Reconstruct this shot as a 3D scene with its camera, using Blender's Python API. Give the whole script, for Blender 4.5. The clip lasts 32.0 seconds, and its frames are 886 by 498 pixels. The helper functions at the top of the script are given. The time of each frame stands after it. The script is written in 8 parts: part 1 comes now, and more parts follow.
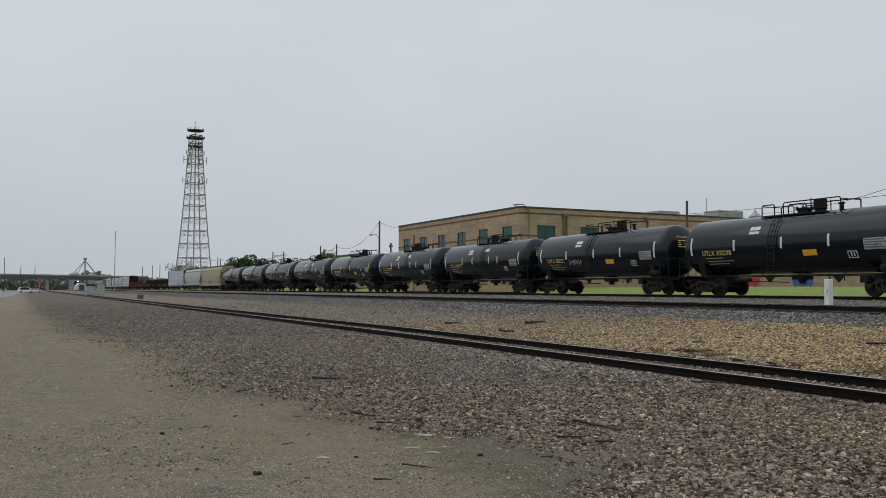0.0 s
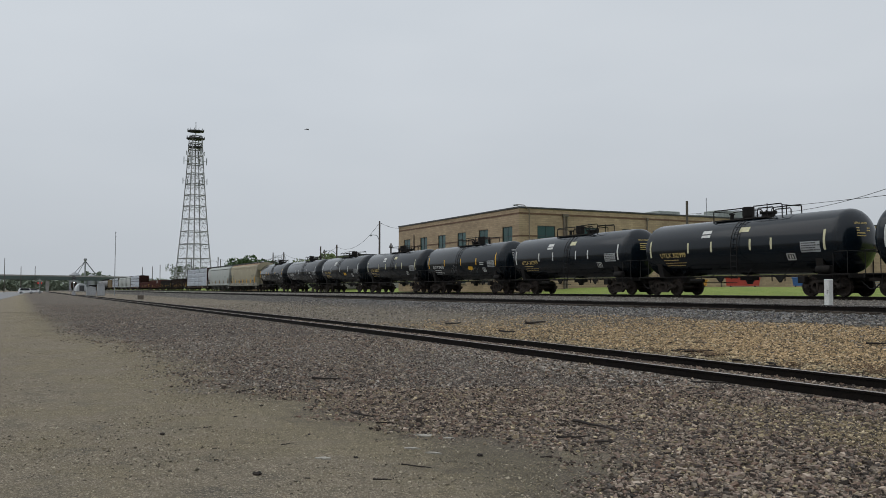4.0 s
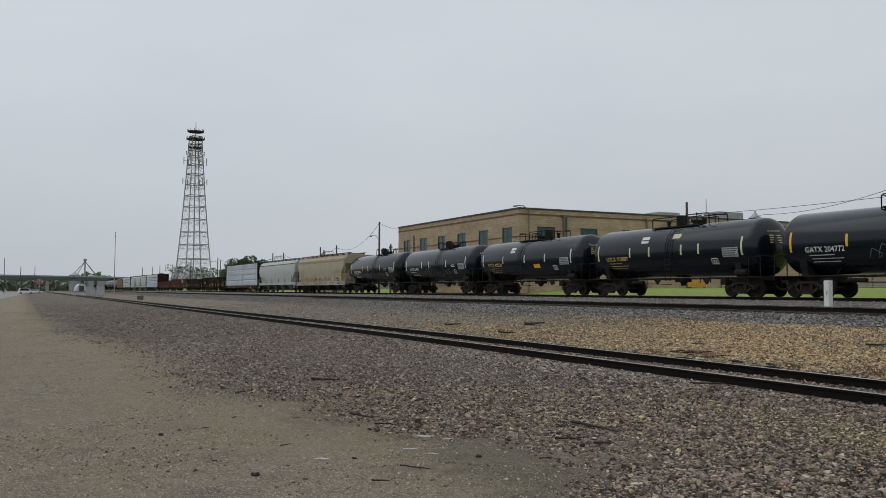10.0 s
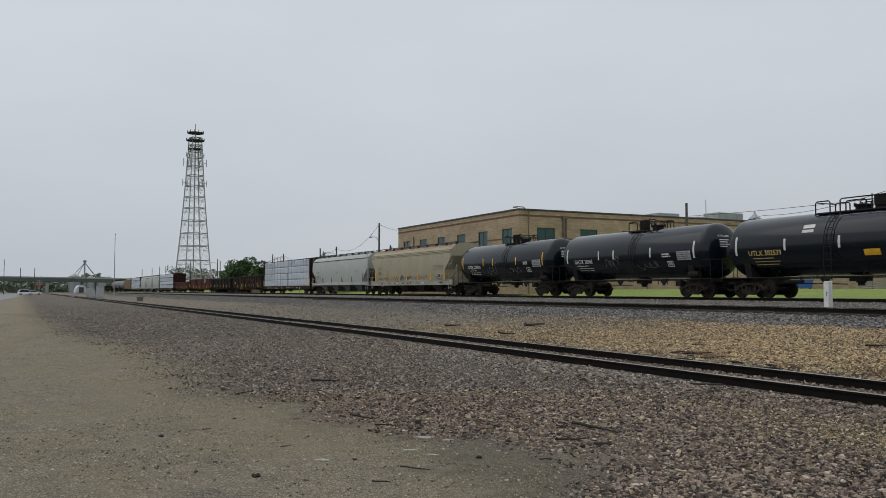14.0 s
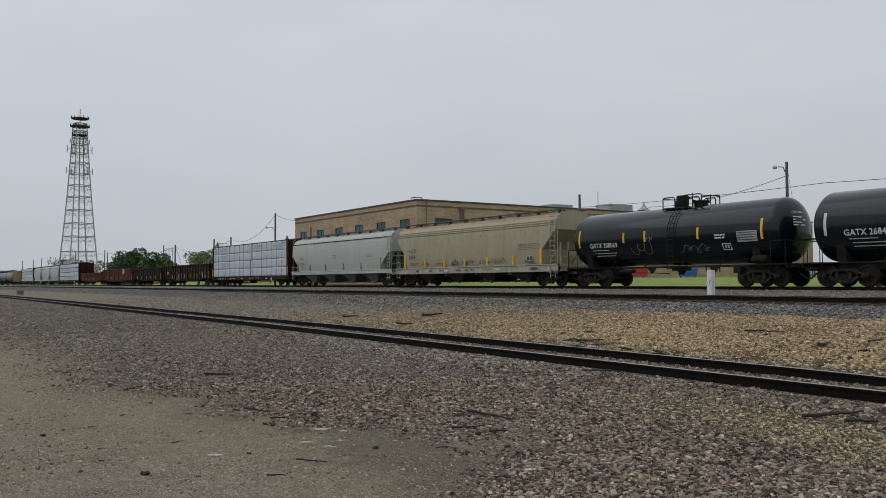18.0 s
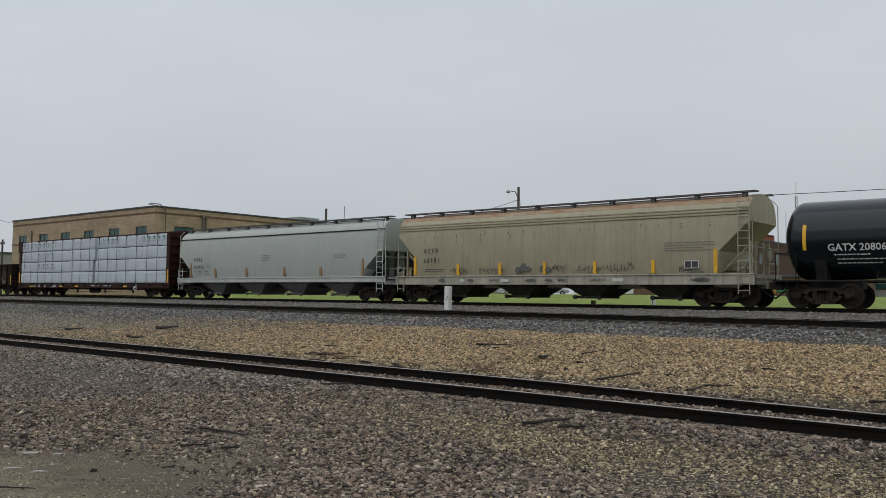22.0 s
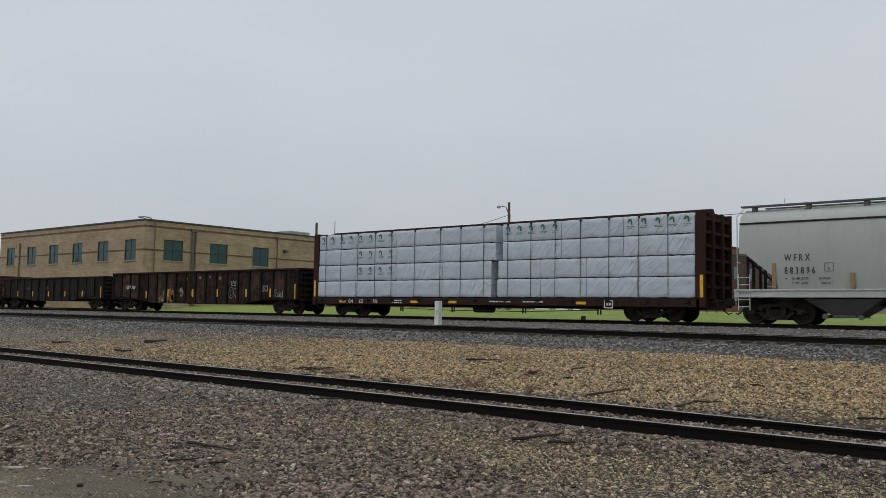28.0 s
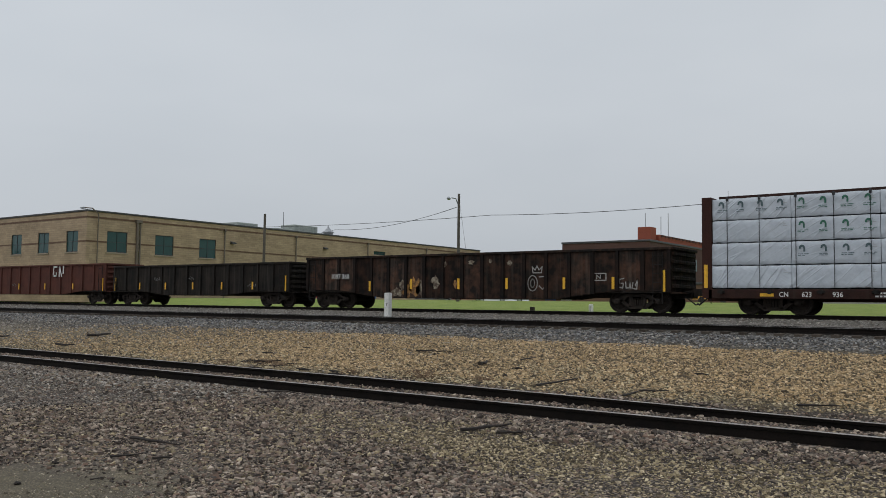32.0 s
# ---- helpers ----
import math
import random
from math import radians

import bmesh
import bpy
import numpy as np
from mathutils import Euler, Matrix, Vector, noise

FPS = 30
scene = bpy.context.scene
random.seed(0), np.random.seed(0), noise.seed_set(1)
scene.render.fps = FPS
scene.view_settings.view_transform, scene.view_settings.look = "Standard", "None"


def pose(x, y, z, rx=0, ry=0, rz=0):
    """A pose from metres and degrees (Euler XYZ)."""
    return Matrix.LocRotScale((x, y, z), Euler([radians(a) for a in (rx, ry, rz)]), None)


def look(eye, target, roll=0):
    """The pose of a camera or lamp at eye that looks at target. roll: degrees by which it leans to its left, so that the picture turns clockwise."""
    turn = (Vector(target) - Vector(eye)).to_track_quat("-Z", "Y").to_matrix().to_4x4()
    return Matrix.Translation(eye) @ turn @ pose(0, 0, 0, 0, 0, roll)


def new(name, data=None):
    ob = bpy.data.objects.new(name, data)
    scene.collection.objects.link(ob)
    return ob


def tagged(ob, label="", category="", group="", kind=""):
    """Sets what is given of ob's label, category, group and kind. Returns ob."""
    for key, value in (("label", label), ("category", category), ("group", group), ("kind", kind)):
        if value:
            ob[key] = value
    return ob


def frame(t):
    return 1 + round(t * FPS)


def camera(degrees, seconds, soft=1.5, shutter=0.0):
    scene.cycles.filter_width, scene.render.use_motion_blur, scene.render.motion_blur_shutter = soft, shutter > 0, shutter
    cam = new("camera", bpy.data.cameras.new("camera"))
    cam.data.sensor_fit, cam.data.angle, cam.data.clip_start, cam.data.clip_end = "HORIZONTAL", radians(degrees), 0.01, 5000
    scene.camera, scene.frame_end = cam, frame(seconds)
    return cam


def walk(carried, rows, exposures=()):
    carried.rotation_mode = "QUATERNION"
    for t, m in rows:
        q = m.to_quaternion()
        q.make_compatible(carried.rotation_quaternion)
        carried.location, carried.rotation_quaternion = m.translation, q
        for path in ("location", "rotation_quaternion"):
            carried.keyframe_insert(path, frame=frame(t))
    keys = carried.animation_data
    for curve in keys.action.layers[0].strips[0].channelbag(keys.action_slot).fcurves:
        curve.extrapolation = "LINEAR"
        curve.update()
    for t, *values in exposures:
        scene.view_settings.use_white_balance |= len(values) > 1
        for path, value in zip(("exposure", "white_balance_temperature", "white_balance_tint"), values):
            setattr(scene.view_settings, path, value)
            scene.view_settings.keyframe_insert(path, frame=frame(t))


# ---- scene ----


def aim(x, y, z, yaw, pitch, roll):
    """Camera pose: yaw to the left of +y, pitch up, roll as in look()."""
    return pose(x, y, z, 90 + pitch, 0, yaw) @ pose(0, 0, 0, 0, 0, roll)


cam = camera(54.83, 32.0, soft=0.55)
PATH = [
    (0.0, aim(-0.010, -0.017, 1.45, 63.72, 2.70, 0.16)),
    (1.0, aim(-0.016, -0.015, 1.45, 63.73, 2.73, 0.08)),
    (2.0, aim(-0.013, -0.017, 1.45, 63.72, 2.73, 0.18)),
    (3.0, aim(0.001, -0.018, 1.45, 63.73, 2.72, 0.10)),
    (6.0, aim(-0.006, -0.008, 1.45, 63.73, 2.75, 0.15)),
    (7.0, aim(-0.006, -0.008, 1.45, 63.73, 2.75, 0.15)),
    (8.0, aim(-0.011, -0.004, 1.45, 63.74, 2.72, 0.11)),
    (9.0, aim(-0.005, -0.002, 1.45, 63.73, 2.77, 0.13)),
    (10.0, aim(-0.004, -0.005, 1.45, 63.72, 2.78, 0.19)),
    (11.0, aim(0.004, -0.007, 1.45, 63.71, 2.80, 0.14)),
    (12.0, aim(0.003, -0.011, 1.45, 63.72, 2.76, 0.15)),
    (13.0, aim(0.005, -0.013, 1.45, 63.72, 2.82, 0.10)),
    (13.5, aim(-0.001, -0.011, 1.45, 63.71, 2.86, 0.14)),
    (15.5, aim(0.002, -0.011, 1.45, 63.66, 2.83, 0.10)),
    (16.0, aim(0.003, -0.011, 1.45, 62.89, 2.96, 0.26)),
    (16.5, aim(0.006, -0.005, 1.45, 61.44, 2.90, 0.25)),
    (17.0, aim(0.003, -0.004, 1.45, 60.04, 2.46, 0.21)),
    (17.5, aim(0.002, -0.001, 1.45, 58.72, 2.20, 0.02)),
    (18.0, aim(0.011, 0.001, 1.45, 56.88, 2.21, -0.25)),
    (18.5, aim(0.022, -0.001, 1.45, 54.36, 2.44, -0.32)),
    (19.0, aim(0.022, 0.009, 1.45, 51.01, 2.52, -0.11)),
    (19.5, aim(0.021, 0.015, 1.45, 47.69, 2.34, 0.02)),
    (20.0, aim(0.023, 0.027, 1.45, 44.97, 2.15, -0.06)),
    (20.5, aim(0.030, 0.035, 1.45, 43.39, 2.26, 0.05)),
    (21.0, aim(0.045, 0.031, 1.45, 41.75, 2.62, 0.28)),
    (21.5, aim(0.049, 0.034, 1.45, 40.71, 3.06, 0.58)),
    (22.0, aim(0.056, 0.032, 1.45, 39.94, 3.18, 0.67)),
    (22.5, aim(0.058, 0.037, 1.45, 39.23, 2.90, 0.87)),
    (23.0, aim(0.057, 0.033, 1.45, 38.57, 2.69, 0.95)),
    (23.5, aim(0.063, 0.031, 1.45, 38.05, 2.60, 0.92)),
    (24.0, aim(0.062, 0.034, 1.45, 37.60, 2.62, 0.85)),
    (24.5, aim(0.065, 0.036, 1.45, 37.42, 2.65, 0.82)),
    (25.0, aim(0.060, 0.038, 1.45, 37.39, 2.68, 0.85)),
    (25.5, aim(0.063, 0.032, 1.45, 37.43, 2.71, 0.83)),
    (27.5, aim(0.065, 0.011, 1.45, 39.25, 4.20, 0.99)),
    (28.0, aim(0.058, 0.028, 1.45, 39.31, 4.18, 0.93)),
    (28.5, aim(0.059, 0.025, 1.45, 39.31, 4.17, 0.96)),
    (29.0, aim(0.071, 0.025, 1.45, 39.31, 4.18, 0.91)),
    (29.5, aim(0.065, 0.034, 1.45, 39.31, 4.19, 0.93)),
    (30.0, aim(0.064, 0.034, 1.45, 39.27, 4.21, 0.94)),
    (30.5, aim(0.064, 0.046, 1.45, 39.06, 4.03, 0.95)),
    (31.0, aim(0.057, 0.057, 1.45, 38.03, 3.75, 0.78)),
    (31.5, aim(0.066, 0.053, 1.45, 36.97, 3.65, 0.69)),
    (32.0, aim(0.054, 0.056, 1.45, 35.95, 3.66, 0.67)),
]
walk(cam, PATH, ((0.0, 0.0), (15.5, 0.0), (19.0, -0.05), (24.0, -0.03), (28.0, -0.05), (32.0, -0.04)))

# ---- world and light: an even overcast sky ----
world = bpy.data.worlds.new("world")
scene.world = world
world.use_nodes = True
wn, wl = world.node_tree.nodes, world.node_tree.links
wn.clear()
sky = wn.new("ShaderNodeTexSky")
sky.sky_type, sky.sun_disc = "NISHITA", False
sky.sun_elevation, sky.sun_rotation = radians(48), radians(150)
sky.dust_density, sky.air_density = 4.0, 1.0
grey = wn.new("ShaderNodeHueSaturation")
grey.inputs["Saturation"].default_value = 0.35
wl.new(sky.outputs[0], grey.inputs["Color"])
wtc = wn.new("ShaderNodeTexCoord")
wmap = wn.new("ShaderNodeMapping")
wmap.inputs["Scale"].default_value = (1.0, 1.0, 3.0)
wl.new(wtc.outputs["Generated"], wmap.inputs["Vector"])
cloud = wn.new("ShaderNodeTexNoise")
cloud.inputs["Scale"].default_value, cloud.inputs["Detail"].default_value = 1.6, 4
wl.new(wmap.outputs[0], cloud.inputs["Vector"])
cramp = wn.new("ShaderNodeValToRGB")
cramp.color_ramp.elements[0].position, cramp.color_ramp.elements[0].color = 0.3, (5.55, 6.02, 6.55, 1)
cramp.color_ramp.elements[1].position, cramp.color_ramp.elements[1].color = 0.75, (6.45, 6.86, 7.32, 1)
wl.new(cloud.outputs["Fac"], cramp.inputs["Fac"])
deck = wn.new("ShaderNodeMix")
deck.data_type = "RGBA"
deck.inputs["Factor"].default_value = 0.93
wl.new(grey.outputs[0], deck.inputs["A"])
wl.new(cramp.outputs[0], deck.inputs["B"])
# the cloud deck is brightest overhead, dims towards the horizon and is a little heavier to the north
wsep = wn.new("ShaderNodeSeparateXYZ")
wl.new(wtc.outputs["Generated"], wsep.inputs[0])
wrise = wn.new("ShaderNodeValToRGB")
for wpos, wval in ((0.0, 0.87), (0.22, 1.02), (0.4, 1.08), (1.0, 1.75)):
    we = wrise.color_ramp.elements[0] if wpos == 0.0 else wrise.color_ramp.elements[-1] if wpos == 1.0 else wrise.color_ramp.elements.new(wpos)
    we.position, we.color = wpos, (wval, wval, wval, 1)
wl.new(wsep.outputs["Z"], wrise.inputs["Fac"])
wnorth = wn.new("ShaderNodeMapRange")
wnorth.inputs["From Min"].default_value, wnorth.inputs["From Max"].default_value = 0.2, 1.0
wnorth.inputs["To Min"].default_value, wnorth.inputs["To Max"].default_value = 1.01, 0.93
wl.new(wsep.outputs["Y"], wnorth.inputs["Value"])
wdim = wn.new("ShaderNodeMath")
wdim.operation = "MULTIPLY"
wl.new(wrise.outputs[0], wdim.inputs[0])
wl.new(wnorth.outputs[0], wdim.inputs[1])
wbg = wn.new("ShaderNodeBackground")
wbg.inputs["Strength"].default_value = 0.1
wsc = wn.new("ShaderNodeVectorMath")
wsc.operation = "SCALE"
wl.new(deck.outputs["Result"], wsc.inputs[0])
wl.new(wdim.outputs[0], wsc.inputs["Scale"])
wl.new(wsc.outputs[0], wbg.inputs["Color"])
wout = wn.new("ShaderNodeOutputWorld")
wl.new(wbg.outputs[0], wout.inputs["Surface"])
sun = new("sun", bpy.data.lights.new("sun", "SUN"))
sun.data.energy, sun.data.angle, sun.data.color = 0.5, radians(60), (1, 0.97, 0.93)
sun.matrix_world = look((0, 0, 0), (0.35, 0.55, -0.9))

# ---- materials ----
MATS = {}


def mat(name, c1, c2=None, scale=2.0, rough=0.75, metal=0.0, bump=0.0, bscale=60.0, streak=0.0, sc=(0.1, 0.09, 0.08), rnd=0.0,
        fine=0.25, spec=0.5, mix=(0.35, 0.7)):
    """Two tones in large noise, a fine grain, optional vertical streaks, per-object spread and relief."""
    if name in MATS:
        return MATS[name]
    m = bpy.data.materials.new(name)
    m.use_nodes = True
    n, l = m.node_tree.nodes, m.node_tree.links
    b = n["Principled BSDF"]
    b.inputs["Roughness"].default_value, b.inputs["Metallic"].default_value = rough, metal
    b.inputs["Specular IOR Level"].default_value = spec
    c2 = c2 or tuple(v * 0.75 for v in c1)
    tc = n.new("ShaderNodeTexCoord")
    big = n.new("ShaderNodeTexNoise")
    big.inputs["Scale"].default_value, big.inputs["Detail"].default_value, big.inputs["Roughness"].default_value = scale, 6, 0.65
    l.new(tc.outputs["Object"], big.inputs["Vector"])
    ramp = n.new("ShaderNodeValToRGB")
    e = ramp.color_ramp.elements
    e[0].position, e[1].position = mix
    e[0].color, e[1].color = (*c1, 1), (*c2, 1)
    l.new(big.outputs["Fac"], ramp.inputs["Fac"])
    col = ramp.outputs["Color"]
    small = n.new("ShaderNodeTexNoise")
    small.inputs["Scale"].default_value, small.inputs["Detail"].default_value = bscale, 3
    l.new(tc.outputs["Object"], small.inputs["Vector"])
    if fine:
        mr = n.new("ShaderNodeMapRange")
        mr.inputs["From Min"].default_value, mr.inputs["From Max"].default_value = 0.3, 0.7
        mr.inputs["To Min"].default_value, mr.inputs["To Max"].default_value = 1 - fine, 1 + fine
        l.new(small.outputs["Fac"], mr.inputs["Value"])
        hs = n.new("ShaderNodeHueSaturation")
        l.new(mr.outputs[0], hs.inputs["Value"])
        l.new(col, hs.inputs["Color"])
        col = hs.outputs[0]
    if streak:
        mp = n.new("ShaderNodeMapping")
        mp.inputs["Scale"].default_value = (7, 7, 0.35)
        l.new(tc.outputs["Object"], mp.inputs["Vector"])
        st = n.new("ShaderNodeTexNoise")
        st.inputs["Scale"].default_value, st.inputs["Detail"].default_value = 1.0, 5
        l.new(mp.outputs[0], st.inputs["Vector"])
        sr = n.new("ShaderNodeMapRange")
        sr.inputs["From Min"].default_value, sr.inputs["From Max"].default_value = 0.48, 0.72
        sr.inputs["To Max"].default_value = streak
        l.new(st.outputs["Fac"], sr.inputs["Value"])
        mx = n.new("ShaderNodeMix")
        mx.data_type = "RGBA"
        l.new(sr.outputs[0], mx.inputs["Factor"])
        l.new(col, mx.inputs["A"])
        mx.inputs["B"].default_value = (*sc, 1)
        col = mx.outputs["Result"]
    if rnd:
        oi = n.new("ShaderNodeObjectInfo")
        rr = n.new("ShaderNodeMapRange")
        rr.inputs["To Min"].default_value, rr.inputs["To Max"].default_value = 1 - rnd, 1 + rnd
        l.new(oi.outputs["Random"], rr.inputs["Value"])
        h2 = n.new("ShaderNodeHueSaturation")
        l.new(rr.outputs[0], h2.inputs["Value"])
        l.new(col, h2.inputs["Color"])
        col = h2.outputs[0]
    l.new(col, b.inputs["Base Color"])
    if bump:
        bp = n.new("ShaderNodeBump")
        bp.inputs["Strength"].default_value, bp.inputs["Distance"].default_value = bump, 0.02
        l.new(small.outputs["Fac"], bp.inputs["Height"])
        l.new(bp.outputs[0], b.inputs["Normal"])
    MATS[name] = m
    return m


def island_mat(name, tones, rough=0.9, bscale=120.0):
    """Stones: a tone for every loose piece."""
    m = bpy.data.materials.new(name)
    m.use_nodes = True
    n, l = m.node_tree.nodes, m.node_tree.links
    b = n["Principled BSDF"]
    b.inputs["Roughness"].default_value = rough
    b.inputs["Specular IOR Level"].default_value = 0.25
    g = n.new("ShaderNodeNewGeometry")
    ramp = n.new("ShaderNodeValToRGB")
    ramp.color_ramp.interpolation = "CONSTANT"
    while len(ramp.color_ramp.elements) < len(tones):
        ramp.color_ramp.elements.new(0.5)
    for i, t in enumerate(tones):
        ramp.color_ramp.elements[i].position = i / len(tones)
        ramp.color_ramp.elements[i].color = (*t, 1)
    l.new(g.outputs["Random Per Island"], ramp.inputs["Fac"])
    tc = n.new("ShaderNodeTexCoord")
    s = n.new("ShaderNodeTexNoise")
    s.inputs["Scale"].default_value = bscale
    l.new(tc.outputs["Object"], s.inputs["Vector"])
    mr = n.new("ShaderNodeMapRange")
    mr.inputs["To Min"].default_value, mr.inputs["To Max"].default_value = 0.7, 1.3
    l.new(s.outputs["Fac"], mr.inputs["Value"])
    hs = n.new("ShaderNodeHueSaturation")
    l.new(mr.outputs[0], hs.inputs["Value"])
    l.new(ramp.outputs[0], hs.inputs["Color"])
    l.new(hs.outputs[0], b.inputs["Base Color"])
    return m


# ---- mesh helpers ----
class Shape:
    """Collects vertices and faces of one mesh."""

    def __init__(self):
        self.v, self.f = [], []

    def add(self, vs, fs):
        o = len(self.v)
        self.v += [tuple(p) for p in vs]
        self.f += [tuple(i + o for i in q) for q in fs]
        return self

    def box(self, x0, x1, y0, y1, z0, z1, c=0.0):
        """A box, its edges cut by c."""
        if c <= 0:
            return self.add([(x, y, z) for z in (z0, z1) for y in (y0, y1) for x in (x0, x1)],
                            [(0, 2, 3, 1), (4, 5, 7, 6), (0, 1, 5, 4), (2, 6, 7, 3), (0, 4, 6, 2), (1, 3, 7, 5)])
        lo, hi = (x0, y0, z0), (x1, y1, z1)
        vs, idx = [], {}
        for k in range(8):
            s = [(k >> a) & 1 for a in range(3)]
            for a in range(3):
                p = [hi[i] - c if s[i] else lo[i] + c for i in range(3)]
                p[a] = hi[a] if s[a] else lo[a]
                idx[k, a] = len(vs)
                vs.append(p)
        fs = []
        for a in range(3):
            b_, c_ = (a + 1) % 3, (a + 2) % 3
            for s in (0, 1):
                q = [(s << a), (s << a) | (1 << b_), (s << a) | (1 << b_) | (1 << c_), (s << a) | (1 << c_)]
                q = [idx[k, a] for k in q]
                fs.append(q if s else q[::-1])
            for sb in (0, 1):
                for sc_ in (0, 1):
                    k0 = (sb << b_) | (sc_ << c_)
                    k1 = k0 | (1 << a)
                    q = [idx[k0, b_], idx[k1, b_], idx[k1, c_], idx[k0, c_]]
                    fs.append(q if sb != sc_ else q[::-1])
        for k in range(8):
            q = [idx[k, 0], idx[k, 1], idx[k, 2]]
            fs.append(q if bin(k).count("1") % 2 else q[::-1])
        return self.add(vs, fs)

    def tube(self, pts, r, n=8, r2=None, cap=True):
        """A round bar along points; r2 is the radius at its end."""
        pts = [Vector(p) for p in pts]
        vs, fs = [], []
        for i, p in enumerate(pts):
            d = (pts[min(i + 1, len(pts) - 1)] - pts[max(i - 1, 0)]).normalized()
            a = d.orthogonal().normalized() if i == 0 else (a - d * a.dot(d)).normalized()
            b = d.cross(a)
            rr = r if r2 is None else r + (r2 - r) * i / (len(pts) - 1)
            vs += [p + (a * math.cos(2 * math.pi * k / n) + b * math.sin(2 * math.pi * k / n)) * rr for k in range(n)]
        for i in range(len(pts) - 1):
            for k in range(n):
                fs.append((i * n + k, i * n + (k + 1) % n, (i + 1) * n + (k + 1) % n, (i + 1) * n + k))
        if cap:
            fs += [tuple(range(n - 1, -1, -1)), tuple((len(pts) - 1) * n + k for k in range(n))]
        return self.add(vs, fs)

    def lathe(self, prof, origin, axis, n=24):
        """Turns rows of (along, radius) about an axis: 'x', 'y' or 'z'."""
        vs, fs = [], []
        for a, r in prof:
            for k in range(n):
                c, s = math.cos(2 * math.pi * k / n) * r, math.sin(2 * math.pi * k / n) * r
                p = {"x": (a, c, s), "y": (s, a, c), "z": (c, s, a)}[axis]
                vs.append([p[i] + origin[i] for i in range(3)])
        for i in range(len(prof) - 1):
            for k in range(n):
                fs.append((i * n + k, i * n + (k + 1) % n, (i + 1) * n + (k + 1) % n, (i + 1) * n + k))
        fs += [tuple(range(n - 1, -1, -1)), tuple((len(prof) - 1) * n + k for k in range(n))]
        return self.add(vs, fs)

    def prism(self, poly, axis, a0, a1):
        """A polygon pushed along an axis; its points are the two other coordinates in xyz order."""
        def put(p, a):
            return {"x": (a, p[0], p[1]), "y": (p[0], a, p[1]), "z": (p[0], p[1], a)}[axis]
        n = len(poly)
        vs = [put(p, a0) for p in poly] + [put(p, a1) for p in poly]
        fs = [tuple(range(n)), tuple(range(2 * n - 1, n - 1, -1))]
        fs += [(i, i + n, (i + 1) % n + n, (i + 1) % n) for i in range(n)]
        return self.add(vs, fs)

    def bar(self, p, q, w, h=None):
        """A square bar from p to q."""
        p, q = Vector(p), Vector(q)
        d = (q - p).normalized()
        a = d.cross(Vector((0, 0, 1)))
        a = a.normalized() if a.length > 1e-4 else Vector((1, 0, 0))
        b = a.cross(d)
        h = h or w
        vs = [o + a * i * w / 2 + b * j * h / 2 for o in (p, q) for i, j in ((-1, -1), (1, -1), (1, 1), (-1, 1))]
        return self.add(vs, [(0, 1, 2, 3), (7, 6, 5, 4), (0, 4, 5, 1), (1, 5, 6, 2), (2, 6, 7, 3), (3, 7, 4, 0)])

    def mesh(self, name, smooth=False, weld=False):
        me = bpy.data.meshes.new(name)
        me.from_pydata(self.v, [], self.f)
        bm = bmesh.new()
        bm.from_mesh(me)
        if weld:
            bmesh.ops.remove_doubles(bm, verts=bm.verts, dist=1e-4)
        bmesh.ops.recalc_face_normals(bm, faces=bm.faces)
        bm.to_mesh(me)
        bm.free()
        if smooth:
            me.polygons.foreach_set("use_smooth", [True] * len(me.polygons))
            me.set_sharp_from_angle(angle=radians(38))
        return me


def part(name, shape, material, parent=None, label="", smooth=False, at=None):
    me = shape if isinstance(shape, bpy.types.Mesh) else shape.mesh(name, smooth)
    if not me.materials:
        me.materials.append(material)
    ob = new(name, me)
    if parent:
        ob.parent = parent
    if at:
        ob.matrix_basis = at
    return tagged(ob, label)


def thing(name, m, label, category, group="", kind=""):
    ob = new(name)
    ob.empty_display_size = 0.3
    ob.matrix_basis = m
    return tagged(ob, label, category, group, kind)


FONT_CACHE = {}


def letters(text, size):
    """Flat vertices and faces of a text in x and y, from its left foot."""
    if (text, size) not in FONT_CACHE:
        cu = bpy.data.curves.new("writing", "FONT")
        cu.body, cu.size, cu.resolution_u = text, size, 2
        cu.offset = size * 0.012
        ob = bpy.data.objects.new("writing", cu)
        scene.collection.objects.link(ob)
        dg = bpy.context.evaluated_depsgraph_get()
        me = bpy.data.meshes.new_from_object(ob.evaluated_get(dg))
        FONT_CACHE[text, size] = ([tuple(v.co) for v in me.vertices], [tuple(p.vertices) for p in me.polygons])
        bpy.data.objects.remove(ob)
        bpy.data.curves.remove(cu)
        bpy.data.meshes.remove(me)
    return FONT_CACHE[text, size]

M_BLACK = mat("tank_black_paint", (0.003, 0.0062, 0.0095), (0.005, 0.009, 0.013), 0.7, 0.13, 0, 0.008, 35, streak=0.15, sc=(0.022, 0.021, 0.02), rnd=0.12, spec=0.33)
M_DARKSTEEL = mat("dark_steel", (0.012, 0.0115, 0.011), (0.024, 0.021, 0.019), 3, 0.7, 0.0, 0.2, 60, spec=0.12)
M_TRUCK = mat("truck_cast_steel", (0.02, 0.017, 0.015), (0.042, 0.033, 0.027), 4, 0.8, 0.0, 0.3, 40, spec=0.12)
M_WHEEL = mat("wheel_steel", (0.018, 0.015, 0.013), (0.035, 0.027, 0.022), 5, 0.65, 0.0, 0.1, 50, spec=0.12)
M_YELLOW = mat("yellow_reflector", (0.75, 0.42, 0.02), (0.62, 0.33, 0.02), 6, 0.5)
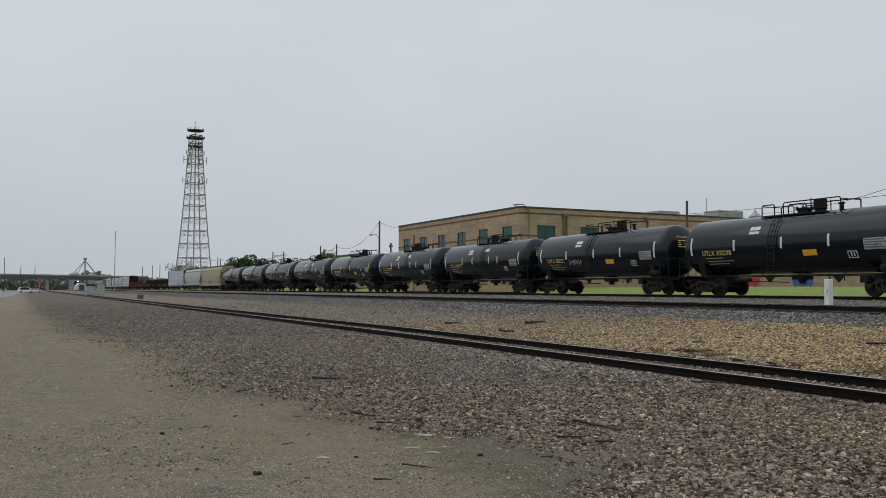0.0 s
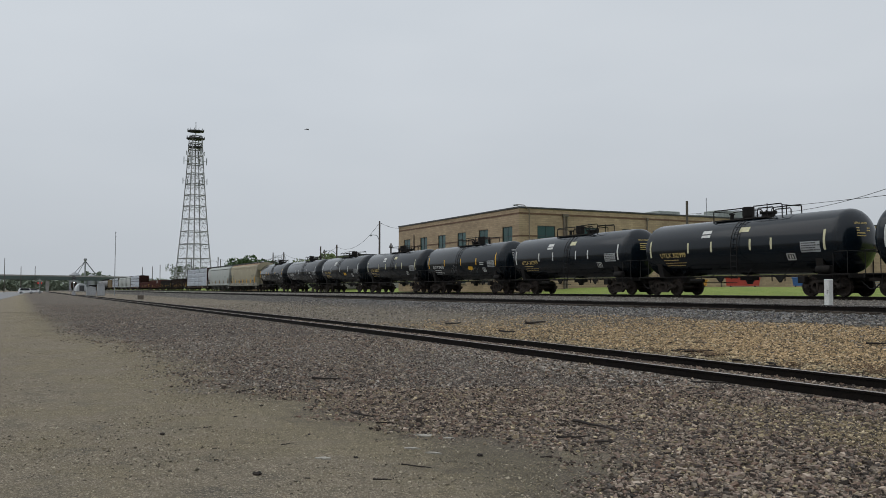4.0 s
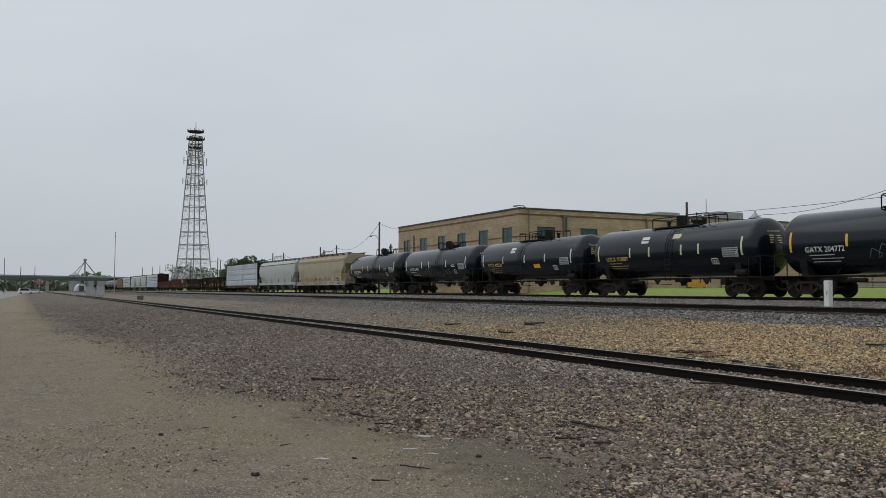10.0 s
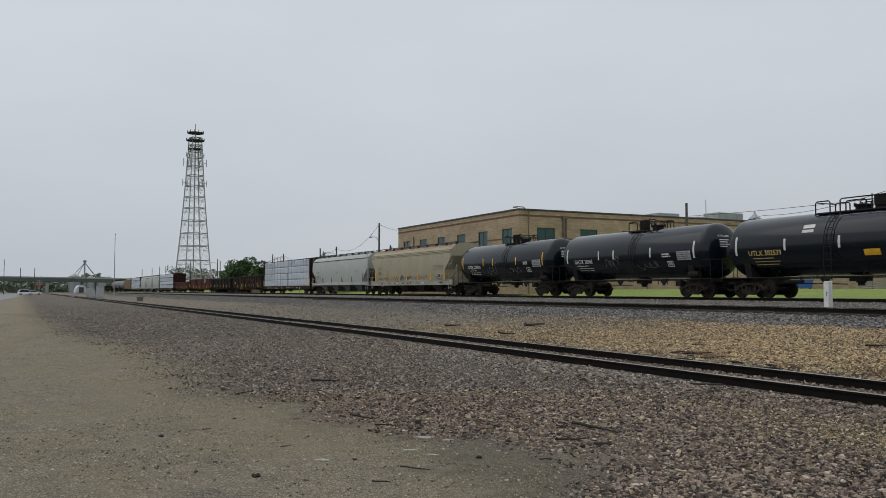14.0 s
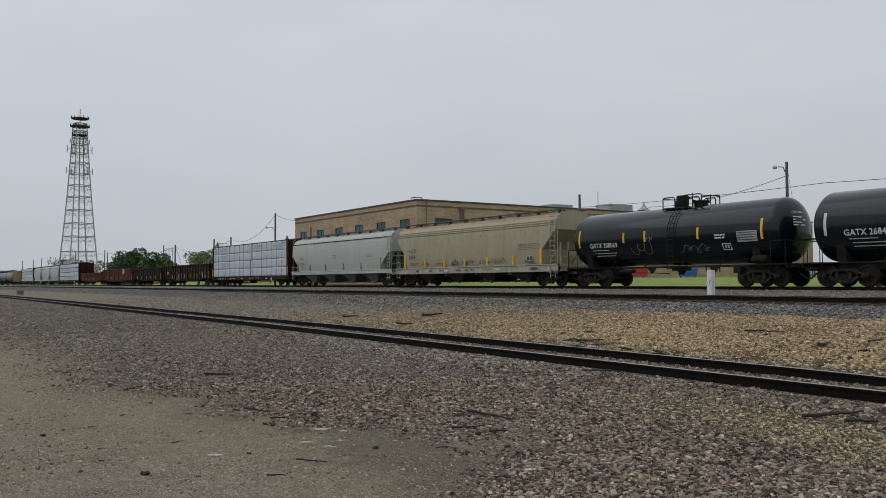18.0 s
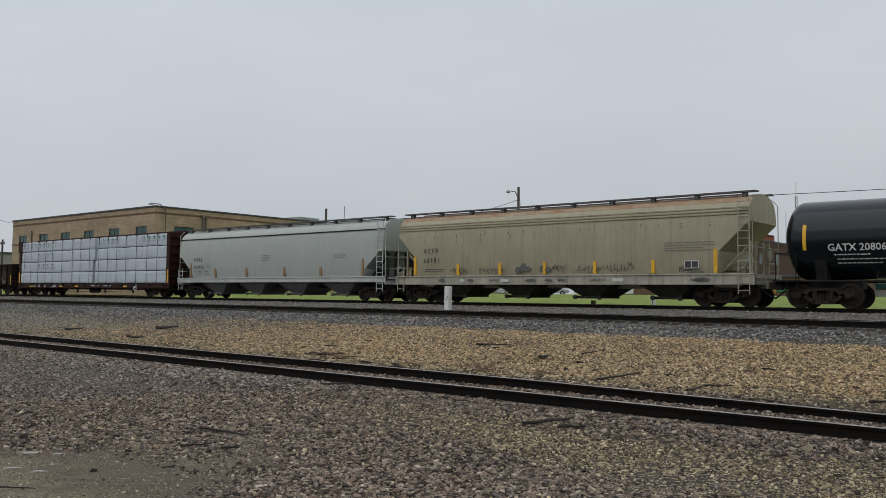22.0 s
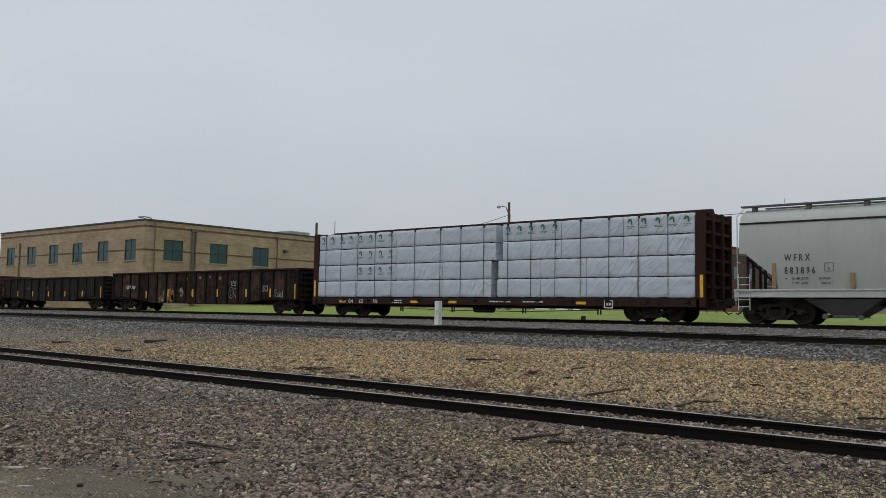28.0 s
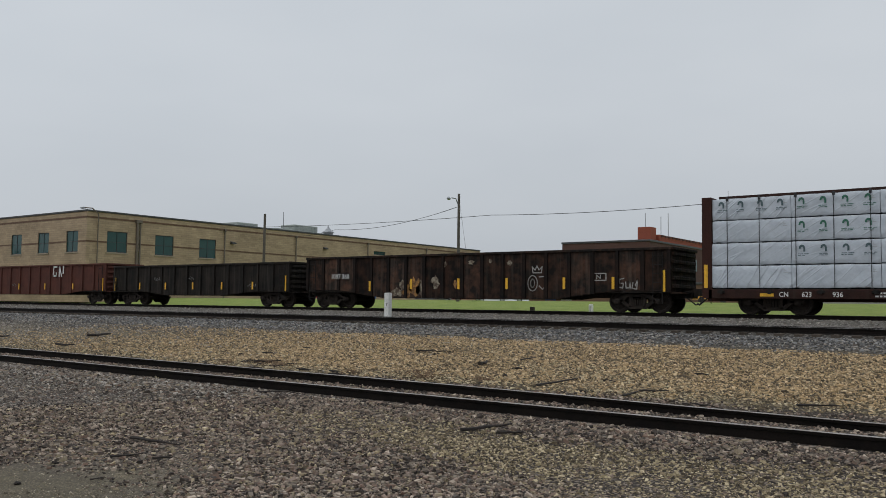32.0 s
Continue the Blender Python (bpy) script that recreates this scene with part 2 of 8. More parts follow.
M_WHITE = mat("white_reflector", (0.6, 0.6, 0.57), (0.45, 0.45, 0.43), 6, 0.55)
M_LETW = mat("white_lettering", (0.62, 0.62, 0.6), (0.5, 0.5, 0.48), 8, 0.6)
M_LETY = mat("yellow_lettering", (0.58, 0.43, 0.15), (0.42, 0.3, 0.1), 8, 0.6)
M_LETK = mat("black_lettering", (0.03, 0.03, 0.03), (0.05, 0.05, 0.05), 8, 0.7)
M_SIGN = mat("stencil_panel", (0.36, 0.37, 0.37), (0.22, 0.23, 0.23), 5, 0.6)
M_TAN = mat("tan_hopper_paint", (0.295, 0.262, 0.175), (0.355, 0.315, 0.21), 0.6, 0.6, 0, 0.08, 30, streak=0.3, sc=(0.17, 0.14, 0.09), fine=0.1)
M_TANTOP = mat("rusty_tan_roof", (0.34, 0.27, 0.18), (0.26, 0.13, 0.06), 1.6, 0.75, 0, 0.1, 30, streak=0.4, sc=(0.2, 0.09, 0.04))
M_TANSILL = mat("pale_sill_paint", (0.4, 0.38, 0.31), (0.27, 0.25, 0.2), 1.5, 0.65, 0, 0.1, 40, streak=0.5, sc=(0.13, 0.11, 0.08))
M_GREY = mat("grey_hopper_paint", (0.34, 0.362, 0.332), (0.375, 0.392, 0.366), 0.6, 0.55, 0, 0.05, 30, streak=0.35, sc=(0.26, 0.27, 0.24), fine=0.08)
M_SILLDK = mat("grimy_brown_sill", (0.022, 0.012, 0.01), (0.04, 0.018, 0.014), 1.5, 0.75, 0, 0.15, 40, streak=0.3, sc=(0.05, 0.04, 0.032), spec=0.12)
# hopper grey darkened: the shade under the car is in this colour
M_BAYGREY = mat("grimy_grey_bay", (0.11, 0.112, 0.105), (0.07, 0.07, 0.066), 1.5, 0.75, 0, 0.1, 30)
M_RUSTRUN = mat("rust_run", (0.17, 0.085, 0.035), (0.33, 0.285, 0.2), 16, 0.85, mix=(0.42, 0.56))
M_SEAM = mat("weld_seam_paint", (0.3, 0.265, 0.19), (0.22, 0.19, 0.135), 2, 0.65)
M_GREYSILL = mat("light_grey_sill", (0.47, 0.49, 0.46), (0.36, 0.37, 0.35), 1.5, 0.55, 0, 0.05, 40)
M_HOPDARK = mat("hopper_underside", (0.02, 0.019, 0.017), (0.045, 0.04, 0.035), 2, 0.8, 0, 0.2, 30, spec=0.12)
M_RUST = mat("brown_car_paint", (0.044, 0.017, 0.013), (0.028, 0.014, 0.011), 1.2, 0.75, 0, 0.15, 40, streak=0.4, sc=(0.03, 0.022, 0.018), spec=0.12)
M_GONBLK = mat("black_gondola_paint", (0.01, 0.0095, 0.009), (0.024, 0.019, 0.015), 1.3, 0.75, 0, 0.2, 40, streak=0.5, sc=(0.055, 0.046, 0.038), spec=0.12)
M_GONRUST = mat("rusted_gondola_paint", (0.012, 0.0105, 0.0095), (0.034, 0.02, 0.014), 0.9, 0.85, 0, 0.3, 40, streak=0.45, sc=(0.075, 0.055, 0.043), spec=0.12, mix=(0.45, 0.62))
M_GONPANEL = mat("blotched_gondola_panel", (0.013, 0.0108, 0.0095), (0.068, 0.034, 0.022), 1.5, 0.85, 0, 0.3, 40, streak=0.35, sc=(0.09, 0.07, 0.055), rnd=0.55, spec=0.12, mix=(0.42, 0.66))
M_GONPOST = mat("blackened_side_post", (0.008, 0.0075, 0.007), (0.022, 0.013, 0.01), 1.5, 0.8, 0, 0.2, 40, spec=0.12)
M_GONRED = mat("red_brown_gondola_paint", (0.1, 0.038, 0.028), (0.065, 0.028, 0.022), 1.2, 0.75, 0, 0.15, 40, streak=0.4, sc=(0.04, 0.025, 0.02), spec=0.12)
M_WRAP = mat("white_lumber_wrap", (0.415, 0.455, 0.5), (0.49, 0.528, 0.572), 1.4, 0.36, 0, 0.0, 9, fine=0.05, rnd=0.06)
nt = M_WRAP.node_tree
wco, woi = nt.nodes.new("ShaderNodeTexCoord"), nt.nodes.new("ShaderNodeObjectInfo")


def wrap_noise(scale, detail, turn, stretch):
    """Noise drawn out along a slant, which differs from pack to pack."""
    tx, mp = nt.nodes.new("ShaderNodeTexNoise"), nt.nodes.new("ShaderNodeMapping")
    tx.inputs["Scale"].default_value, tx.inputs["Detail"].default_value = scale, detail
    mr, cx = nt.nodes.new("ShaderNodeMapRange"), nt.nodes.new("ShaderNodeCombineXYZ")
    mr.inputs["To Min"].default_value, mr.inputs["To Max"].default_value = turn
    nt.links.new(woi.outputs["Random"], mr.inputs["Value"])
    nt.links.new(mr.outputs[0], cx.inputs["Y"])
    nt.links.new(cx.outputs[0], mp.inputs["Rotation"])
    nt.links.new(wco.outputs["Object"], mp.inputs["Vector"])
    sm = nt.nodes.new("ShaderNodeMapping")
    sm.inputs["Scale"].default_value = (1, 1, stretch)
    nt.links.new(mp.outputs[0], sm.inputs["Vector"])
    nt.links.new(sm.outputs[0], tx.inputs["Vector"])
    return tx.outputs["Fac"]


def wrap_math(op, a, b=0.0):
    q = nt.nodes.new("ShaderNodeMath")
    q.operation = op
    for i, v in enumerate((a, b)):
        if isinstance(v, float):
            q.inputs[i].default_value = v
        else:
            nt.links.new(v, q.inputs[i])
    return q.outputs[0]


def wrap_fold(fac, width):
    """A narrow fold where the noise crosses its middle."""
    q = nt.nodes.new("ShaderNodeMapRange")
    q.interpolation_type = "SMOOTHSTEP"
    q.inputs["From Min"].default_value, q.inputs["From Max"].default_value = 0.0, width
    q.inputs["To Min"].default_value, q.inputs["To Max"].default_value = 1.0, 0.0
    nt.links.new(wrap_math("ABSOLUTE", wrap_math("SUBTRACT", fac, 0.5)), q.inputs["Value"])
    return q.outputs[0]


wh = wrap_math("MULTIPLY", wrap_fold(wrap_noise(0.42, 0.0, (0.3, 1.0), 9.0), 0.05), 0.013)
wh = wrap_math("ADD", wh, wrap_math("MULTIPLY", wrap_fold(wrap_noise(0.36, 0.0, (-1.1, -0.5), 10.0), 0.05), 0.003))
wh = wrap_math("ADD", wh, wrap_math("MULTIPLY", wrap_noise(1.0, 2.0, (0.4, 1.0), 2.6), 0.06))
wsl = nt.nodes.new("ShaderNodeMapRange")      # some packs are drawn tight, some hang slack
wsl.inputs["To Min"].default_value, wsl.inputs["To Max"].default_value = 0.15, 1.0
nt.links.new(woi.outputs["Random"], wsl.inputs["Value"])
wh = wrap_math("MULTIPLY", wh, wsl.outputs[0])
wbp = nt.nodes.new("ShaderNodeBump")
wbp.inputs["Strength"].default_value, wbp.inputs["Distance"].default_value = 1.0, 1.5
nt.links.new(wh, wbp.inputs["Height"])
nt.links.new(wbp.outputs[0], nt.nodes["Principled BSDF"].inputs["Normal"])
M_STRAP = mat("black_webbing", (0.03, 0.03, 0.035), (0.05, 0.05, 0.05), 10, 0.7, spec=0.12)
M_GREEN = mat("green_print", (0.02, 0.13, 0.08), (0.03, 0.1, 0.07), 8, 0.5)
M_SPRAY = mat("faded_pale_spray", (0.16, 0.16, 0.155), (0.09, 0.09, 0.088), 3, 0.7)
M_NAVY = mat("dark_print", (0.05, 0.09, 0.1), (0.07, 0.11, 0.12), 8, 0.5)
M_RAIL = mat("rail_web", (0.005, 0.0042, 0.0037), (0.012, 0.0085, 0.0065), 4, 0.75, 0.0, 0.2, 40, spec=0.12)
M_RAILTOP = mat("worn_rail_head", (0.3, 0.29, 0.28), (0.18, 0.16, 0.15), 3, 0.4, 0.8)
M_RAILDULL = mat("dull_rail_head", (0.32, 0.295, 0.275), (0.17, 0.145, 0.125), 3, 0.55, 0.5)
M_TIE = mat("creosoted_wood", (0.05, 0.04, 0.033), (0.09, 0.075, 0.06), 3, 0.9, 0, 0.4, 30, rnd=0.3, spec=0.12)
M_BRICK = mat("tan_brick", (0.235, 0.17, 0.1), (0.2, 0.14, 0.085), 0.6, 0.88, 0, 0.2, 30, fine=0.15)
M_BRICK2 = mat("brown_brick_band", (0.13, 0.075, 0.045), (0.11, 0.062, 0.04), 2, 0.88)
M_STONE = mat("pale_sill_stone", (0.3, 0.25, 0.18), (0.25, 0.2, 0.15), 2, 0.85)
M_COPING = mat("dark_metal_coping", (0.05, 0.05, 0.055), (0.07, 0.07, 0.07), 2, 0.5, 0.4)
M_GLASS = mat("green_tinted_glass", (0.018, 0.058, 0.054), (0.028, 0.078, 0.072), 0.4, 0.1, 0, 0, 30, fine=0.05, spec=0.35)
M_FRAME = mat("dark_window_frame", (0.03, 0.035, 0.035), (0.04, 0.045, 0.045), 5, 0.5, 0.3)
M_PIPE = mat("downpipe_metal", (0.12, 0.1, 0.08), (0.16, 0.13, 0.1), 3, 0.55, 0.3)
M_GALV = mat("galvanised_steel", (0.3, 0.31, 0.32), (0.22, 0.23, 0.24), 3, 0.5, 0.6)
# steel lightened beyond its own grey, aerial haze put into the base tones
M_TOWER = mat("weathered_tower_steel", (0.33, 0.33, 0.335), (0.2, 0.2, 0.205), 0.35, 0.8, 0.0, spec=0.2)
M_POLE = mat("weathered_pole_wood", (0.07, 0.06, 0.052), (0.11, 0.095, 0.08), 3, 0.9, 0, 0.3, 30)
M_CABLE = mat("cable_black", (0.02, 0.02, 0.02), (0.03, 0.03, 0.03), 3, 0.7, spec=0.12)
M_POSTW = mat("white_post_paint", (0.68, 0.68, 0.66), (0.55, 0.55, 0.52), 4, 0.6, 0, 0.1, 40, streak=0.2, sc=(0.35, 0.33, 0.3))
M_LAMPG = mat("lamp_housing", (0.33, 0.35, 0.36), (0.28, 0.3, 0.31), 5, 0.5, 0.3)

# ---- levels ----
RAIL_A, Y_A = 0.17, 10.34      # near siding
RAIL_B, Y_B = 0.86, 28.3       # first main track
RAIL_C, Y_C = 1.175, 34.35       # track of the train


def smooth(a, b, t):
    t = min(1.0, max(0.0, (t - a) / (b - a)))
    return t * t * (3 - 2 * t)


def ground_z(x, y):
    """Height of the ground: a flat yard, two low track beds, a rising lawn."""
    z = 0.05 * smooth(3.0, 8.0, y) + 0.05 * smooth(11.5, 20, y) + 0.28 * smooth(13, 23, y) + 0.05 * smooth(7.5, 8.2, y) - 0.05 * smooth(8.7, 9.3, y) - 0.025 * smooth(9.0, 9.5, y) + 0.025 * smooth(11.5, 12.1, y)
    z += 0.18 * smooth(22.0, 25.9, y) + 0.12 * smooth(26.9, 27.5, y) + 0.33 * smooth(31.2, 32.5, y) - 0.15 * smooth(36.2, 39, y)
    z += 0.85 * smooth(38.5, 52, y)
    return z


# ---- ground: one sheet to the horizon ----
def build_ground():
    xs = sorted(set([-3000, -1500, -800, -500] + [-400 + 10 * i for i in range(28)] + [-130 + 2 * i for i in range(40)]
                    + [-50 + 0.5 * i for i in range(120)] + [12 + 6 * i for i in range(12)] + [120, 250, 600, 1500, 3000]))
    ys = sorted(set([-3000, -1000, -300, -100, -40, -20, -10, -5] + [-2 + 0.4 * i for i in range(110)] + [43 + 1.5 * i for i in range(12)]
                    + [65, 80, 110, 160, 300, 700, 1500, 3000]))
    s = Shape()
    nx = len(xs)
    for y in ys:
        for x in xs:
            near = abs(x) < 140 and abs(y) < 40
            w = 0.012 * noise.noise((x * 0.5, y * 0.5, 0)) + 0.004 * noise.noise((x * 2, y * 2, 3)) if near else 0
            s.v.append((x, y, ground_z(x, y) + w))
    for j in range(len(ys) - 1):
        for i in range(nx - 1):
            s.f.append((j * nx + i, j * nx + i + 1, (j + 1) * nx + i + 1, (j + 1) * nx + i))
    me = bpy.data.meshes.new("ground")
    me.from_pydata(s.v, [], s.f)
    me.polygons.foreach_set("use_smooth", [True] * len(me.polygons))
    ob = new("ground", me)
    me.materials.append(ground_material())
    return tagged(ob, "flat yard of packed grit, ballast and lawn beside railway tracks", "ground", kind="structure")


# the line where the packed yard ends and the crushed stone begins
EDGE_X = (-110.0, -56.0, -43.0, -32.0, -28.5, -24.0, -20.5, -18.0, -13.4, -12.0, -10.8, -9.0, -7.5, -6.3, -5.6, -4.9, -4.3, -3.5)
EDGE_Y = (1.1, 1.15, 1.6, 1.5, 2.25, 3.2, 3.4, 3.4, 3.0, 3.1, 3.6, 3.65, 4.0, 4.6, 4.5, 3.8, 2.4, 0.5)


def ground_material():
    m = bpy.data.materials.new("yard_ground")
    m.use_nodes = True
    n, l = m.node_tree.nodes, m.node_tree.links
    b = n["Principled BSDF"]
    b.inputs["Roughness"].default_value, b.inputs["Specular IOR Level"].default_value = 0.95, 0.2
    tc = n.new("ShaderNodeTexCoord")
    sep = n.new("ShaderNodeSeparateXYZ")
    l.new(tc.outputs["Object"], sep.inputs[0])

    def nz(scale, detail=5, rough=0.6):
        t = n.new("ShaderNodeTexNoise")
        t.inputs["Scale"].default_value, t.inputs["Detail"].default_value, t.inputs["Roughness"].default_value = scale, detail, rough
        l.new(tc.outputs["Object"], t.inputs["Vector"])
        return t.outputs["Fac"]

    def math_(op, a, c):
        t = n.new("ShaderNodeMath")
        t.operation = op
        for i, v in enumerate((a, c)):
            if isinstance(v, (int, float)):
                t.inputs[i].default_value = v
            else:
                l.new(v, t.inputs[i])
        return t.outputs[0]

    def ramp(v, a, c):
        t = n.new("ShaderNodeMapRange")
        t.interpolation_type = "SMOOTHSTEP"
        t.inputs["From Min"].default_value, t.inputs["From Max"].default_value = a, c
        l.new(v, t.inputs["Value"])
        return t.outputs[0]

    def tones(v, c1, c2, p1=0.3, p2=0.7):
        t = n.new("ShaderNodeValToRGB")
        e = t.color_ramp.elements
        e[0].position, e[1].position, e[0].color, e[1].color = p1, p2, (*c1, 1), (*c2, 1)
        l.new(v, t.inputs["Fac"])
        return t.outputs[0]

    def mix(f, a, c, blend="MIX"):
        t = n.new("ShaderNodeMix")
        t.data_type, t.blend_type = "RGBA", blend
        if isinstance(f, (int, float)):
            t.inputs["Factor"].default_value = f
        else:
            l.new(f, t.inputs["Factor"])
        l.new(a, t.inputs["A"])
        l.new(c, t.inputs["B"])
        return t.outputs["Result"]

    def chips(scale, c1, c2):
        """Packed stone chips: a tone a piece, dark at the joints."""
        t = n.new("ShaderNodeTexVoronoi")
        t.inputs["Scale"].default_value = scale
        l.new(tc.outputs["Object"], t.inputs["Vector"])
        one = n.new("ShaderNodeSeparateColor")
        l.new(t.outputs["Color"], one.inputs[0])
        shape = ramp(t.outputs["Distance"], 0.62, 0.3)
        return tones(math_("MULTIPLY", one.outputs[0], shape), c1, c2, 0.08, 0.92)

    grit, mid, big = nz(42, 3, 0.8), nz(3.5, 6, 0.7), nz(0.55, 6, 0.65)
    x, y = sep.outputs["X"], sep.outputs["Y"]
    edge = math_("ADD", y, math_("MULTIPLY", math_("SUBTRACT", big, 0.5), 2.2))
    edge = math_("ADD", edge, math_("MULTIPLY", math_("SUBTRACT", mid, 0.5), 0.9))
    # packed grit of the yard, with clay-coloured worn patches
    dirt = tones(mid, (0.186, 0.155, 0.108), (0.373, 0.312, 0.223))
    clay = tones(nz(6, 5), (0.186, 0.155, 0.099), (0.337, 0.284, 0.183))
    dirt = mix(ramp(nz(1.1, 6, 0.7), 0.5, 0.66), dirt, tones(mid, (0.1, 0.09, 0.07), (0.19, 0.17, 0.135)))
    dirt = mix(0.62, dirt, mix(0.4, chips(85, (0.0621, 0.0512, 0.0371), (0.656, 0.563, 0.422)), chips(38, (0.0798, 0.0664, 0.0487), (0.585, 0.504, 0.379))))
    clod = chips(70, (0.0709, 0.0588, 0.0382), (0.603, 0.508, 0.333))
    # beds under loose stones: tones darkened to stand for shade in the gaps
    purple = mix(0.6, tones(mid, (0.0422, 0.0345, 0.0287), (0.12, 0.0978, 0.082)), chips(30, (0.0169, 0.0137, 0.0115), (0.465, 0.377, 0.31)))
    yellow = mix(0.55, tones(mid, (0.0625, 0.0488, 0.03), (0.15, 0.117, 0.07)), chips(19, (0.0187, 0.015, 0.0112), (0.45, 0.35, 0.206)))
    greyb = mix(0.6, tones(mid, (0.06, 0.054, 0.047), (0.125, 0.113, 0.097)), chips(13, (0.012, 0.011, 0.01), (0.36, 0.33, 0.293)))
    grass = mix(0.5, tones(nz(0.9, 6, 0.75), (0.1, 0.165, 0.03), (0.3, 0.33, 0.09)), tones(nz(25), (0.09, 0.16, 0.025), (0.28, 0.31, 0.09)))
    # the yard's ragged edge: distance past it, along y
    across = n.new("ShaderNodeMapRange")
    across.inputs["From Min"].default_value, across.inputs["From Max"].default_value = -110.0, 0.0
    l.new(x, across.inputs["Value"])
    line = n.new("ShaderNodeValToRGB")
    le = line.color_ramp.elements
    pts = [(q + 110.0) / 110.0 for q in EDGE_X]
    le[0].position, le[1].position = pts[0], pts[-1]
    for q in pts[1:-1]:
        le.new(q)
    for k, q in enumerate(EDGE_Y):
        le[k].color = (q / 8, q / 8, q / 8, 1)
    l.new(across.outputs[0], line.inputs["Fac"])
    lim = math_("SUBTRACT", edge, math_("MULTIPLY", line.outputs[0], 8.0))
    # clay-coloured belt where the yard meets the stones
    belt = ramp(math_("ADD", lim, math_("MULTIPLY", math_("SUBTRACT", nz(1.1, 6, 0.7), 0.5), 3.6)), -2.2, -0.8)
    worn = mix(0.6, clay, clod)
    dirt = mix(belt, dirt, worn)
    dirt = mix(math_("MULTIPLY", ramp(nz(0.42, 6, 0.7), 0.46, 0.6), 0.8), dirt, worn)
    # a damp, trodden patch of dark soil by the stones
    dx, dy = math_("MULTIPLY", math_("ADD", x, 6.1), 0.5), math_("SUBTRACT", y, 3.7)
    far = math_("SQRT", math_("ADD", math_("MULTIPLY", dx, dx), math_("MULTIPLY", dy, dy)), 0.0)
    far = math_("ADD", far, math_("MULTIPLY", math_("SUBTRACT", nz(2.4, 6, 0.75), 0.5), 2.2))
    dirt = mix(math_("MULTIPLY", ramp(far, 0.95, 0.35), 0.55), dirt, tones(mid, (0.05, 0.044, 0.034), (0.12, 0.105, 0.08)))
    # fine brown gravel, half trodden in, before the stones close up
    brown = mix(0.5, tones(mid, (0.085, 0.07, 0.055), (0.17, 0.142, 0.114)), chips(46, (0.04, 0.033, 0.027), (0.4, 0.335, 0.27)))
    purple = mix(math_("MULTIPLY", ramp(nz(0.9, 6, 0.7), 0.4, 0.62), ramp(x, -10.0, -26.0)), purple, brown)
    purple = mix(ramp(x, -45.0, -75.0), purple, brown)
    dirt = mix(ramp(math_("ADD", lim, math_("MULTIPLY", math_("SUBTRACT", nz(1.7, 6, 0.75), 0.5), 3.0)), -1.5, 0.6), dirt, brown)
    col = mix(ramp(lim, -0.1, 1.5), dirt, purple)
    # dead leaves and soil along the siding's far side
    litter = mix(0.5, tones(nz(5, 6, 0.75), (0.022, 0.017, 0.013), (0.085, 0.06, 0.042)), chips(30, (0.012, 0.01, 0.008), (0.2, 0.16, 0.12)))
    col = mix(math_("MULTIPLY", ramp(edge, 10.8, 11.4), 0.8), col, litter)
    # pale trodden earth west of the yellow gravel
    earth = mix(0.5, tones(mid, (0.13, 0.108, 0.078), (0.27, 0.228, 0.168)), chips(24, (0.05, 0.042, 0.032), (0.44, 0.375, 0.28)))
    west = mix(ramp(math_("ADD", edge, math_("MULTIPLY", nz(0.25, 5), 7.0)), 22.5, 24.0), earth, greyb)
    col = mix(ramp(edge, 11.9, 13.4), col, mix(ramp(math_("ADD", x, math_("MULTIPLY", big, 16)), -24, -10), west, yellow))
    col = mix(ramp(math_("ADD", edge, math_("MULTIPLY", math_("SUBTRACT", nz(0.8, 5), 0.5), 3.0)), 21.3, 23.6), col, greyb)
    paleb = mix(0.5, tones(mid, (0.13, 0.12, 0.105), (0.24, 0.22, 0.195)), chips(16, (0.05, 0.046, 0.04), (0.44, 0.41, 0.365)))
    col = mix(ramp(edge, 27.2, 28.0), col, paleb)
    col = mix(ramp(edge, 37.3, 38.6), col, grass)
    l.new(col, b.inputs["Base Color"])
    bp = n.new("ShaderNodeBump")
    bp.inputs["Strength"].default_value, bp.inputs["Distance"].default_value = 0.9, 0.035
    l.new(grit, bp.inputs["Height"])
    l.new(bp.outputs[0], b.inputs["Normal"])
    return m


build_ground()

# ---- tracks ----
RAIL_SEC = [(-0.066, 0), (0.066, 0), (0.066, 0.012), (0.012, 0.03), (0.010, 0.125), (0.033, 0.135), (0.036, 0.166), (-0.036, 0.166),
            (-0.033, 0.135), (-0.010, 0.125), (-0.012, 0.03), (-0.066, 0.012)]
HEAD_SEC = [(-0.034, 0.166), (0.034, 0.166), (0.03, 0.17), (-0.03, 0.17)]


def siding_y(x):
    """Middle of the siding, which bends a little away from the camera's end."""
    return Y_A + 0.5 * smooth(4, -30, x) if x < 4 else Y_A


def rail_shape(x0, x1, y, top, section, dip=False):
    """One rail piece along x; y is a number or a bend."""
    xs = [x0, x1]
    if callable(y):
        xs = sorted({x0, x1, *[4 - 2 * k for k in range(18)]})
    s, n = Shape(), len(section)
    for x in xs:
        yy = y(x) if callable(y) else y
        zz = top - 0.17 - (0.045 * smooth(-9, -1, x) if dip else 0)
        s.v += [(x, yy + a, zz + c) for a, c in section]
    for i in range(len(xs) - 1):
        s.f += [(i * n + k, i * n + (k + 1) % n, (i + 1) * n + (k + 1) % n, (i + 1) * n + k) for k in range(n)]
    s.f += [tuple(range(n)), tuple(range(len(s.v) - 1, len(s.v) - n - 1, -1))]
    return s


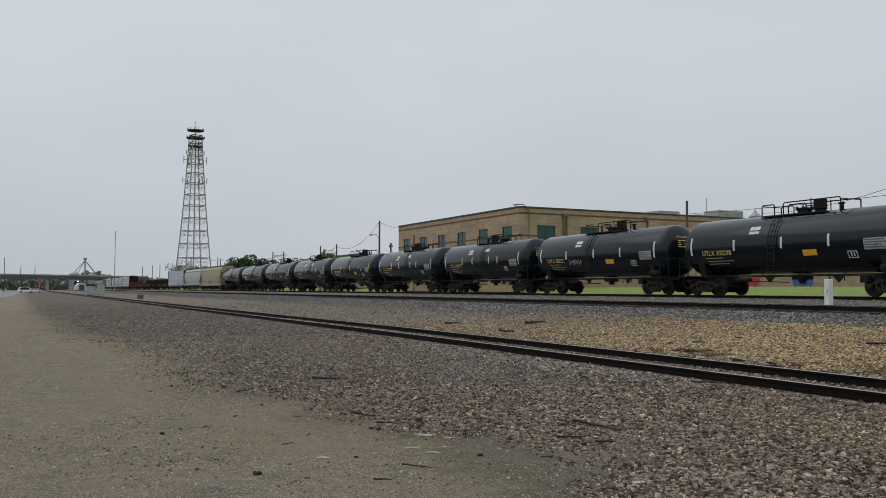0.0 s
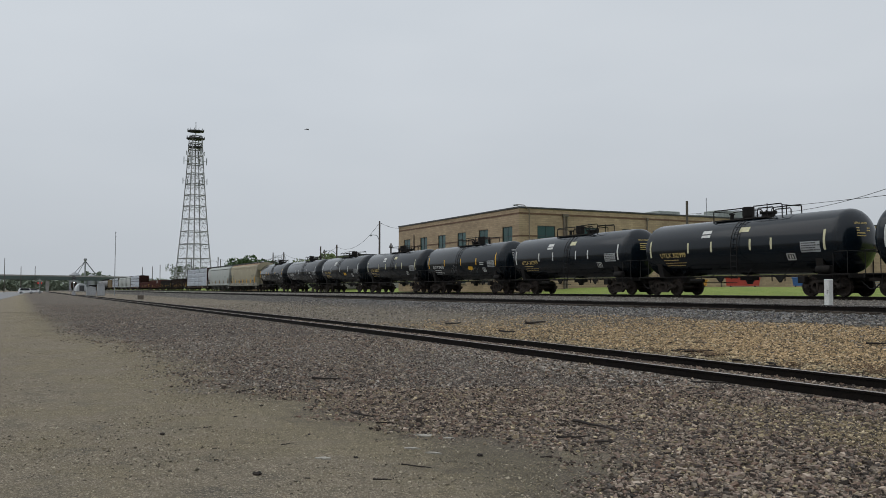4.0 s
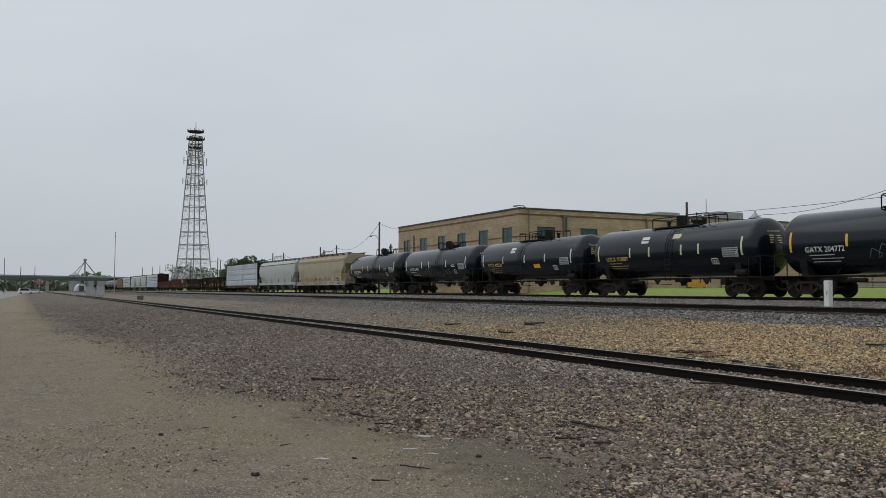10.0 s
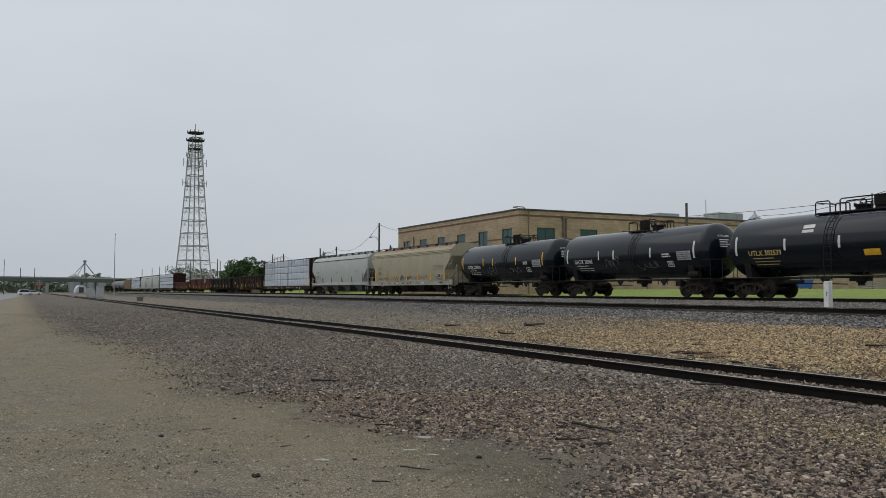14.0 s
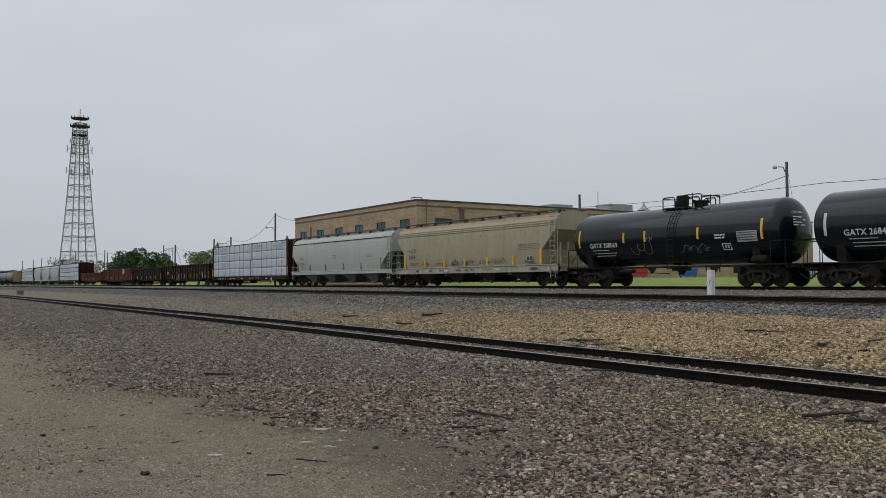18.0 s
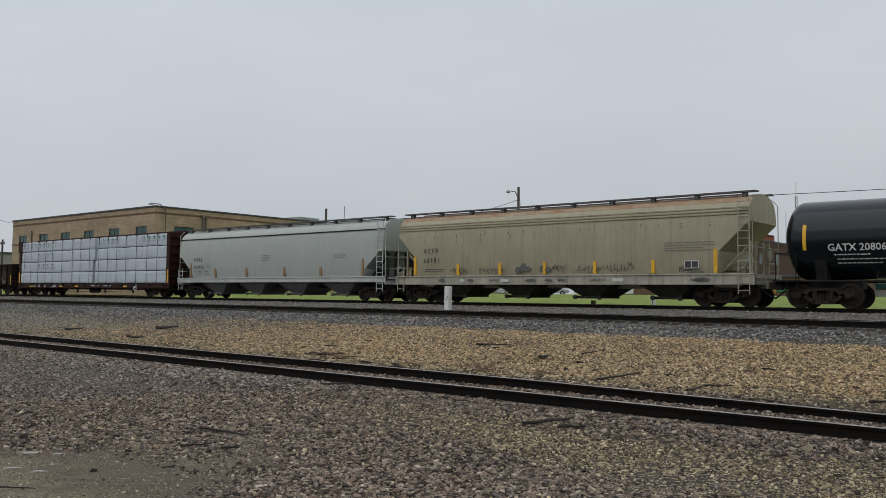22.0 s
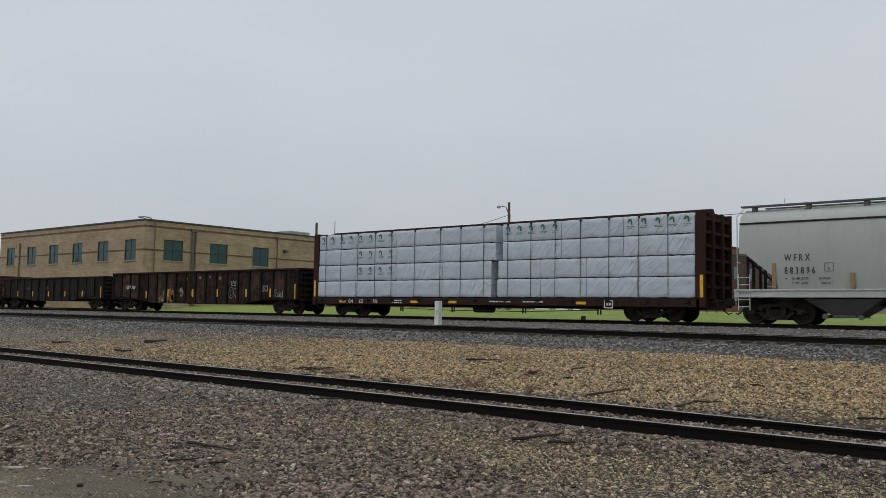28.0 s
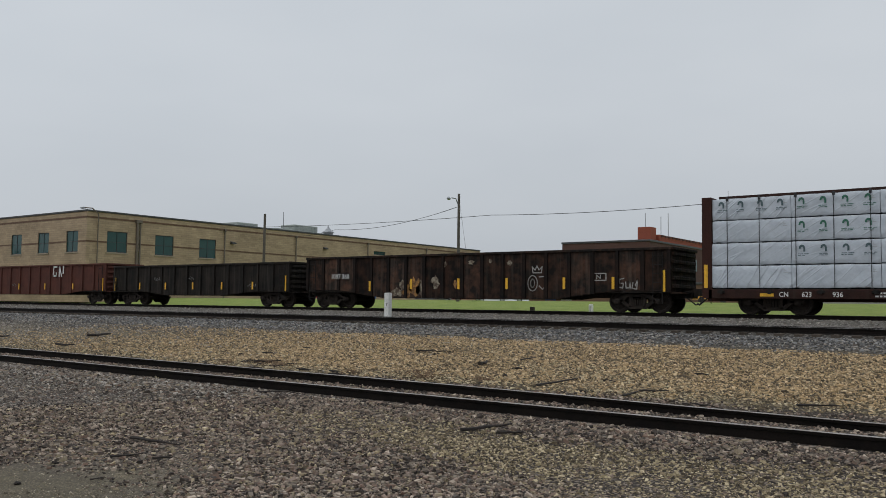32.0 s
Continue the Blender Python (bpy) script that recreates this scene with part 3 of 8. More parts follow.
def build_track(name, yc, top, x0, x1, t0, t1, label, head, tie_top, tall=1.0):
    tr = thing(name, pose(0, 0, 0), label, "railway track", kind="structure")
    for dy in (-0.753, 0.753):
        y = (lambda x, dy=dy: yc(x) + dy) if callable(yc) else yc + dy
        dip = dy > 0 and callable(yc)      # the siding has sunk on its far side
        r = part("rail", rail_shape(x0, x1, y, top, [(a, 0.17 - (0.17 - c) * tall) for a, c in RAIL_SEC], dip), M_RAIL, tr)
        part("rail_head", rail_shape(x0, x1, y, top, HEAD_SEC, dip), head, r)
    me = Shape().box(-0.115, 0.115, -1.3, 1.3, -0.17, 0, 0.012).mesh("tie")
    me.materials.append(M_TIE)
    x = t0
    while x < t1:
        o = part("tie", me, M_TIE, tr)
        ym = yc(x) if callable(yc) else yc
        o.matrix_basis = pose(x, ym + random.uniform(-0.05, 0.05), tie_top + random.uniform(-0.012, 0.008), 0, 0, random.uniform(-1.5, 1.5))
        x += 0.54 + random.uniform(-0.03, 0.03)
    return tr


build_track("siding_track", siding_y, RAIL_A, -400, 60, -60, 12, "rusty siding track half sunk in crushed stone", M_RAILDULL, RAIL_A - 0.172)
build_track("main_track", Y_B, RAIL_B, -900, 200, -85, 15, "main line track on grey ballast", M_RAILTOP, RAIL_B - 0.185, 1.12)
build_track("train_track", Y_C, RAIL_C, -900, 200, -85, 15, "main line track carrying the freight train", M_RAILTOP, RAIL_C - 0.185, 1.12)

# ---- the train ----
MOVERS = []     # (object, place at the start)
WHEELS = []     # wheelsets that turn
WHEEL_R = 0.46


def travel(t):
    """Metres that the train has run after t seconds."""
    return 6.6926 * t + 0.00474 * t * t - 0.0002655 * t ** 3


def wheel_mesh():
    s = Shape()
    for d in (-1, 1):
        prof = [(-0.075, 0.0), (-0.075, 0.11), (-0.02, 0.13), (-0.015, 0.34), (-0.065, 0.365), (-0.065, WHEEL_R - 0.004), (0.045, WHEEL_R), (0.06, WHEEL_R + 0.022),
                (0.072, WHEEL_R + 0.02), (0.075, 0.37), (0.02, 0.34), (0.02, 0.13), (0.07, 0.11), (0.07, 0.0)]
        prof = [(a * -d, r) for a, r in prof]
        s.lathe([(a + 0.753 * d, max(r, 0.002)) for a, r in prof], (0, 0, 0), "y", 28)
    s.lathe([(-1.02, 0.08), (1.02, 0.08)], (0, 0, 0), "y", 12)
    # balance marks on the plate
    for d in (-1, 1):
        for k in range(3):
            a = k * 2.1
            s.box(0.25 * math.cos(a) - 0.04, 0.25 * math.cos(a) + 0.04, d * 0.775 - 0.02, d * 0.775 + 0.02, 0.25 * math.sin(a) - 0.04, 0.25 * math.sin(a) + 0.04, 0.01)
    return s.mesh("wheelset", True)


def sideframe_mesh():
    s = Shape()
    for d in (-1, 1):
        y0, y1 = sorted((d * 0.93, d * 1.07))
        arch = [(-1.12, 0.44), (-1.12, 0.56), (-0.72, 0.6), (-0.5, 0.76), (0.5, 0.76), (0.72, 0.6), (1.12, 0.56), (1.12, 0.44), (0.72, 0.42), (0.55, 0.5), (0.46, 0.62),
                (-0.46, 0.62), (-0.55, 0.5), (-0.72, 0.42)]
        s.prism(arch, "y", y0, y1)
        s.prism([(-0.8, 0.5), (-0.66, 0.54), (-0.3, 0.27), (0.3, 0.27), (0.66, 0.54), (0.8, 0.5), (0.36, 0.15), (-0.36, 0.15)], "y", y0, y1)
        for k in (-1, 1):
            s.box(k * 0.3 - 0.06, k * 0.3 + 0.06, y0, y1, 0.2, 0.66, 0.01)
            s.box(k * 0.9 - 0.14, k * 0.9 + 0.14, y0 - 0.02, y1 + 0.02, 0.36, 0.56, 0.02)
            s.lathe([(d * 1.04, 0.115), (d * 1.12, 0.115), (d * 1.14, 0.08)], (k * 0.9, 0, WHEEL_R), "y", 12)
        for k in range(5):
            x = -0.2 + 0.1 * k
            s.lathe([(0.26, 0.048), (0.56, 0.048)], (x, d * 1.0, 0), "z", 8)
        s.box(-0.24, 0.24, y0 - 0.03, y1 + 0.03, 0.56, 0.66, 0.015)
    s.box(-0.2, 0.2, -1.1, 1.1, 0.55, 0.72, 0.02)
    s.box(-0.04, 0.04, -0.9, 0.9, 0.3, 0.42)
    for k in (-1, 1):
        s.box(k * 0.42 - 0.03, k * 0.42 + 0.03, -0.85, 0.85, 0.33, 0.45)
    return s.mesh("truck", True)


ME_WHEEL, ME_TRUCK = wheel_mesh(), sideframe_mesh()
ME_WHEEL.materials.append(M_WHEEL)
ME_TRUCK.materials.append(M_TRUCK)


def trucks(car, dx):
    for k in (-1, 1):
        t = part("truck", ME_TRUCK, M_TRUCK, car, at=pose(k * dx, 0, 0))
        for w in (-1, 1):
            part("wheelset", ME_WHEEL, M_WHEEL, t, at=pose(w * 0.9, 0, WHEEL_R))


def coupler(car, half, z=0.84):
    for k in (-1, 1):
        s = Shape().box(min(k * (half - 1.3), k * (half - 0.22)), max(k * (half - 1.3), k * (half - 0.22)), -0.07, 0.07, z - 0.08, z + 0.08, 0.02)
        s.prism([(k * (half - 0.28), -0.16), (k * (half + 0.02), -0.13), (k * (half + 0.03), 0.02), (k * (half - 0.06), 0.14), (k * (half - 0.28), 0.12)], "z", z - 0.15, z + 0.15)
        s.box(min(k * (half - 1.6), k * (half - 0.75)), max(k * (half - 1.6), k * (half - 0.75)), -0.22, 0.22, z - 0.2, z + 0.16, 0.02)
        part("coupler", s, M_TRUCK, car)
        h = Shape().tube([(k * (half - 0.6), -0.35, z - 0.1), (k * (half - 0.35), -0.37, z - 0.3), (k * (half - 0.1), -0.33, z - 0.5), (k * half, -0.25, z - 0.45)], 0.03, 8)
        part("air_hose", h, M_CABLE, car)


def ladder(s, x0, x1, y, z0, z1, n, r=0.016, rail=0.02):
    for x in (x0, x1):
        s.tube([(x, y, z0), (x, y, z1)], rail, 6)
    for i in range(n):
        z = z0 + (z1 - z0) * (i + 0.5) / n
        s.tube([(x0, y, z), (x1, y, z)], r, 6)


TANK_R, TANK_Z = 1.5, 2.57


def wrap_y(z, r=TANK_R, zc=TANK_Z, lift=0.008):
    return -math.sqrt(max(0.01, (r + lift) ** 2 - (z - zc) ** 2))


def decal(x0, x1, z0, z1, lift=0.008, rows=6, skew=0.0):
    """A plate bent to the tank's near side."""
    s = Shape()
    for i in range(rows + 1):
        z = z0 + (z1 - z0) * i / rows
        s.v += [(x0, wrap_y(z, lift=lift), z), (x1, wrap_y(z, lift=lift), z)]
    s.f = [(2 * i, 2 * i + 1, 2 * i + 3, 2 * i + 2) for i in range(rows)]
    return s


def tank_text(s, text, size, x, z, lift=0.008):
    vs, fs = letters(text, size)
    return s.add([(x + a, wrap_y(z + b, lift=lift), z + b) for a, b, _ in vs], fs)


def flat_text(s, text, size, x, y, z, narrow=1.0):
    vs, fs = letters(text, size)
    return s.add([(x + a * narrow, y, z + b) for a, b, _ in vs], fs)


def bars(s, x, z, rows, put, h=0.05, gap=0.05, seed=0):
    """Rows of short unreadable writing: widths per row."""
    rg = random.Random(seed)
    for i, w in enumerate(rows):
        zz, xx = z - i * (h + gap), x
        while xx < x + w:
            d = rg.uniform(0.06, 0.2)
            put(s, xx, xx + d, zz, zz + h)
            xx += d + 0.035
    return s


def tank_bar(s, x0, x1, z0, z1):
    d = decal(x0, x1, z0, z1, rows=1)
    s.add(d.v, d.f)


def flat_bar(y):
    def put(s, x0, x1, z0, z1):
        s.add([(x0, y, z0), (x1, y, z0), (x1, y, z1), (x0, y, z1)], [(0, 1, 2, 3)])
    return put


def scribble(s, x, z, w, h, put_y, seed, turns=9, t=0.03):
    """A sprayed line that wanders in a box: flat ribbon pieces."""
    rg = random.Random(seed)
    f1, f2, f3 = turns * rg.uniform(0.42, 0.55), turns * rg.uniform(0.2, 0.3), turns * rg.uniform(0.7, 0.95)
    p1, p2, p3 = (rg.uniform(0, 6.28) for _ in range(3))
    fine = []
    for k in range(turns * 9 + 1):
        u = k / (turns * 9)
        px = x + w * (0.06 + 0.84 * u) + 0.55 * w / turns * math.cos(6.28 * f1 * u + p1) + 0.25 * w / turns * math.sin(6.28 * f3 * u + p3)
        pz = z + h * (0.5 + 0.3 * math.sin(6.28 * f1 * u + p2) + 0.14 * math.sin(6.28 * f2 * u + p3) + 0.06 * math.cos(6.28 * f3 * u))
        fine.append((px, pz))
    for (a, c), (e, g) in zip(fine, fine[1:]):
        dx, dz = e - a, g - c
        ln = math.hypot(dx, dz) or 1
        nx, nz = -dz / ln * t / 2, dx / ln * t / 2
        q = [(a - nx, c - nz), (e - nx, g - nz), (e + nx, g + nz), (a + nx, c + nz)]
        s.add([(px, put_y(pz), pz) for px, pz in q], [(0, 1, 2, 3)])
    return s


def tank_body(r=TANK_R, half=6.98, zc=TANK_Z, head=0.68):
    s = Shape()
    prof = [(-half + head * (1 - math.cos(i / 12 * math.pi / 2)), max(0.012, r * math.sin(i / 12 * math.pi / 2))) for i in range(13)]
    prof += [(-a, c) for a, c in prof[12::-1]]
    return s.lathe(prof, (0, 0, zc), "x", 64)


SHARED = {}


def shared(key, make, material, smooth=False):
    if key not in SHARED:
        me = make().mesh(key, smooth)
        me.materials.append(material)
        SHARED[key] = me
    return SHARED[key]


# tops: hoops of the railing, valve box, hatch, relief valve, ladder
TOPS = {"A": (((-1.75, -0.95), (-0.4, 2.9)), 1.3, 0.3, 2.4, -0.4),
        "B": (((-1.75, 0.35), (1.0, 2.9)), 0.15, 1.4, -1.1, 0.55),
        "C": (((-0.5, 0.3), (0.85, 2.0)), 0.3, 1.4, -0.15, 0.75)}


def platform_shape(top):
    s = Shape()
    z = TANK_Z + TANK_R
    x0, x1 = TOPS[top][0][0][0] + 0.05, TOPS[top][0][1][1] - 0.9
    s.box(x0, x1, -0.66, 0.66, z - 0.08, z - 0.04)
    for x in (x0 + 0.1, (x0 + x1) / 2, x1 - 0.1):
        for y in (-0.6, 0.6):
            s.box(x - 0.03, x + 0.03, y - 0.03, y + 0.03, z - 0.25, z - 0.08)
    s.tube([(x0, -0.68, z - 0.1), (x1, -0.68, z - 0.1), (x1 + 0.45, -0.75, z - 0.22), (x1 + 0.7, -0.8, z - 0.2)], 0.03, 6)
    return s


def railing_pieces(top):
    """Hoops, posts and cross rails round the platform, one shape each."""
    z = TANK_Z + TANK_R - 0.04
    (a0, a1), (b0, b1) = TOPS[top][0]
    out = []

    def hoop(x0, x1, y, h):
        out.append(("hoop", Shape().tube([(x0, y, z - 0.22), (x0, y, z + h - 0.08), (x0 + 0.08, y, z + h), (x1 - 0.08, y, z + h), (x1, y, z + h - 0.08), (x1, y, z - 0.22)], 0.03, 6)))
    for y in (-0.68, 0.68):
        hoop(a0, a1, y, 0.52)
        hoop(b0, b1, y, 0.56)
        hoop(b0 + 0.25, min(b0 + 1.3, b1 - 0.2), y * 0.9, 0.44)
        out.append(("post", Shape().tube([((b0 + b1) / 2, y, z - 0.1), ((b0 + b1) / 2, y, z + 0.64)], 0.026, 6)))
    for x in (a0, b1):
        out.append(("cross_rail", Shape().tube([(x, -0.68, z + 0.48), (x, 0.68, z + 0.48)], 0.026, 6)))
    out.append(("toe_rail", Shape().tube([(a0, -0.68, z - 0.22), (a0 + 0.2, -0.7, z - 0.28), (a1, -0.7, z - 0.16)], 0.03, 6)))
    return out


def valve_box_shape(top):
    z, bx = TANK_Z + TANK_R, TOPS[top][1]
    return Shape().lathe([(z - 0.08, 0.27), (z + 0.08, 0.27), (z + 0.1, 0.31), (z + 0.55, 0.31), (z + 0.58, 0.27)], (bx, -0.1, 0), "z", 20)


def hatch_shape(top):
    z, hx = TANK_Z + TANK_R, TOPS[top][2]
    s = Shape().lathe([(z - 0.05, 0.34), (z + 0.13, 0.34), (z + 0.15, 0.4), (z + 0.22, 0.4), (z + 0.26, 0.2)], (hx, 0, 0), "z", 20)
    for k in range(6):
        a = k * math.pi / 3
        s.box(hx + 0.4 * math.cos(a) - 0.03, hx + 0.4 * math.cos(a) + 0.03, 0.4 * math.sin(a) - 0.03, 0.4 * math.sin(a) + 0.03, z + 0.12, z + 0.3)
    return s


def relief_shape(top):
    z, rx = TANK_Z + TANK_R, TOPS[top][3]
    return Shape().lathe([(z - 0.05, 0.1), (z + 0.25, 0.1), (z + 0.26, 0.16), (z + 0.32, 0.16), (z + 0.34, 0.08)], (rx, 0.0, 0), "z", 12)


def saddle_shape():
    s = Shape()
    for k in (-1, 1):
        s.box(min(k * 4.3, k * 7.15), max(k * 4.3, k * 7.15), -0.34, 0.34, 0.72, 1.04, 0.02)
        poly = [(-1.1, 1.02), (1.1, 1.02), (1.32, 2.0), (1.1, 1.55), (0.6, 1.15), (-0.6, 1.15), (-1.1, 1.55), (-1.32, 2.0)]
        s.prism(poly, "x", k * 5.5 - 0.2, k * 5.5 + 0.2)
        s.box(min(k * 6.2, k * 7.2), max(k * 6.2, k * 7.2), -1.38, 1.38, 0.98, 1.04, 0.01)
        s.box(min(k * 7.12, k * 7.2), max(k * 7.12, k * 7.2), -1.38, 1.38, 0.84, 1.04, 0.01)
        for y in (-1.36, 1.36):
            s.tube([(k * 6.3, y, 0.98), (k * 6.3, y, 0.42), (k * 6.7, y, 0.42), (k * 6.7, y, 0.98)], 0.018, 6)
    # running pipe along the tank's foot and bottom outlet
    for y in (-1.36, 1.36):
        s.tube([(-6.2, y, 1.0), (6.2, y, 1.0)], 0.028, 6)
    for x in (-3.6, -1.2, 1.2, 3.6):
        for y in (-1, 1):
            s.bar((x, y * 1.36, 1.0), (x, y * 1.02, 1.36), 0.035)
    s.lathe([(0.6, 0.16), (0.72, 0.16), (0.74, 0.22), (1.02, 0.22)], (0.1, 0, 0), "z", 14)
    s.box(-0.35, 0.5, -0.26, 0.26, 0.8, 1.0, 0.02)
    return s


def end_rail_shape(k):
    s = Shape()
    s.tube([(k * 6.35, -1.36, 1.04), (k * 6.35, -1.36, 1.98), (k * 6.42, -1.36, 2.05), (k * 7.1, -1.36, 2.05), (k * 7.14, -1.3, 2.05), (k * 7.14, 1.3, 2.05),
            (k * 7.1, 1.36, 2.05), (k * 6.42, 1.36, 2.05), (k * 6.35, 1.36, 1.98), (k * 6.35, 1.36, 1.04)], 0.02, 6)
    for y in (-1.36, 1.36):
        s.tube([(k * 7.1, y, 1.04), (k * 7.1, y, 2.05)], 0.02, 6)
    return s


def tank_ladder_shape(top):
    s = Shape()
    lx = TOPS[top][4]
    for x in (lx - 0.2, lx + 0.2):
        s.tube([(x, -1.56, 0.85), (x, -1.6, 1.7)] + [(x, wrap_y(q, lift=0.09), q) for q in (2.6, 3.0, 3.4, 3.7, 3.9)], 0.02, 6)
    for i in range(11):
        z = 0.9 + i * 0.29
        y = wrap_y(z, lift=0.09) if z > 2.5 else -1.6
        s.tube([(lx - 0.2, y, z), (lx + 0.2, y, z)], 0.014, 6)
    return s


def gear_parts(car):
    """Brake gear beside one end, valves and pipes under the tank."""
    def reservoir():
        return Shape().lathe([(4.75, 0.15), (4.8, 0.19), (5.5, 0.19), (5.55, 0.15)], (0.5, -1.1, 1.26), "x", 14)

    def valve():
        return Shape().box(4.2, 4.6, -1.2, -0.9, 0.62, 0.95, 0.03)

    def pipe():
        s = Shape().tube([(-3.6, -0.85, 0.72), (-1.4, -0.85, 0.7), (0.0, -0.8, 0.66)], 0.022, 6)
        return s

    def cylinder():
        return Shape().lathe([(-3.4, 0.1), (-2.4, 0.1)], (0, -0.85, 0.8), "x", 10)
    part("brake_cylinder", shared("brake_cylinder", cylinder, M_DARKSTEEL, True), M_DARKSTEEL, car)
    for q in (-3.2, -2.5, 2.4, 3.2):
        part("pipe_hanger", shared("pipe_hanger", lambda: Shape().bar((0, -0.9, 1.05), (0, -0.9, 0.72), 0.04), M_DARKSTEEL), M_DARKSTEEL, car, at=pose(q, 0, 0))
    part("brake_reservoir", shared("brake_reservoir", reservoir, M_DARKSTEEL, True), M_DARKSTEEL, car)
    part("brake_valve", shared("brake_valve", valve, M_DARKSTEEL), M_DARKSTEEL, car)
    part("brake_pipe", shared("brake_pipe", pipe, M_DARKSTEEL), M_DARKSTEEL, car)
    for q in (-1.1, 2.9):
        part("drop_bracket", shared("drop_bracket", lambda: Shape().prism([(-0.35, 1.0), (0.35, 1.0), (0.3, 0.94), (0.05, 0.66), (-0.05, 0.66), (-0.3, 0.94)], "y", -0.92, -0.88), M_DARKSTEEL), M_DARKSTEEL, car, at=pose(q, 0, 0))


# marks: reflector places, plates
def tank_car(x, mark, style, seed=0, group="tank cars of the train", material=None, top="A"):
    """style: U yellow lettering, white strips; V yellow lettering and strips; W white lettering; Y white lettering, yellow strips and scrawls."""
    rg = random.Random(seed)
    yellow_ink = style in "UV"
    car = thing("tank_car", pose(x, Y_C, RAIL_C), f"glossy black tank car with {'yellow' if yellow_ink else 'white'} lettering on the main line", "tank car", group)
    if mark is None:
        tagged(car, "grey-topped dark tank car far down the line")
    m = material or M_BLACK
    part("tank", shared("tank" + m.name, tank_body, m, True), m, car)
    part("underframe", shared("underframe", saddle_shape, M_DARKSTEEL), M_DARKSTEEL, car)
    part("platform", shared("platform" + top, lambda: platform_shape(top), M_DARKSTEEL), M_DARKSTEEL, car)
    for k, (kind_, piece) in enumerate(railing_pieces(top)):
        part(kind_, shared("%s%s%d" % (kind_, top, k), lambda: piece, M_DARKSTEEL), M_DARKSTEEL, car)
    part("valve_box", shared("valve_box" + top, lambda: valve_box_shape(top), M_DARKSTEEL, True), M_DARKSTEEL, car)
    part("manway_hatch", shared("manway_hatch" + top, lambda: hatch_shape(top), M_DARKSTEEL, True), M_DARKSTEEL, car)
    part("relief_valve", shared("relief_valve" + top, lambda: relief_shape(top), M_DARKSTEEL, True), M_DARKSTEEL, car)
    for k in (-1, 1):
        part("end_railing", shared("end_railing%d" % k, lambda: end_rail_shape(k), M_DARKSTEEL), M_DARKSTEEL, car)
    part("ladder", shared("ladder" + top, lambda: tank_ladder_shape(top), M_DARKSTEEL), M_DARKSTEEL, car)
    gear_parts(car)
    trucks(car, 5.5)
    coupler(car, 7.55)
    if mark is None:
        return car
    refl = M_YELLOW if style == "Y" else M_PALEYEL if style == "V" else M_WHITE
    strips = {"A": (-2.9, 0.15, 2.85), "B": (-2.9, -1.15, 1.55, 2.9), "C": (-2.55, -1.05, 2.4)}[top]
    for px, h in ((-6.0, 0.95), (6.0, 0.95)) + tuple((q, 0.56) for q in strips):
        part("reflector", decal(px - 0.065, px + 0.065, 2.52 - h * 0.4, 2.52 + h * 0.6), refl, car)
    ink = M_LETY if yellow_ink else M_LETW
    s = Shape()
    tank_text(s, mark, 0.36 if yellow_ink else 0.36, -5.2, 2.1)
    part("lettering", s, ink, car, "painted reporting mark")
    for k, (bx, bz, bw) in enumerate(((-5.0, 1.94, 1.2), (-4.9, 1.78, 1.6), (-4.9, 1.64, 1.4))):
        tagged(part("stencil_row", bars(Shape(), bx, bz, (bw,), tank_bar, 0.038, 0.1, seed + k), ink, car), kind="stuff")
    if yellow_ink:
        s = Shape()
        tank_bar(s, -1.95, -1.3, 3.08, 3.22)
        tank_bar(s, -1.95, -1.3, 3.28, 3.46)
        part("stencil", s, M_WHITE, car)
        if top == "B":
            part("stencil", decal(0.7, 1.35, 3.24, 3.5), M_PALEYEL, car)
    part("data_panel", decal(4.65, 5.75, 2.06, 2.56, 0.006), M_SIGN, car, "grey test data panel")
    s = Shape()
    bars(s, 4.7, 2.46, (0.85, 0.9, 0.8, 0.95), tank_bar, 0.05, 0.06, seed + 5)
    s.v = [(a, b - 0.006, c) for a, b, c in s.v]
    part("data_rows", s, M_LETK, car)
    s = Shape()
    for a, b, c, d in ((3.75, 4.25, 1.72, 1.76), (3.75, 4.25, 2.0, 2.04), (3.75, 3.79, 1.76, 2.0), (4.21, 4.25, 1.76, 2.0), (3.9, 3.98, 1.8, 1.96), (4.05, 4.12, 1.8, 1.96)):
        tank_bar(s, a, b, c, d)
    part("placard_holder", s, M_LETW, car)
    if top == "A":
        part("placard", decal(1.35, 2.15, 1.9, 2.18, 0.006), M_YELLOW, car, "yellow hazard placard")
    if style in "YW":
        for gx, gz, gw, gh, sd, n_ in ((-2.0, 1.65, 1.5, 0.75, 3, 6), (-0.95, 2.3, 0.5, 0.3, 4, 5), (1.2, 1.6, 2.0, 0.5, 9, 7)):
            s = Shape()
            scribble(s, gx, gz, gw, gh, lambda q: wrap_y(q, lift=0.006), seed + sd, n_)
            part("sprayed_scrawl", s, M_SPRAY, car, "pale sprayed scrawl")
        s = Shape()
        bars(s, 3.4, 2.4, (0.6, 0.6), tank_bar, 0.07, 0.06, seed + 2)
        part("stencil", s, M_LETW, car)
    if seed == 1:
        s = Shape()
        scribble(s, -2.7, 1.85, 1.6, 0.42, lambda q: wrap_y(q, lift=0.006), 14, 15, 0.05)
        part("sprayed_scrawl", s, M_SIGN, car, "pale sprayed scrawl")
    # mark on the rounded end
    s = Shape()
    vs, fs = letters(mark, 0.14)

    def head_x(y, z):
        q = min(0.999, (y * y + (z - TANK_Z) ** 2) / TANK_R ** 2)
        return 6.98 - 0.68 + 0.68 * math.sqrt(1 - q) + 0.012
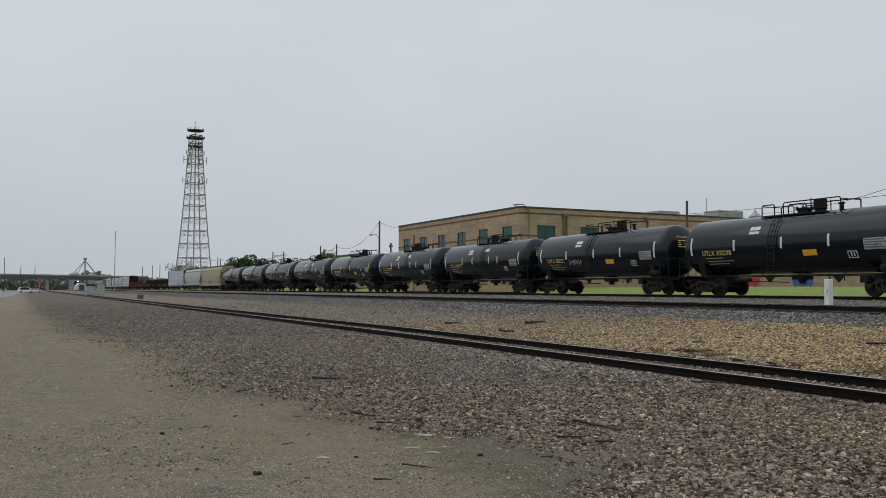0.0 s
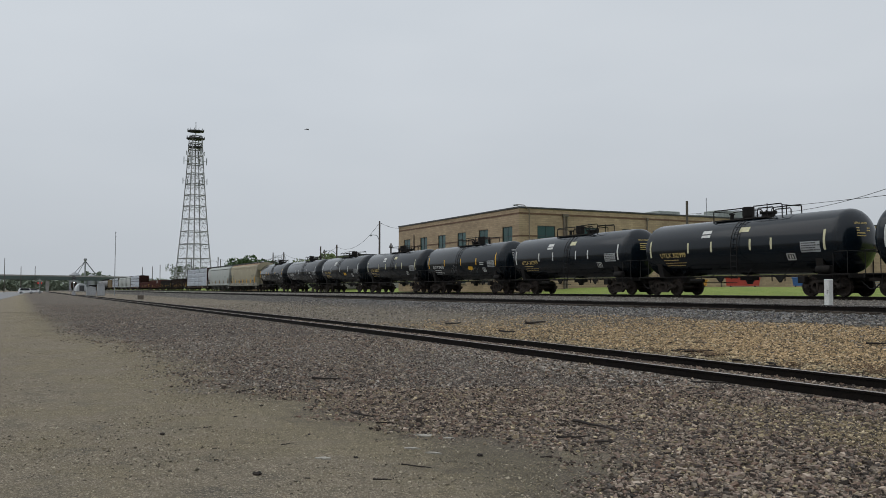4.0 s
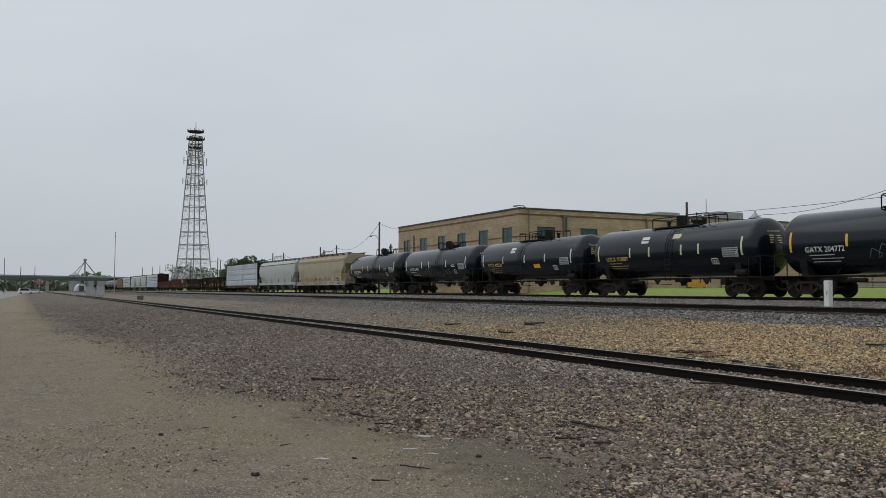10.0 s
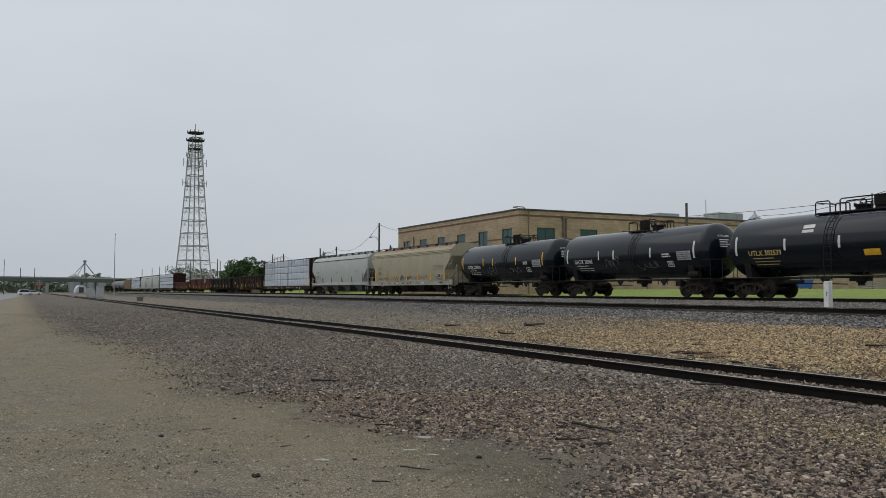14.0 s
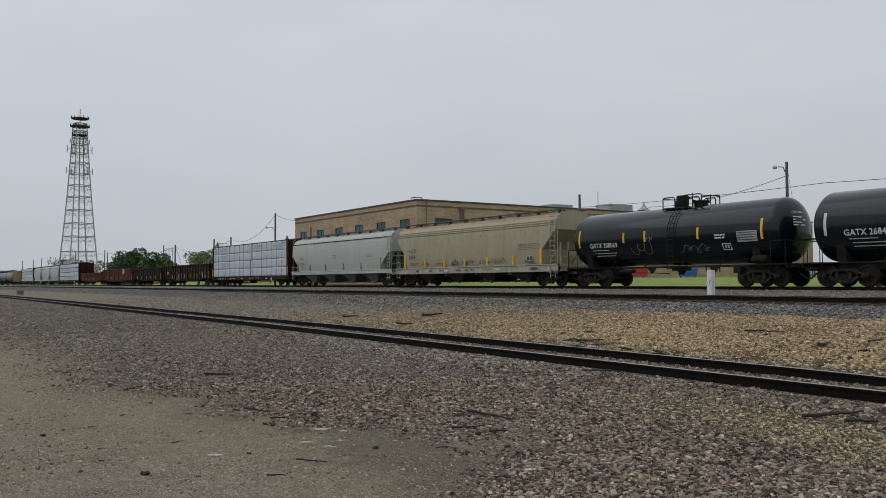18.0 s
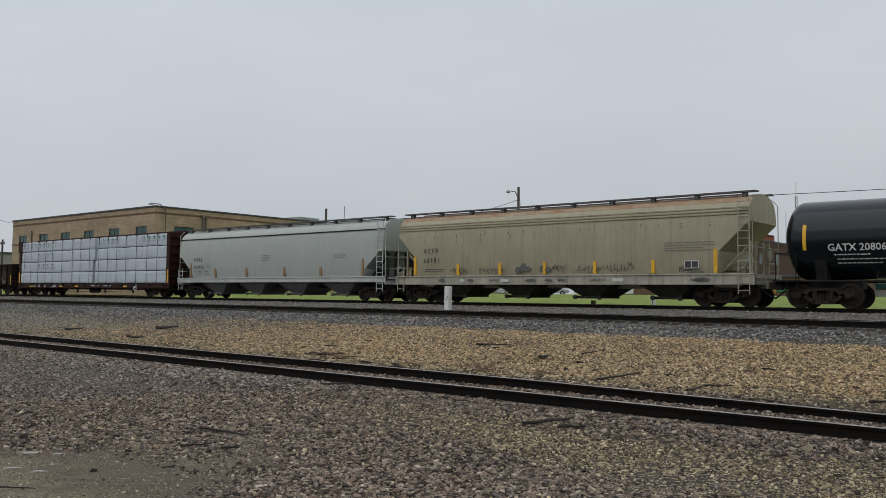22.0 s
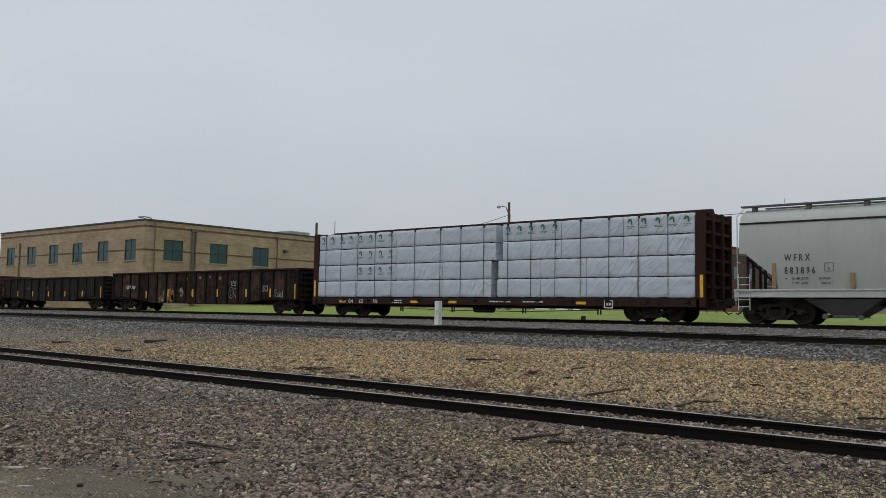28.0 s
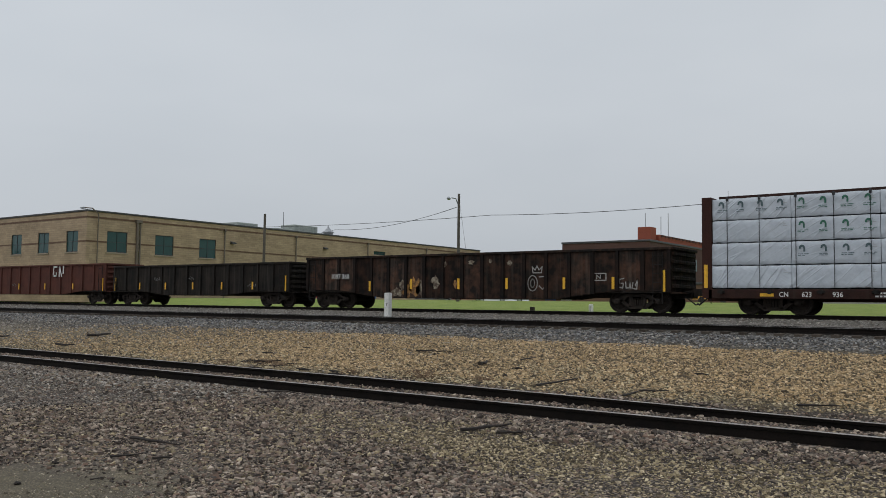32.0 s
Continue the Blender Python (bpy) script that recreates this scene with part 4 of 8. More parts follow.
    for a, b, _ in vs:
        y, z = -0.55 + a, 3.3 + b
        s.v.append((head_x(y, z), y, z))
    s.f = [tuple(q) for q in fs]
    part("end_lettering", s, ink, car)
    for i in range(4):
        y0, y1, z = -0.5, -0.5 + rg.uniform(0.5, 0.9), 3.1 - i * 0.12
        s = Shape().add([(head_x(y, q) + 0.01, y, q) for y, q in ((y0, z), (y1, z), (y1, z + 0.05), (y0, z + 0.05))], [(0, 1, 2, 3)])
        part("end_row", s, ink, car)
    return car


M_PALEYEL = mat("pale_yellow_reflector", (0.56, 0.53, 0.34), (0.46, 0.43, 0.27), 6, 0.55)
TANKS = (("UTLX 302298", "U", "A"), ("UTLX 302251", "U", "A"), ("UTLX 302999", "V", "B"), ("UTLX 302970", "U", "B"), ("GATX 204772", "Y", "A"),
         ("UTLX 303007", "V", "B"), ("UTLX 302539", "U", "A"), ("GATX 26845", "W", "C"), ("GATX 208069", "Y", "C"))
for i, (mk, st, tp) in enumerate(TANKS):
    x = -29.87 - 15.1 * i
    MOVERS.append((tank_car(x, mk, st, i, top=tp), x))


# ---- covered hoppers ----
def hopper_section():
    """Half section of the body, from the sill up to the roof's middle."""
    return [(1.44, 1.25), (1.52, 1.65), (1.555, 2.15), (1.56, 2.7), (1.54, 3.2), (1.49, 3.6), (1.42, 3.9), (1.3, 4.12), (1.06, 4.29), (0.7, 4.43), (0.3, 4.49), (0, 4.5)]


def hopper_body(half, cut):
    """Side sheets and roof, cut back at the lower corners, with sloped floors at the ends; cut: rows of distance from the end, lowest height."""
    cut_x = cut[-1][0]
    sec = hopper_section()
    full = [(-y, z) for y, z in sec] + [(y, z) for y, z in sec[-2::-1]]
    s = Shape()
    ends = [half - e_ for e_ in sorted({*[q[0] for q in cut], 0.3, 0.6, 0.9, cut_x + 0.02})]
    xs = sorted([-e_ for e_ in ends] + [half * k / 6 for k in range(-4, 5)] + ends)
    rows = []
    for x in xs:
        e = half - abs(x)
        low = float(np.interp(e, [q[0] for q in cut], [q[1] for q in cut]))
        row = []
        for y, z in full:
            zz = max(z, low)
            yy = y
            if z < low:
                k = min(range(len(sec) - 1), key=lambda i: abs(sec[i][1] - low))
                yy = math.copysign(sec[k][0], y)
            row.append((x, yy, zz))
        rows.append(row)
    n = len(full)
    for r in rows:
        s.v += r
    for i in range(len(rows) - 1):
        for k in range(n - 1):
            s.f.append((i * n + k, i * n + k + 1, (i + 1) * n + k + 1, (i + 1) * n + k))
        s.f.append((i * n + n - 1, i * n, (i + 1) * n, (i + 1) * n + n - 1))
    s.f.append(tuple(range(n)))
    s.f.append(tuple(range((len(rows) - 1) * n + n - 1, (len(rows) - 1) * n - 1, -1)))
    return s


def hopper_car(x, name, half, body_m, sill_m, roof_m, mark, ink, refl, label, ribs, seed, dressed=True, bays=4, group="covered hoppers of the train"):
    car = thing(name, pose(x, Y_C, RAIL_C), label, "hopper car", group)
    part("body", shared("hopper_body%.1f%s" % (half, body_m.name), lambda: hopper_body(half, ((0.0, 3.35), (1.2, 2.2), (1.3, 1.25)) if ribs else ((0.0, 2.7), (0.25, 2.66), (1.35, 1.75), (1.45, 1.25))), body_m, True), body_m, car)
    # sill with its lip
    def sill():
        s = Shape()
        for d in (-1, 1):
            y0, y1 = sorted((d * 1.36, d * 1.55))
            s.box(-half - 0.2, half + 0.2, y0, y1, 0.86 if ribs else 1.0, 1.28, 0.012)
            y0, y1 = sorted((d * 1.5, d * 1.6))
            s.box(-half - 0.2, half + 0.2, y0, y1, 1.25, 1.31, 0.008)
        for k in (-1, 1):
            s.box(min(k * (half + 0.1), k * (half + 0.2)), max(k * (half + 0.1), k * (half + 0.2)), -1.5, 1.5, 0.88, 1.28)
        return s
    part("side_sill", shared("sill%.1f%s" % (half, sill_m.name), sill, sill_m), sill_m, car)
    # eaves moulding and roof walk
    def eaves():
        s = Shape()
        for d in (-1, 1):
            for z, w in ((3.66, 1.5), (3.78, 1.47), (3.9, 1.42)):
                y0, y1 = sorted((d * (w - 0.04), d * (w + 0.03)))
                s.box(-half, half, y0, y1, z - 0.035, z + 0.035, 0.012)
        return s
    def eaves1():
        s = Shape()
        for d in (-1, 1):
            y0, y1 = sorted((d * 1.4, d * 1.49))
            s.box(-half, half, y0, y1, 3.82, 3.88, 0.012)
        return s
    part("eaves_moulding", shared("eaves%d%.1f" % (ribs, half), eaves if ribs else eaves1, body_m if ribs else M_HOPDARK), body_m, car)
    def walkway():
        s = Shape()
        for d in (-1, 1):
            y0, y1 = sorted((d * 0.72, d * 1.02))
            s.box(-half - 0.1, half + 0.1, y0, y1, 4.53, 4.59)
            k = -half + 0.4
            while k < half:
                s.box(k - 0.09, k + 0.09, d * 0.87 - 0.1, d * 0.87 + 0.1, 4.28, 4.53)
                k += (2 * half - 0.8) / 9
        s.box(-half + 0.6, half - 0.6, -0.32, 0.32, 4.52, 4.54, 0.03)
        return s
    part("roof_walk", shared("walk%.1f%s" % (half, roof_m.name), walkway, roof_m), roof_m, car)
    # outlet bays; the grey car's have underbody shade in their colour
    def bay():
        s = Shape()
        w = 1.35
        s.add([(-w, -1.32, 0.96), (w, -1.32, 0.96), (w, 1.32, 0.96), (-w, 1.32, 0.96), (-0.45, -0.9, 0.36), (0.45, -0.9, 0.36), (0.45, 0.9, 0.36), (-0.45, 0.9, 0.36)],
              [(0, 1, 5, 4), (1, 2, 6, 5), (2, 3, 7, 6), (3, 0, 4, 7), (4, 5, 6, 7), (3, 2, 1, 0)])
        s.box(-0.4, 0.4, -1.05, 1.05, 0.27, 0.37, 0.02)
        s.lathe([(-1.2, 0.06), (1.2, 0.06)], (-0.62, 0, 0.32), "y", 10)
        s.lathe([(-1.24, 0.1), (-1.14, 0.1)], (-0.62, 0, 0.32), "y", 10)
        s.lathe([(-1.24, 0.1), (-1.14, 0.1)], (0.6, 0, 0.3), "y", 10)
        return s
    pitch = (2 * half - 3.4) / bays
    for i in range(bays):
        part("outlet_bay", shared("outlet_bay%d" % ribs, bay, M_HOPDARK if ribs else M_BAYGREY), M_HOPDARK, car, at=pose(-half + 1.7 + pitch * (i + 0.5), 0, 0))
    # centre sill, end platforms, end posts
    def frame_():
        s = Shape()
        s.box(-half - 0.3, half + 0.3, -0.3, 0.3, 0.72, 1.0, 0.02)
        for k in (-1, 1):
            s.box(min(k * (half - 0.9), k * (half + 0.25)), max(k * (half - 0.9), k * (half + 0.25)), -1.4, 1.4, 1.12, 1.17)
            for y in (-1.0, -0.4, 0.4, 1.0):
                s.bar((k * (half - 0.15), y, 1.15), (k * (half - 0.15), y, 2.6), 0.09)
            s.bar((k * (half - 1.5), -0.9, 1.2), (k * (half - 0.15), -0.9, 2.5), 0.08)
            s.bar((k * (half - 1.5), 0.9, 1.2), (k * (half - 0.15), 0.9, 2.5), 0.08)
        s.lathe([(half - 1.4, 0.17), (half - 0.7, 0.17)], (0, -0.5, 1.55), "x", 14)
        s.lathe([(half + 0.06, 0.26), (half + 0.1, 0.26)], (0, 0.5, 2.1), "x", 18)
        return s
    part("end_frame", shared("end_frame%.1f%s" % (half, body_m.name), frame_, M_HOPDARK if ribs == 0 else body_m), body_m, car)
    def one_ladder(k, d):
        s = Shape()
        x0, x1 = sorted((k * (half - 0.42), k * (half + 0.02)))
        tall = k * d < 0
        ladder(s, x0, x1, d * 1.58, 0.5, 4.25 if tall else 1.9, 13 if tall else 5)
        return s

    def end_rails(k):
        s = Shape()
        for z in (1.75, 2.35):
            s.tube([(k * (half + 0.1), -1.45, z), (k * (half + 0.1), 1.45, z)], 0.018, 6)
        for y in (-1.45, 1.45):
            s.tube([(k * (half + 0.1), y, 1.15), (k * (half + 0.1), y, 4.15), (k * (half - 0.1), y * 0.9, 4.4)], 0.02, 6)
        return s
    for k in (-1, 1):
        for d in (-1, 1):
            part("ladder", shared("hladder%.1f%s%d%d" % (half, sill_m.name, k, d), lambda: one_ladder(k, d), sill_m), sill_m, car)
        part("end_railing", shared("hrail%.1f%s%d" % (half, sill_m.name, k), lambda: end_rails(k), sill_m), sill_m, car)
    trucks(car, half - 1.22)
    coupler(car, half + 0.6)
    if dressed:
        y = -1.575
        nx_ = 0.8 if ribs else 0.7
        for word, zw in zip(mark.split(" "), (2.44, 1.96) if ribs else (2.36, 1.88)):
            part("lettering", flat_text(Shape(), " ".join(word), 0.36, -half + 2.0 - (0.24 if ribs else 0.29), y, zw, nx_), ink, car, "black stencilled reporting mark")
        if ribs:
            for k, (bz, bw) in enumerate(((1.62, 1.3), (1.52, 1.2))):
                tagged(part("stencil_row", bars(Shape(), -half + 1.85, bz, (bw,), flat_bar(-1.55), 0.03, 0.07, seed + k), ink, car), kind="stuff")
        else:
            for tx, px, pz in (("LD LMT 220700", 1.98, 1.66), ("100100 KG", 2.93, 1.66), ("LT WT   65300", 1.98, 1.49), ("29600 KG", 2.99, 1.49)):
                part("lettering", flat_text(Shape(), tx, 0.125, -half + px, -1.56, pz, 0.7), ink, car)
            part("lettering", flat_text(Shape(), "+", 0.16, -half + 1.72, -1.56, 1.65), ink, car)
            part("lettering", flat_text(Shape(), "C", 0.14, -half + 3.24, -1.575, 2.02), ink, car)
        s = Shape()
        bars(s, 5.7, 2.55, (2.1, 2.0, 1.5, 2.0) if ribs else (0.9, 0.9, 0.8), flat_bar(-1.575), 0.035, 0.07, seed + 1)
        if not ribs:
            bars(s, -0.7, 2.6, (0.7, 0.7, 0.6, 0.7), flat_bar(-1.575), 0.035, 0.06, seed + 2)
        bx = -half + (4.3 if ribs else 3.13)
        for q in (2.25, 1.95):
            flat_bar(-1.575)(s, bx, bx + 0.32, q, q + 0.02)
        for q in (bx, bx + 0.3):
            flat_bar(-1.575)(s, q, q + 0.02, 1.95, 2.26)
        part("stencil", s, M_STENCIL, car, "faded grey stencil rows")
        xs = (-8.03, -5.2, -2.65, -0.15, 2.45, 5.2, 7.87) if ribs else (-8.17, -5.43, -2.2, 1.4, 4.6, 8.0)
        for k, px in enumerate(xs):
            h = 0.95 if k in (0, len(xs) - 1) else 0.55
            part("reflector", Shape().box(px - 0.07, px + 0.07, -1.585, -1.50, 1.34, 1.34 + h), refl, car)
    return car


M_STENCIL = mat("faded_stencil", (0.12, 0.115, 0.1), (0.18, 0.17, 0.14), 9, 0.75)
M_BUFF = mat("faded_buff_reflector", (0.29, 0.19, 0.09), (0.23, 0.16, 0.085), 5, 0.7)
M_DARKWALK = mat("dark_roof_walk", (0.06, 0.06, 0.06), (0.1, 0.1, 0.1), 3, 0.7)
acfx = hopper_car(-167.9, "covered_hopper", 9.2, M_TAN, M_TANSILL, M_DARKWALK, "ACFX 68981", M_LETK, M_YELLOW,
                  "faded tan covered hopper car with rusty roof and black stencils", 3, 21)
MOVERS.append((acfx, -167.9))
def side_at(z):
    """Half width of a hopper's side at a height."""
    sec = hopper_section()
    return float(np.interp(z, [q[1] for q in sec], [q[0] for q in sec]))


# rusty roof sheet, weld seams and rust runs
sec_ = [q for q in hopper_section() if q[1] > 3.95]
full_ = [(-y - 0.004, z + 0.007) for y, z in sec_] + [(y + 0.004, z + 0.007) for y, z in sec_[-2::-1]]
s = Shape()
for px in (-9.2, 9.2):
    s.v += [(px, y, z) for y, z in full_]
s.f = [(k, k + 1, k + 1 + len(full_), k + len(full_)) for k in range(len(full_) - 1)]
part("roof", s, M_TANTOP, acfx, "rust-stained roof sheet", smooth=True)
ZS_ = [1.32, 1.65, 2.15, 2.7, 3.2, 3.6]
for gx in (-6.7, -4.9, -3.0, -1.4, 0.5, 2.4, 4.2, 6.0, 7.6):
    s = Shape()
    for z in ZS_:
        s.v += [(gx - 0.03, -side_at(z) - 0.006, z), (gx + 0.03, -side_at(z) - 0.006, z)]
    s.f = [(2 * k, 2 * k + 1, 2 * k + 3, 2 * k + 2) for k in range(len(ZS_) - 1)]
    part("weld_seam", s, M_SEAM, acfx)
rr_ = random.Random(8)
for k in range(34):
    gx, w, z1 = -8.3 + 0.49 * k + rr_.uniform(-0.22, 0.22), rr_.uniform(0.03, 0.1), rr_.uniform(3.3, 3.5)
    z0 = z1 - rr_.choice((0.12, 0.2, 0.25, 0.5))
    s, n_ = Shape(), 7
    for q in range(n_):
        z = z0 + (z1 - z0) * q / (n_ - 1)
        f_ = (0.25 + 0.75 * math.sin(math.pi * min(0.9, 0.1 + q / n_))) * rr_.uniform(0.5, 1)
        s.v += [(gx - w * f_ * rr_.uniform(0.4, 1), -side_at(z) - 0.005, z), (gx + w * f_ * rr_.uniform(0.4, 1), -side_at(z) - 0.005, z)]
    s.f = [(2 * q, 2 * q + 1, 2 * q + 3, 2 * q + 2) for q in range(n_ - 1)]
    part("rust_run", s, M_RUSTRUN, acfx)
for i, (gx, gz, gw, gh) in enumerate(((-5.7, 1.36, 1.2, 0.36), (-4.0, 1.38, 1.8, 0.3), (0.2, 1.45, 0.9, 0.3), (1.4, 1.38, 1.6, 0.35), (3.0, 1.38, 1.2, 0.4), (4.05, 1.5, 0.3, 0.4), (6.3, 1.36, 0.7, 0.3), (2.2, 0.98, 0.9, 0.18),
                                      (0.55, 0.98, 0.5, 0.16), (-3.3, 1.0, 0.9, 0.14), (6.8, 0.98, 0.7, 0.16))):
    s = Shape()
    scribble(s, gx, gz, gw, gh, lambda q: -1.572 if q > 1.3 else -1.607, 40 + i, 4 if gw < 0.5 else 13, 0.024)
    part("sprayed_scrawl", s, M_LETK, acfx, "thin black sprayed scrawl")
M_BLOT = mat("dark_blot_paint", (0.09, 0.09, 0.085), (0.13, 0.125, 0.11), 5, 0.8)
for i, (gx, gz, gw, gh) in enumerate(((-1.62, 1.36, 0.16, 0.38), (-1.3, 1.48, 0.2, 0.36), (-1.02, 1.46, 0.14, 0.26), (-0.28, 1.42, 0.16, 0.32), (0.05, 1.42, 0.14, 0.28), (7.1, 1.32, 0.4, 0.1), (-6.2, 0.96, 0.2, 0.22),
                                      (-4.4, 1.0, 0.2, 0.14), (-0.9, 1.0, 0.35, 0.14), (0.1, 1.0, 0.25, 0.12), (7.3, 0.98, 0.4, 0.18))):
    q = random.Random(300 + i)
    y = -1.568 if gz > 1.2 else -1.603
    ring = [(gx + gw * math.cos(a) * q.uniform(0.7, 1.15), gz + gh / 2 + gh / 2 * math.sin(a) * q.uniform(0.7, 1.15)) for a in [k * math.pi / 7 for k in range(14)]]
    part("paint_blot", Shape().prism(ring, "y", y, y + 0.02), M_BLOT, acfx, "dark grey painted-over blot")
for gx, gw in ((-2.6, 0.5), (3.35, 0.5), (-5.0, 0.2)):
    part("sill_plate", Shape().box(gx, gx + gw, -1.612, -1.604, 1.0, 1.13), M_WHITE, acfx)
dp = part("notice_frame", Shape().box(6.58, 7.18, -1.585, -1.56, 1.52, 1.84), M_LETW, acfx)
for gx in (6.61, 6.9):
    part("notice", Shape().box(gx, gx + 0.25, -1.59, -1.584, 1.55, 1.81), M_LETK, dp)
wfrx = hopper_car(-187.75, "covered_hopper", 9.5, M_GREY, M_GREYSILL, M_DARKWALK, "WFRX 883896", M_LETK, M_BUFF,
                  "clean light grey covered hopper car with black stencils", 0, 22)
MOVERS.append((wfrx, -187.75))


# ---- centre-beam flat cars and their lumber ----
def centerbeam_car(x, half, label):
    car = thing("centerbeam_flatcar", pose(x, Y_C, RAIL_C), label, "flat car", "flat cars of the train")
    s = Shape().box(-half, half, -1.34, 1.34, 0.9, 0.95)
    s.box(-half - 0.4, half + 0.4, -0.35, 0.35, 0.5, 0.9, 0.02)
    for k in range(13):
        q = -half + 0.9 + k * (2 * half - 1.8) / 12
        s.box(q - 0.06, q + 0.06, -1.34, 1.34, 0.66, 0.9)
    part("deck", s, M_RUST, car)
    for d in (-1, 1):
        y0, y1 = sorted((d * 1.34, d * 1.46))
        part("side_sill", Shape().box(-half, half, y0, y1, 0.6, 0.95, 0.012), M_SILLDK, car)
    for k in range(13):
        q = -half + 0.5 + k * (2 * half - 1.0) / 12
        s = Shape().lathe([(-1.56, 0.09), (-1.46, 0.09)], (q, 0, 0.86), "y", 10)
        s.box(q - 0.14, q + 0.14, -1.5, -1.44, 0.8, 0.9, 0.01)
        part("strap_winch", s, M_DARKSTEEL, car)
    part("centre_beam", Shape().box(-half, half, -0.12, 0.12, 4.3, 4.69, 0.01), M_SILLDK, car)
    for k in range(13):
        q = -half + 0.3 + k * (2 * half - 0.6) / 12
        part("centre_post", Shape().box(q - 0.08, q + 0.08, -0.07, 0.07, 0.95, 4.3), M_RUST, car)
    for k in (-1, 1):
        xo = k * half
        x0, x1 = sorted((xo, xo - k * 0.12))
        bh = part("bulkhead", Shape().box(x0, x1, -1.36, 1.36, 0.95, 4.52, 0.01), M_RUST, car)
        xe = xo + k * 0.24
        for y in (-0.5, 0.5):
            part("rib", Shape().box(min(xo, xe), max(xo, xe), y - 0.08, y + 0.08, 0.95, 4.5, 0.01), M_RUST, bh)
        for z in (1.45, 2.0, 2.55, 3.1, 3.65, 4.2):
            part("shelf", Shape().box(min(xo, xo + k * 0.17), max(xo, xo + k * 0.17), -1.36, 1.36, z - 0.06, z + 0.06), M_RUST, bh)
        for d in (-1, 1):
            y0, y1 = sorted((d * 1.36, d * 1.46))
            part("corner_post", Shape().box(min(xo - k * 0.14, xe), max(xo - k * 0.14, xe), y0, y1, 0.6, 4.52, 0.01), M_RUST, bh)
        part("reflector", Shape().box(min(xo + k * 0.02, xo + k * 0.16), max(xo + k * 0.02, xo + k * 0.16), -1.475, -1.462, 1.0, 1.9), M_YELLOW, car)
        l = Shape()
        ladder(l, xo - 0.02 + k * 0.3, xo + 0.38 + k * 0.3, -1.4, 0.4, 0.95, 2)
        part("step", l, M_DARKSTEEL, car)
    for q in (-9.3, -4.1, -1.6, 5.6):
        part("reflector", Shape().box(q, q + 0.5, -1.475, -1.462, 0.68, 0.8), M_YELLOW, car)
    for px, tx in ((-8.62, "CN"), (-7.82, "623"), (-6.78, "936")):
        part("lettering", flat_text(Shape(), tx, 0.26, px, -1.468, 0.67, 0.9), M_LETW, car)
    for px, pz, bw in ((-5.4, 0.78, 0.7), (-5.4, 0.67, 0.7), (0.9, 0.75, 1.2), (2.8, 0.75, 0.9)):
        tagged(part("stencil_row", bars(Shape(), px, pz, (bw,), flat_bar(-1.468), 0.06, 0.06, int(bw * 10)), M_LETW, car), kind="stuff")
    s = Shape()
    for q in (-4.9, -1.5, 2.7, 6.6):
        s.bar((q, -1.3, 0.6), (q, -1.3, 0.25), 0.05)
        s.bar((q + 0.14, -1.3, 0.6), (q + 0.14, -1.3, 0.25), 0.05)
    s.tube([(-4.9, -1.3, 0.42), (-1.5, -1.28, 0.34), (2.7, -1.28, 0.33), (6.6, -1.3, 0.44)], 0.018, 6)
    s.lathe([(-0.6, 0.2), (0.5, 0.2)], (0, -0.6, 0.45), "x", 12)
    part("brake_rigging", s, M_DARKSTEEL, car)
    s = Shape()
    for a, b_, c, d in ((7.0, 7.42, 0.52, 0.56), (7.0, 7.42, 0.84, 0.88), (7.0, 7.04, 0.56, 0.84), (7.38, 7.42, 0.56, 0.84), (7.12, 7.2, 0.64, 0.76), (7.24, 7.32, 0.64, 0.76)):
        s.box(a, b_, -1.5, -1.47, c, d)
    part("placard_holder", s, M_LETW, car)
    trucks(car, half - 2.3)
    coupler(car, half + 0.85)
    return car


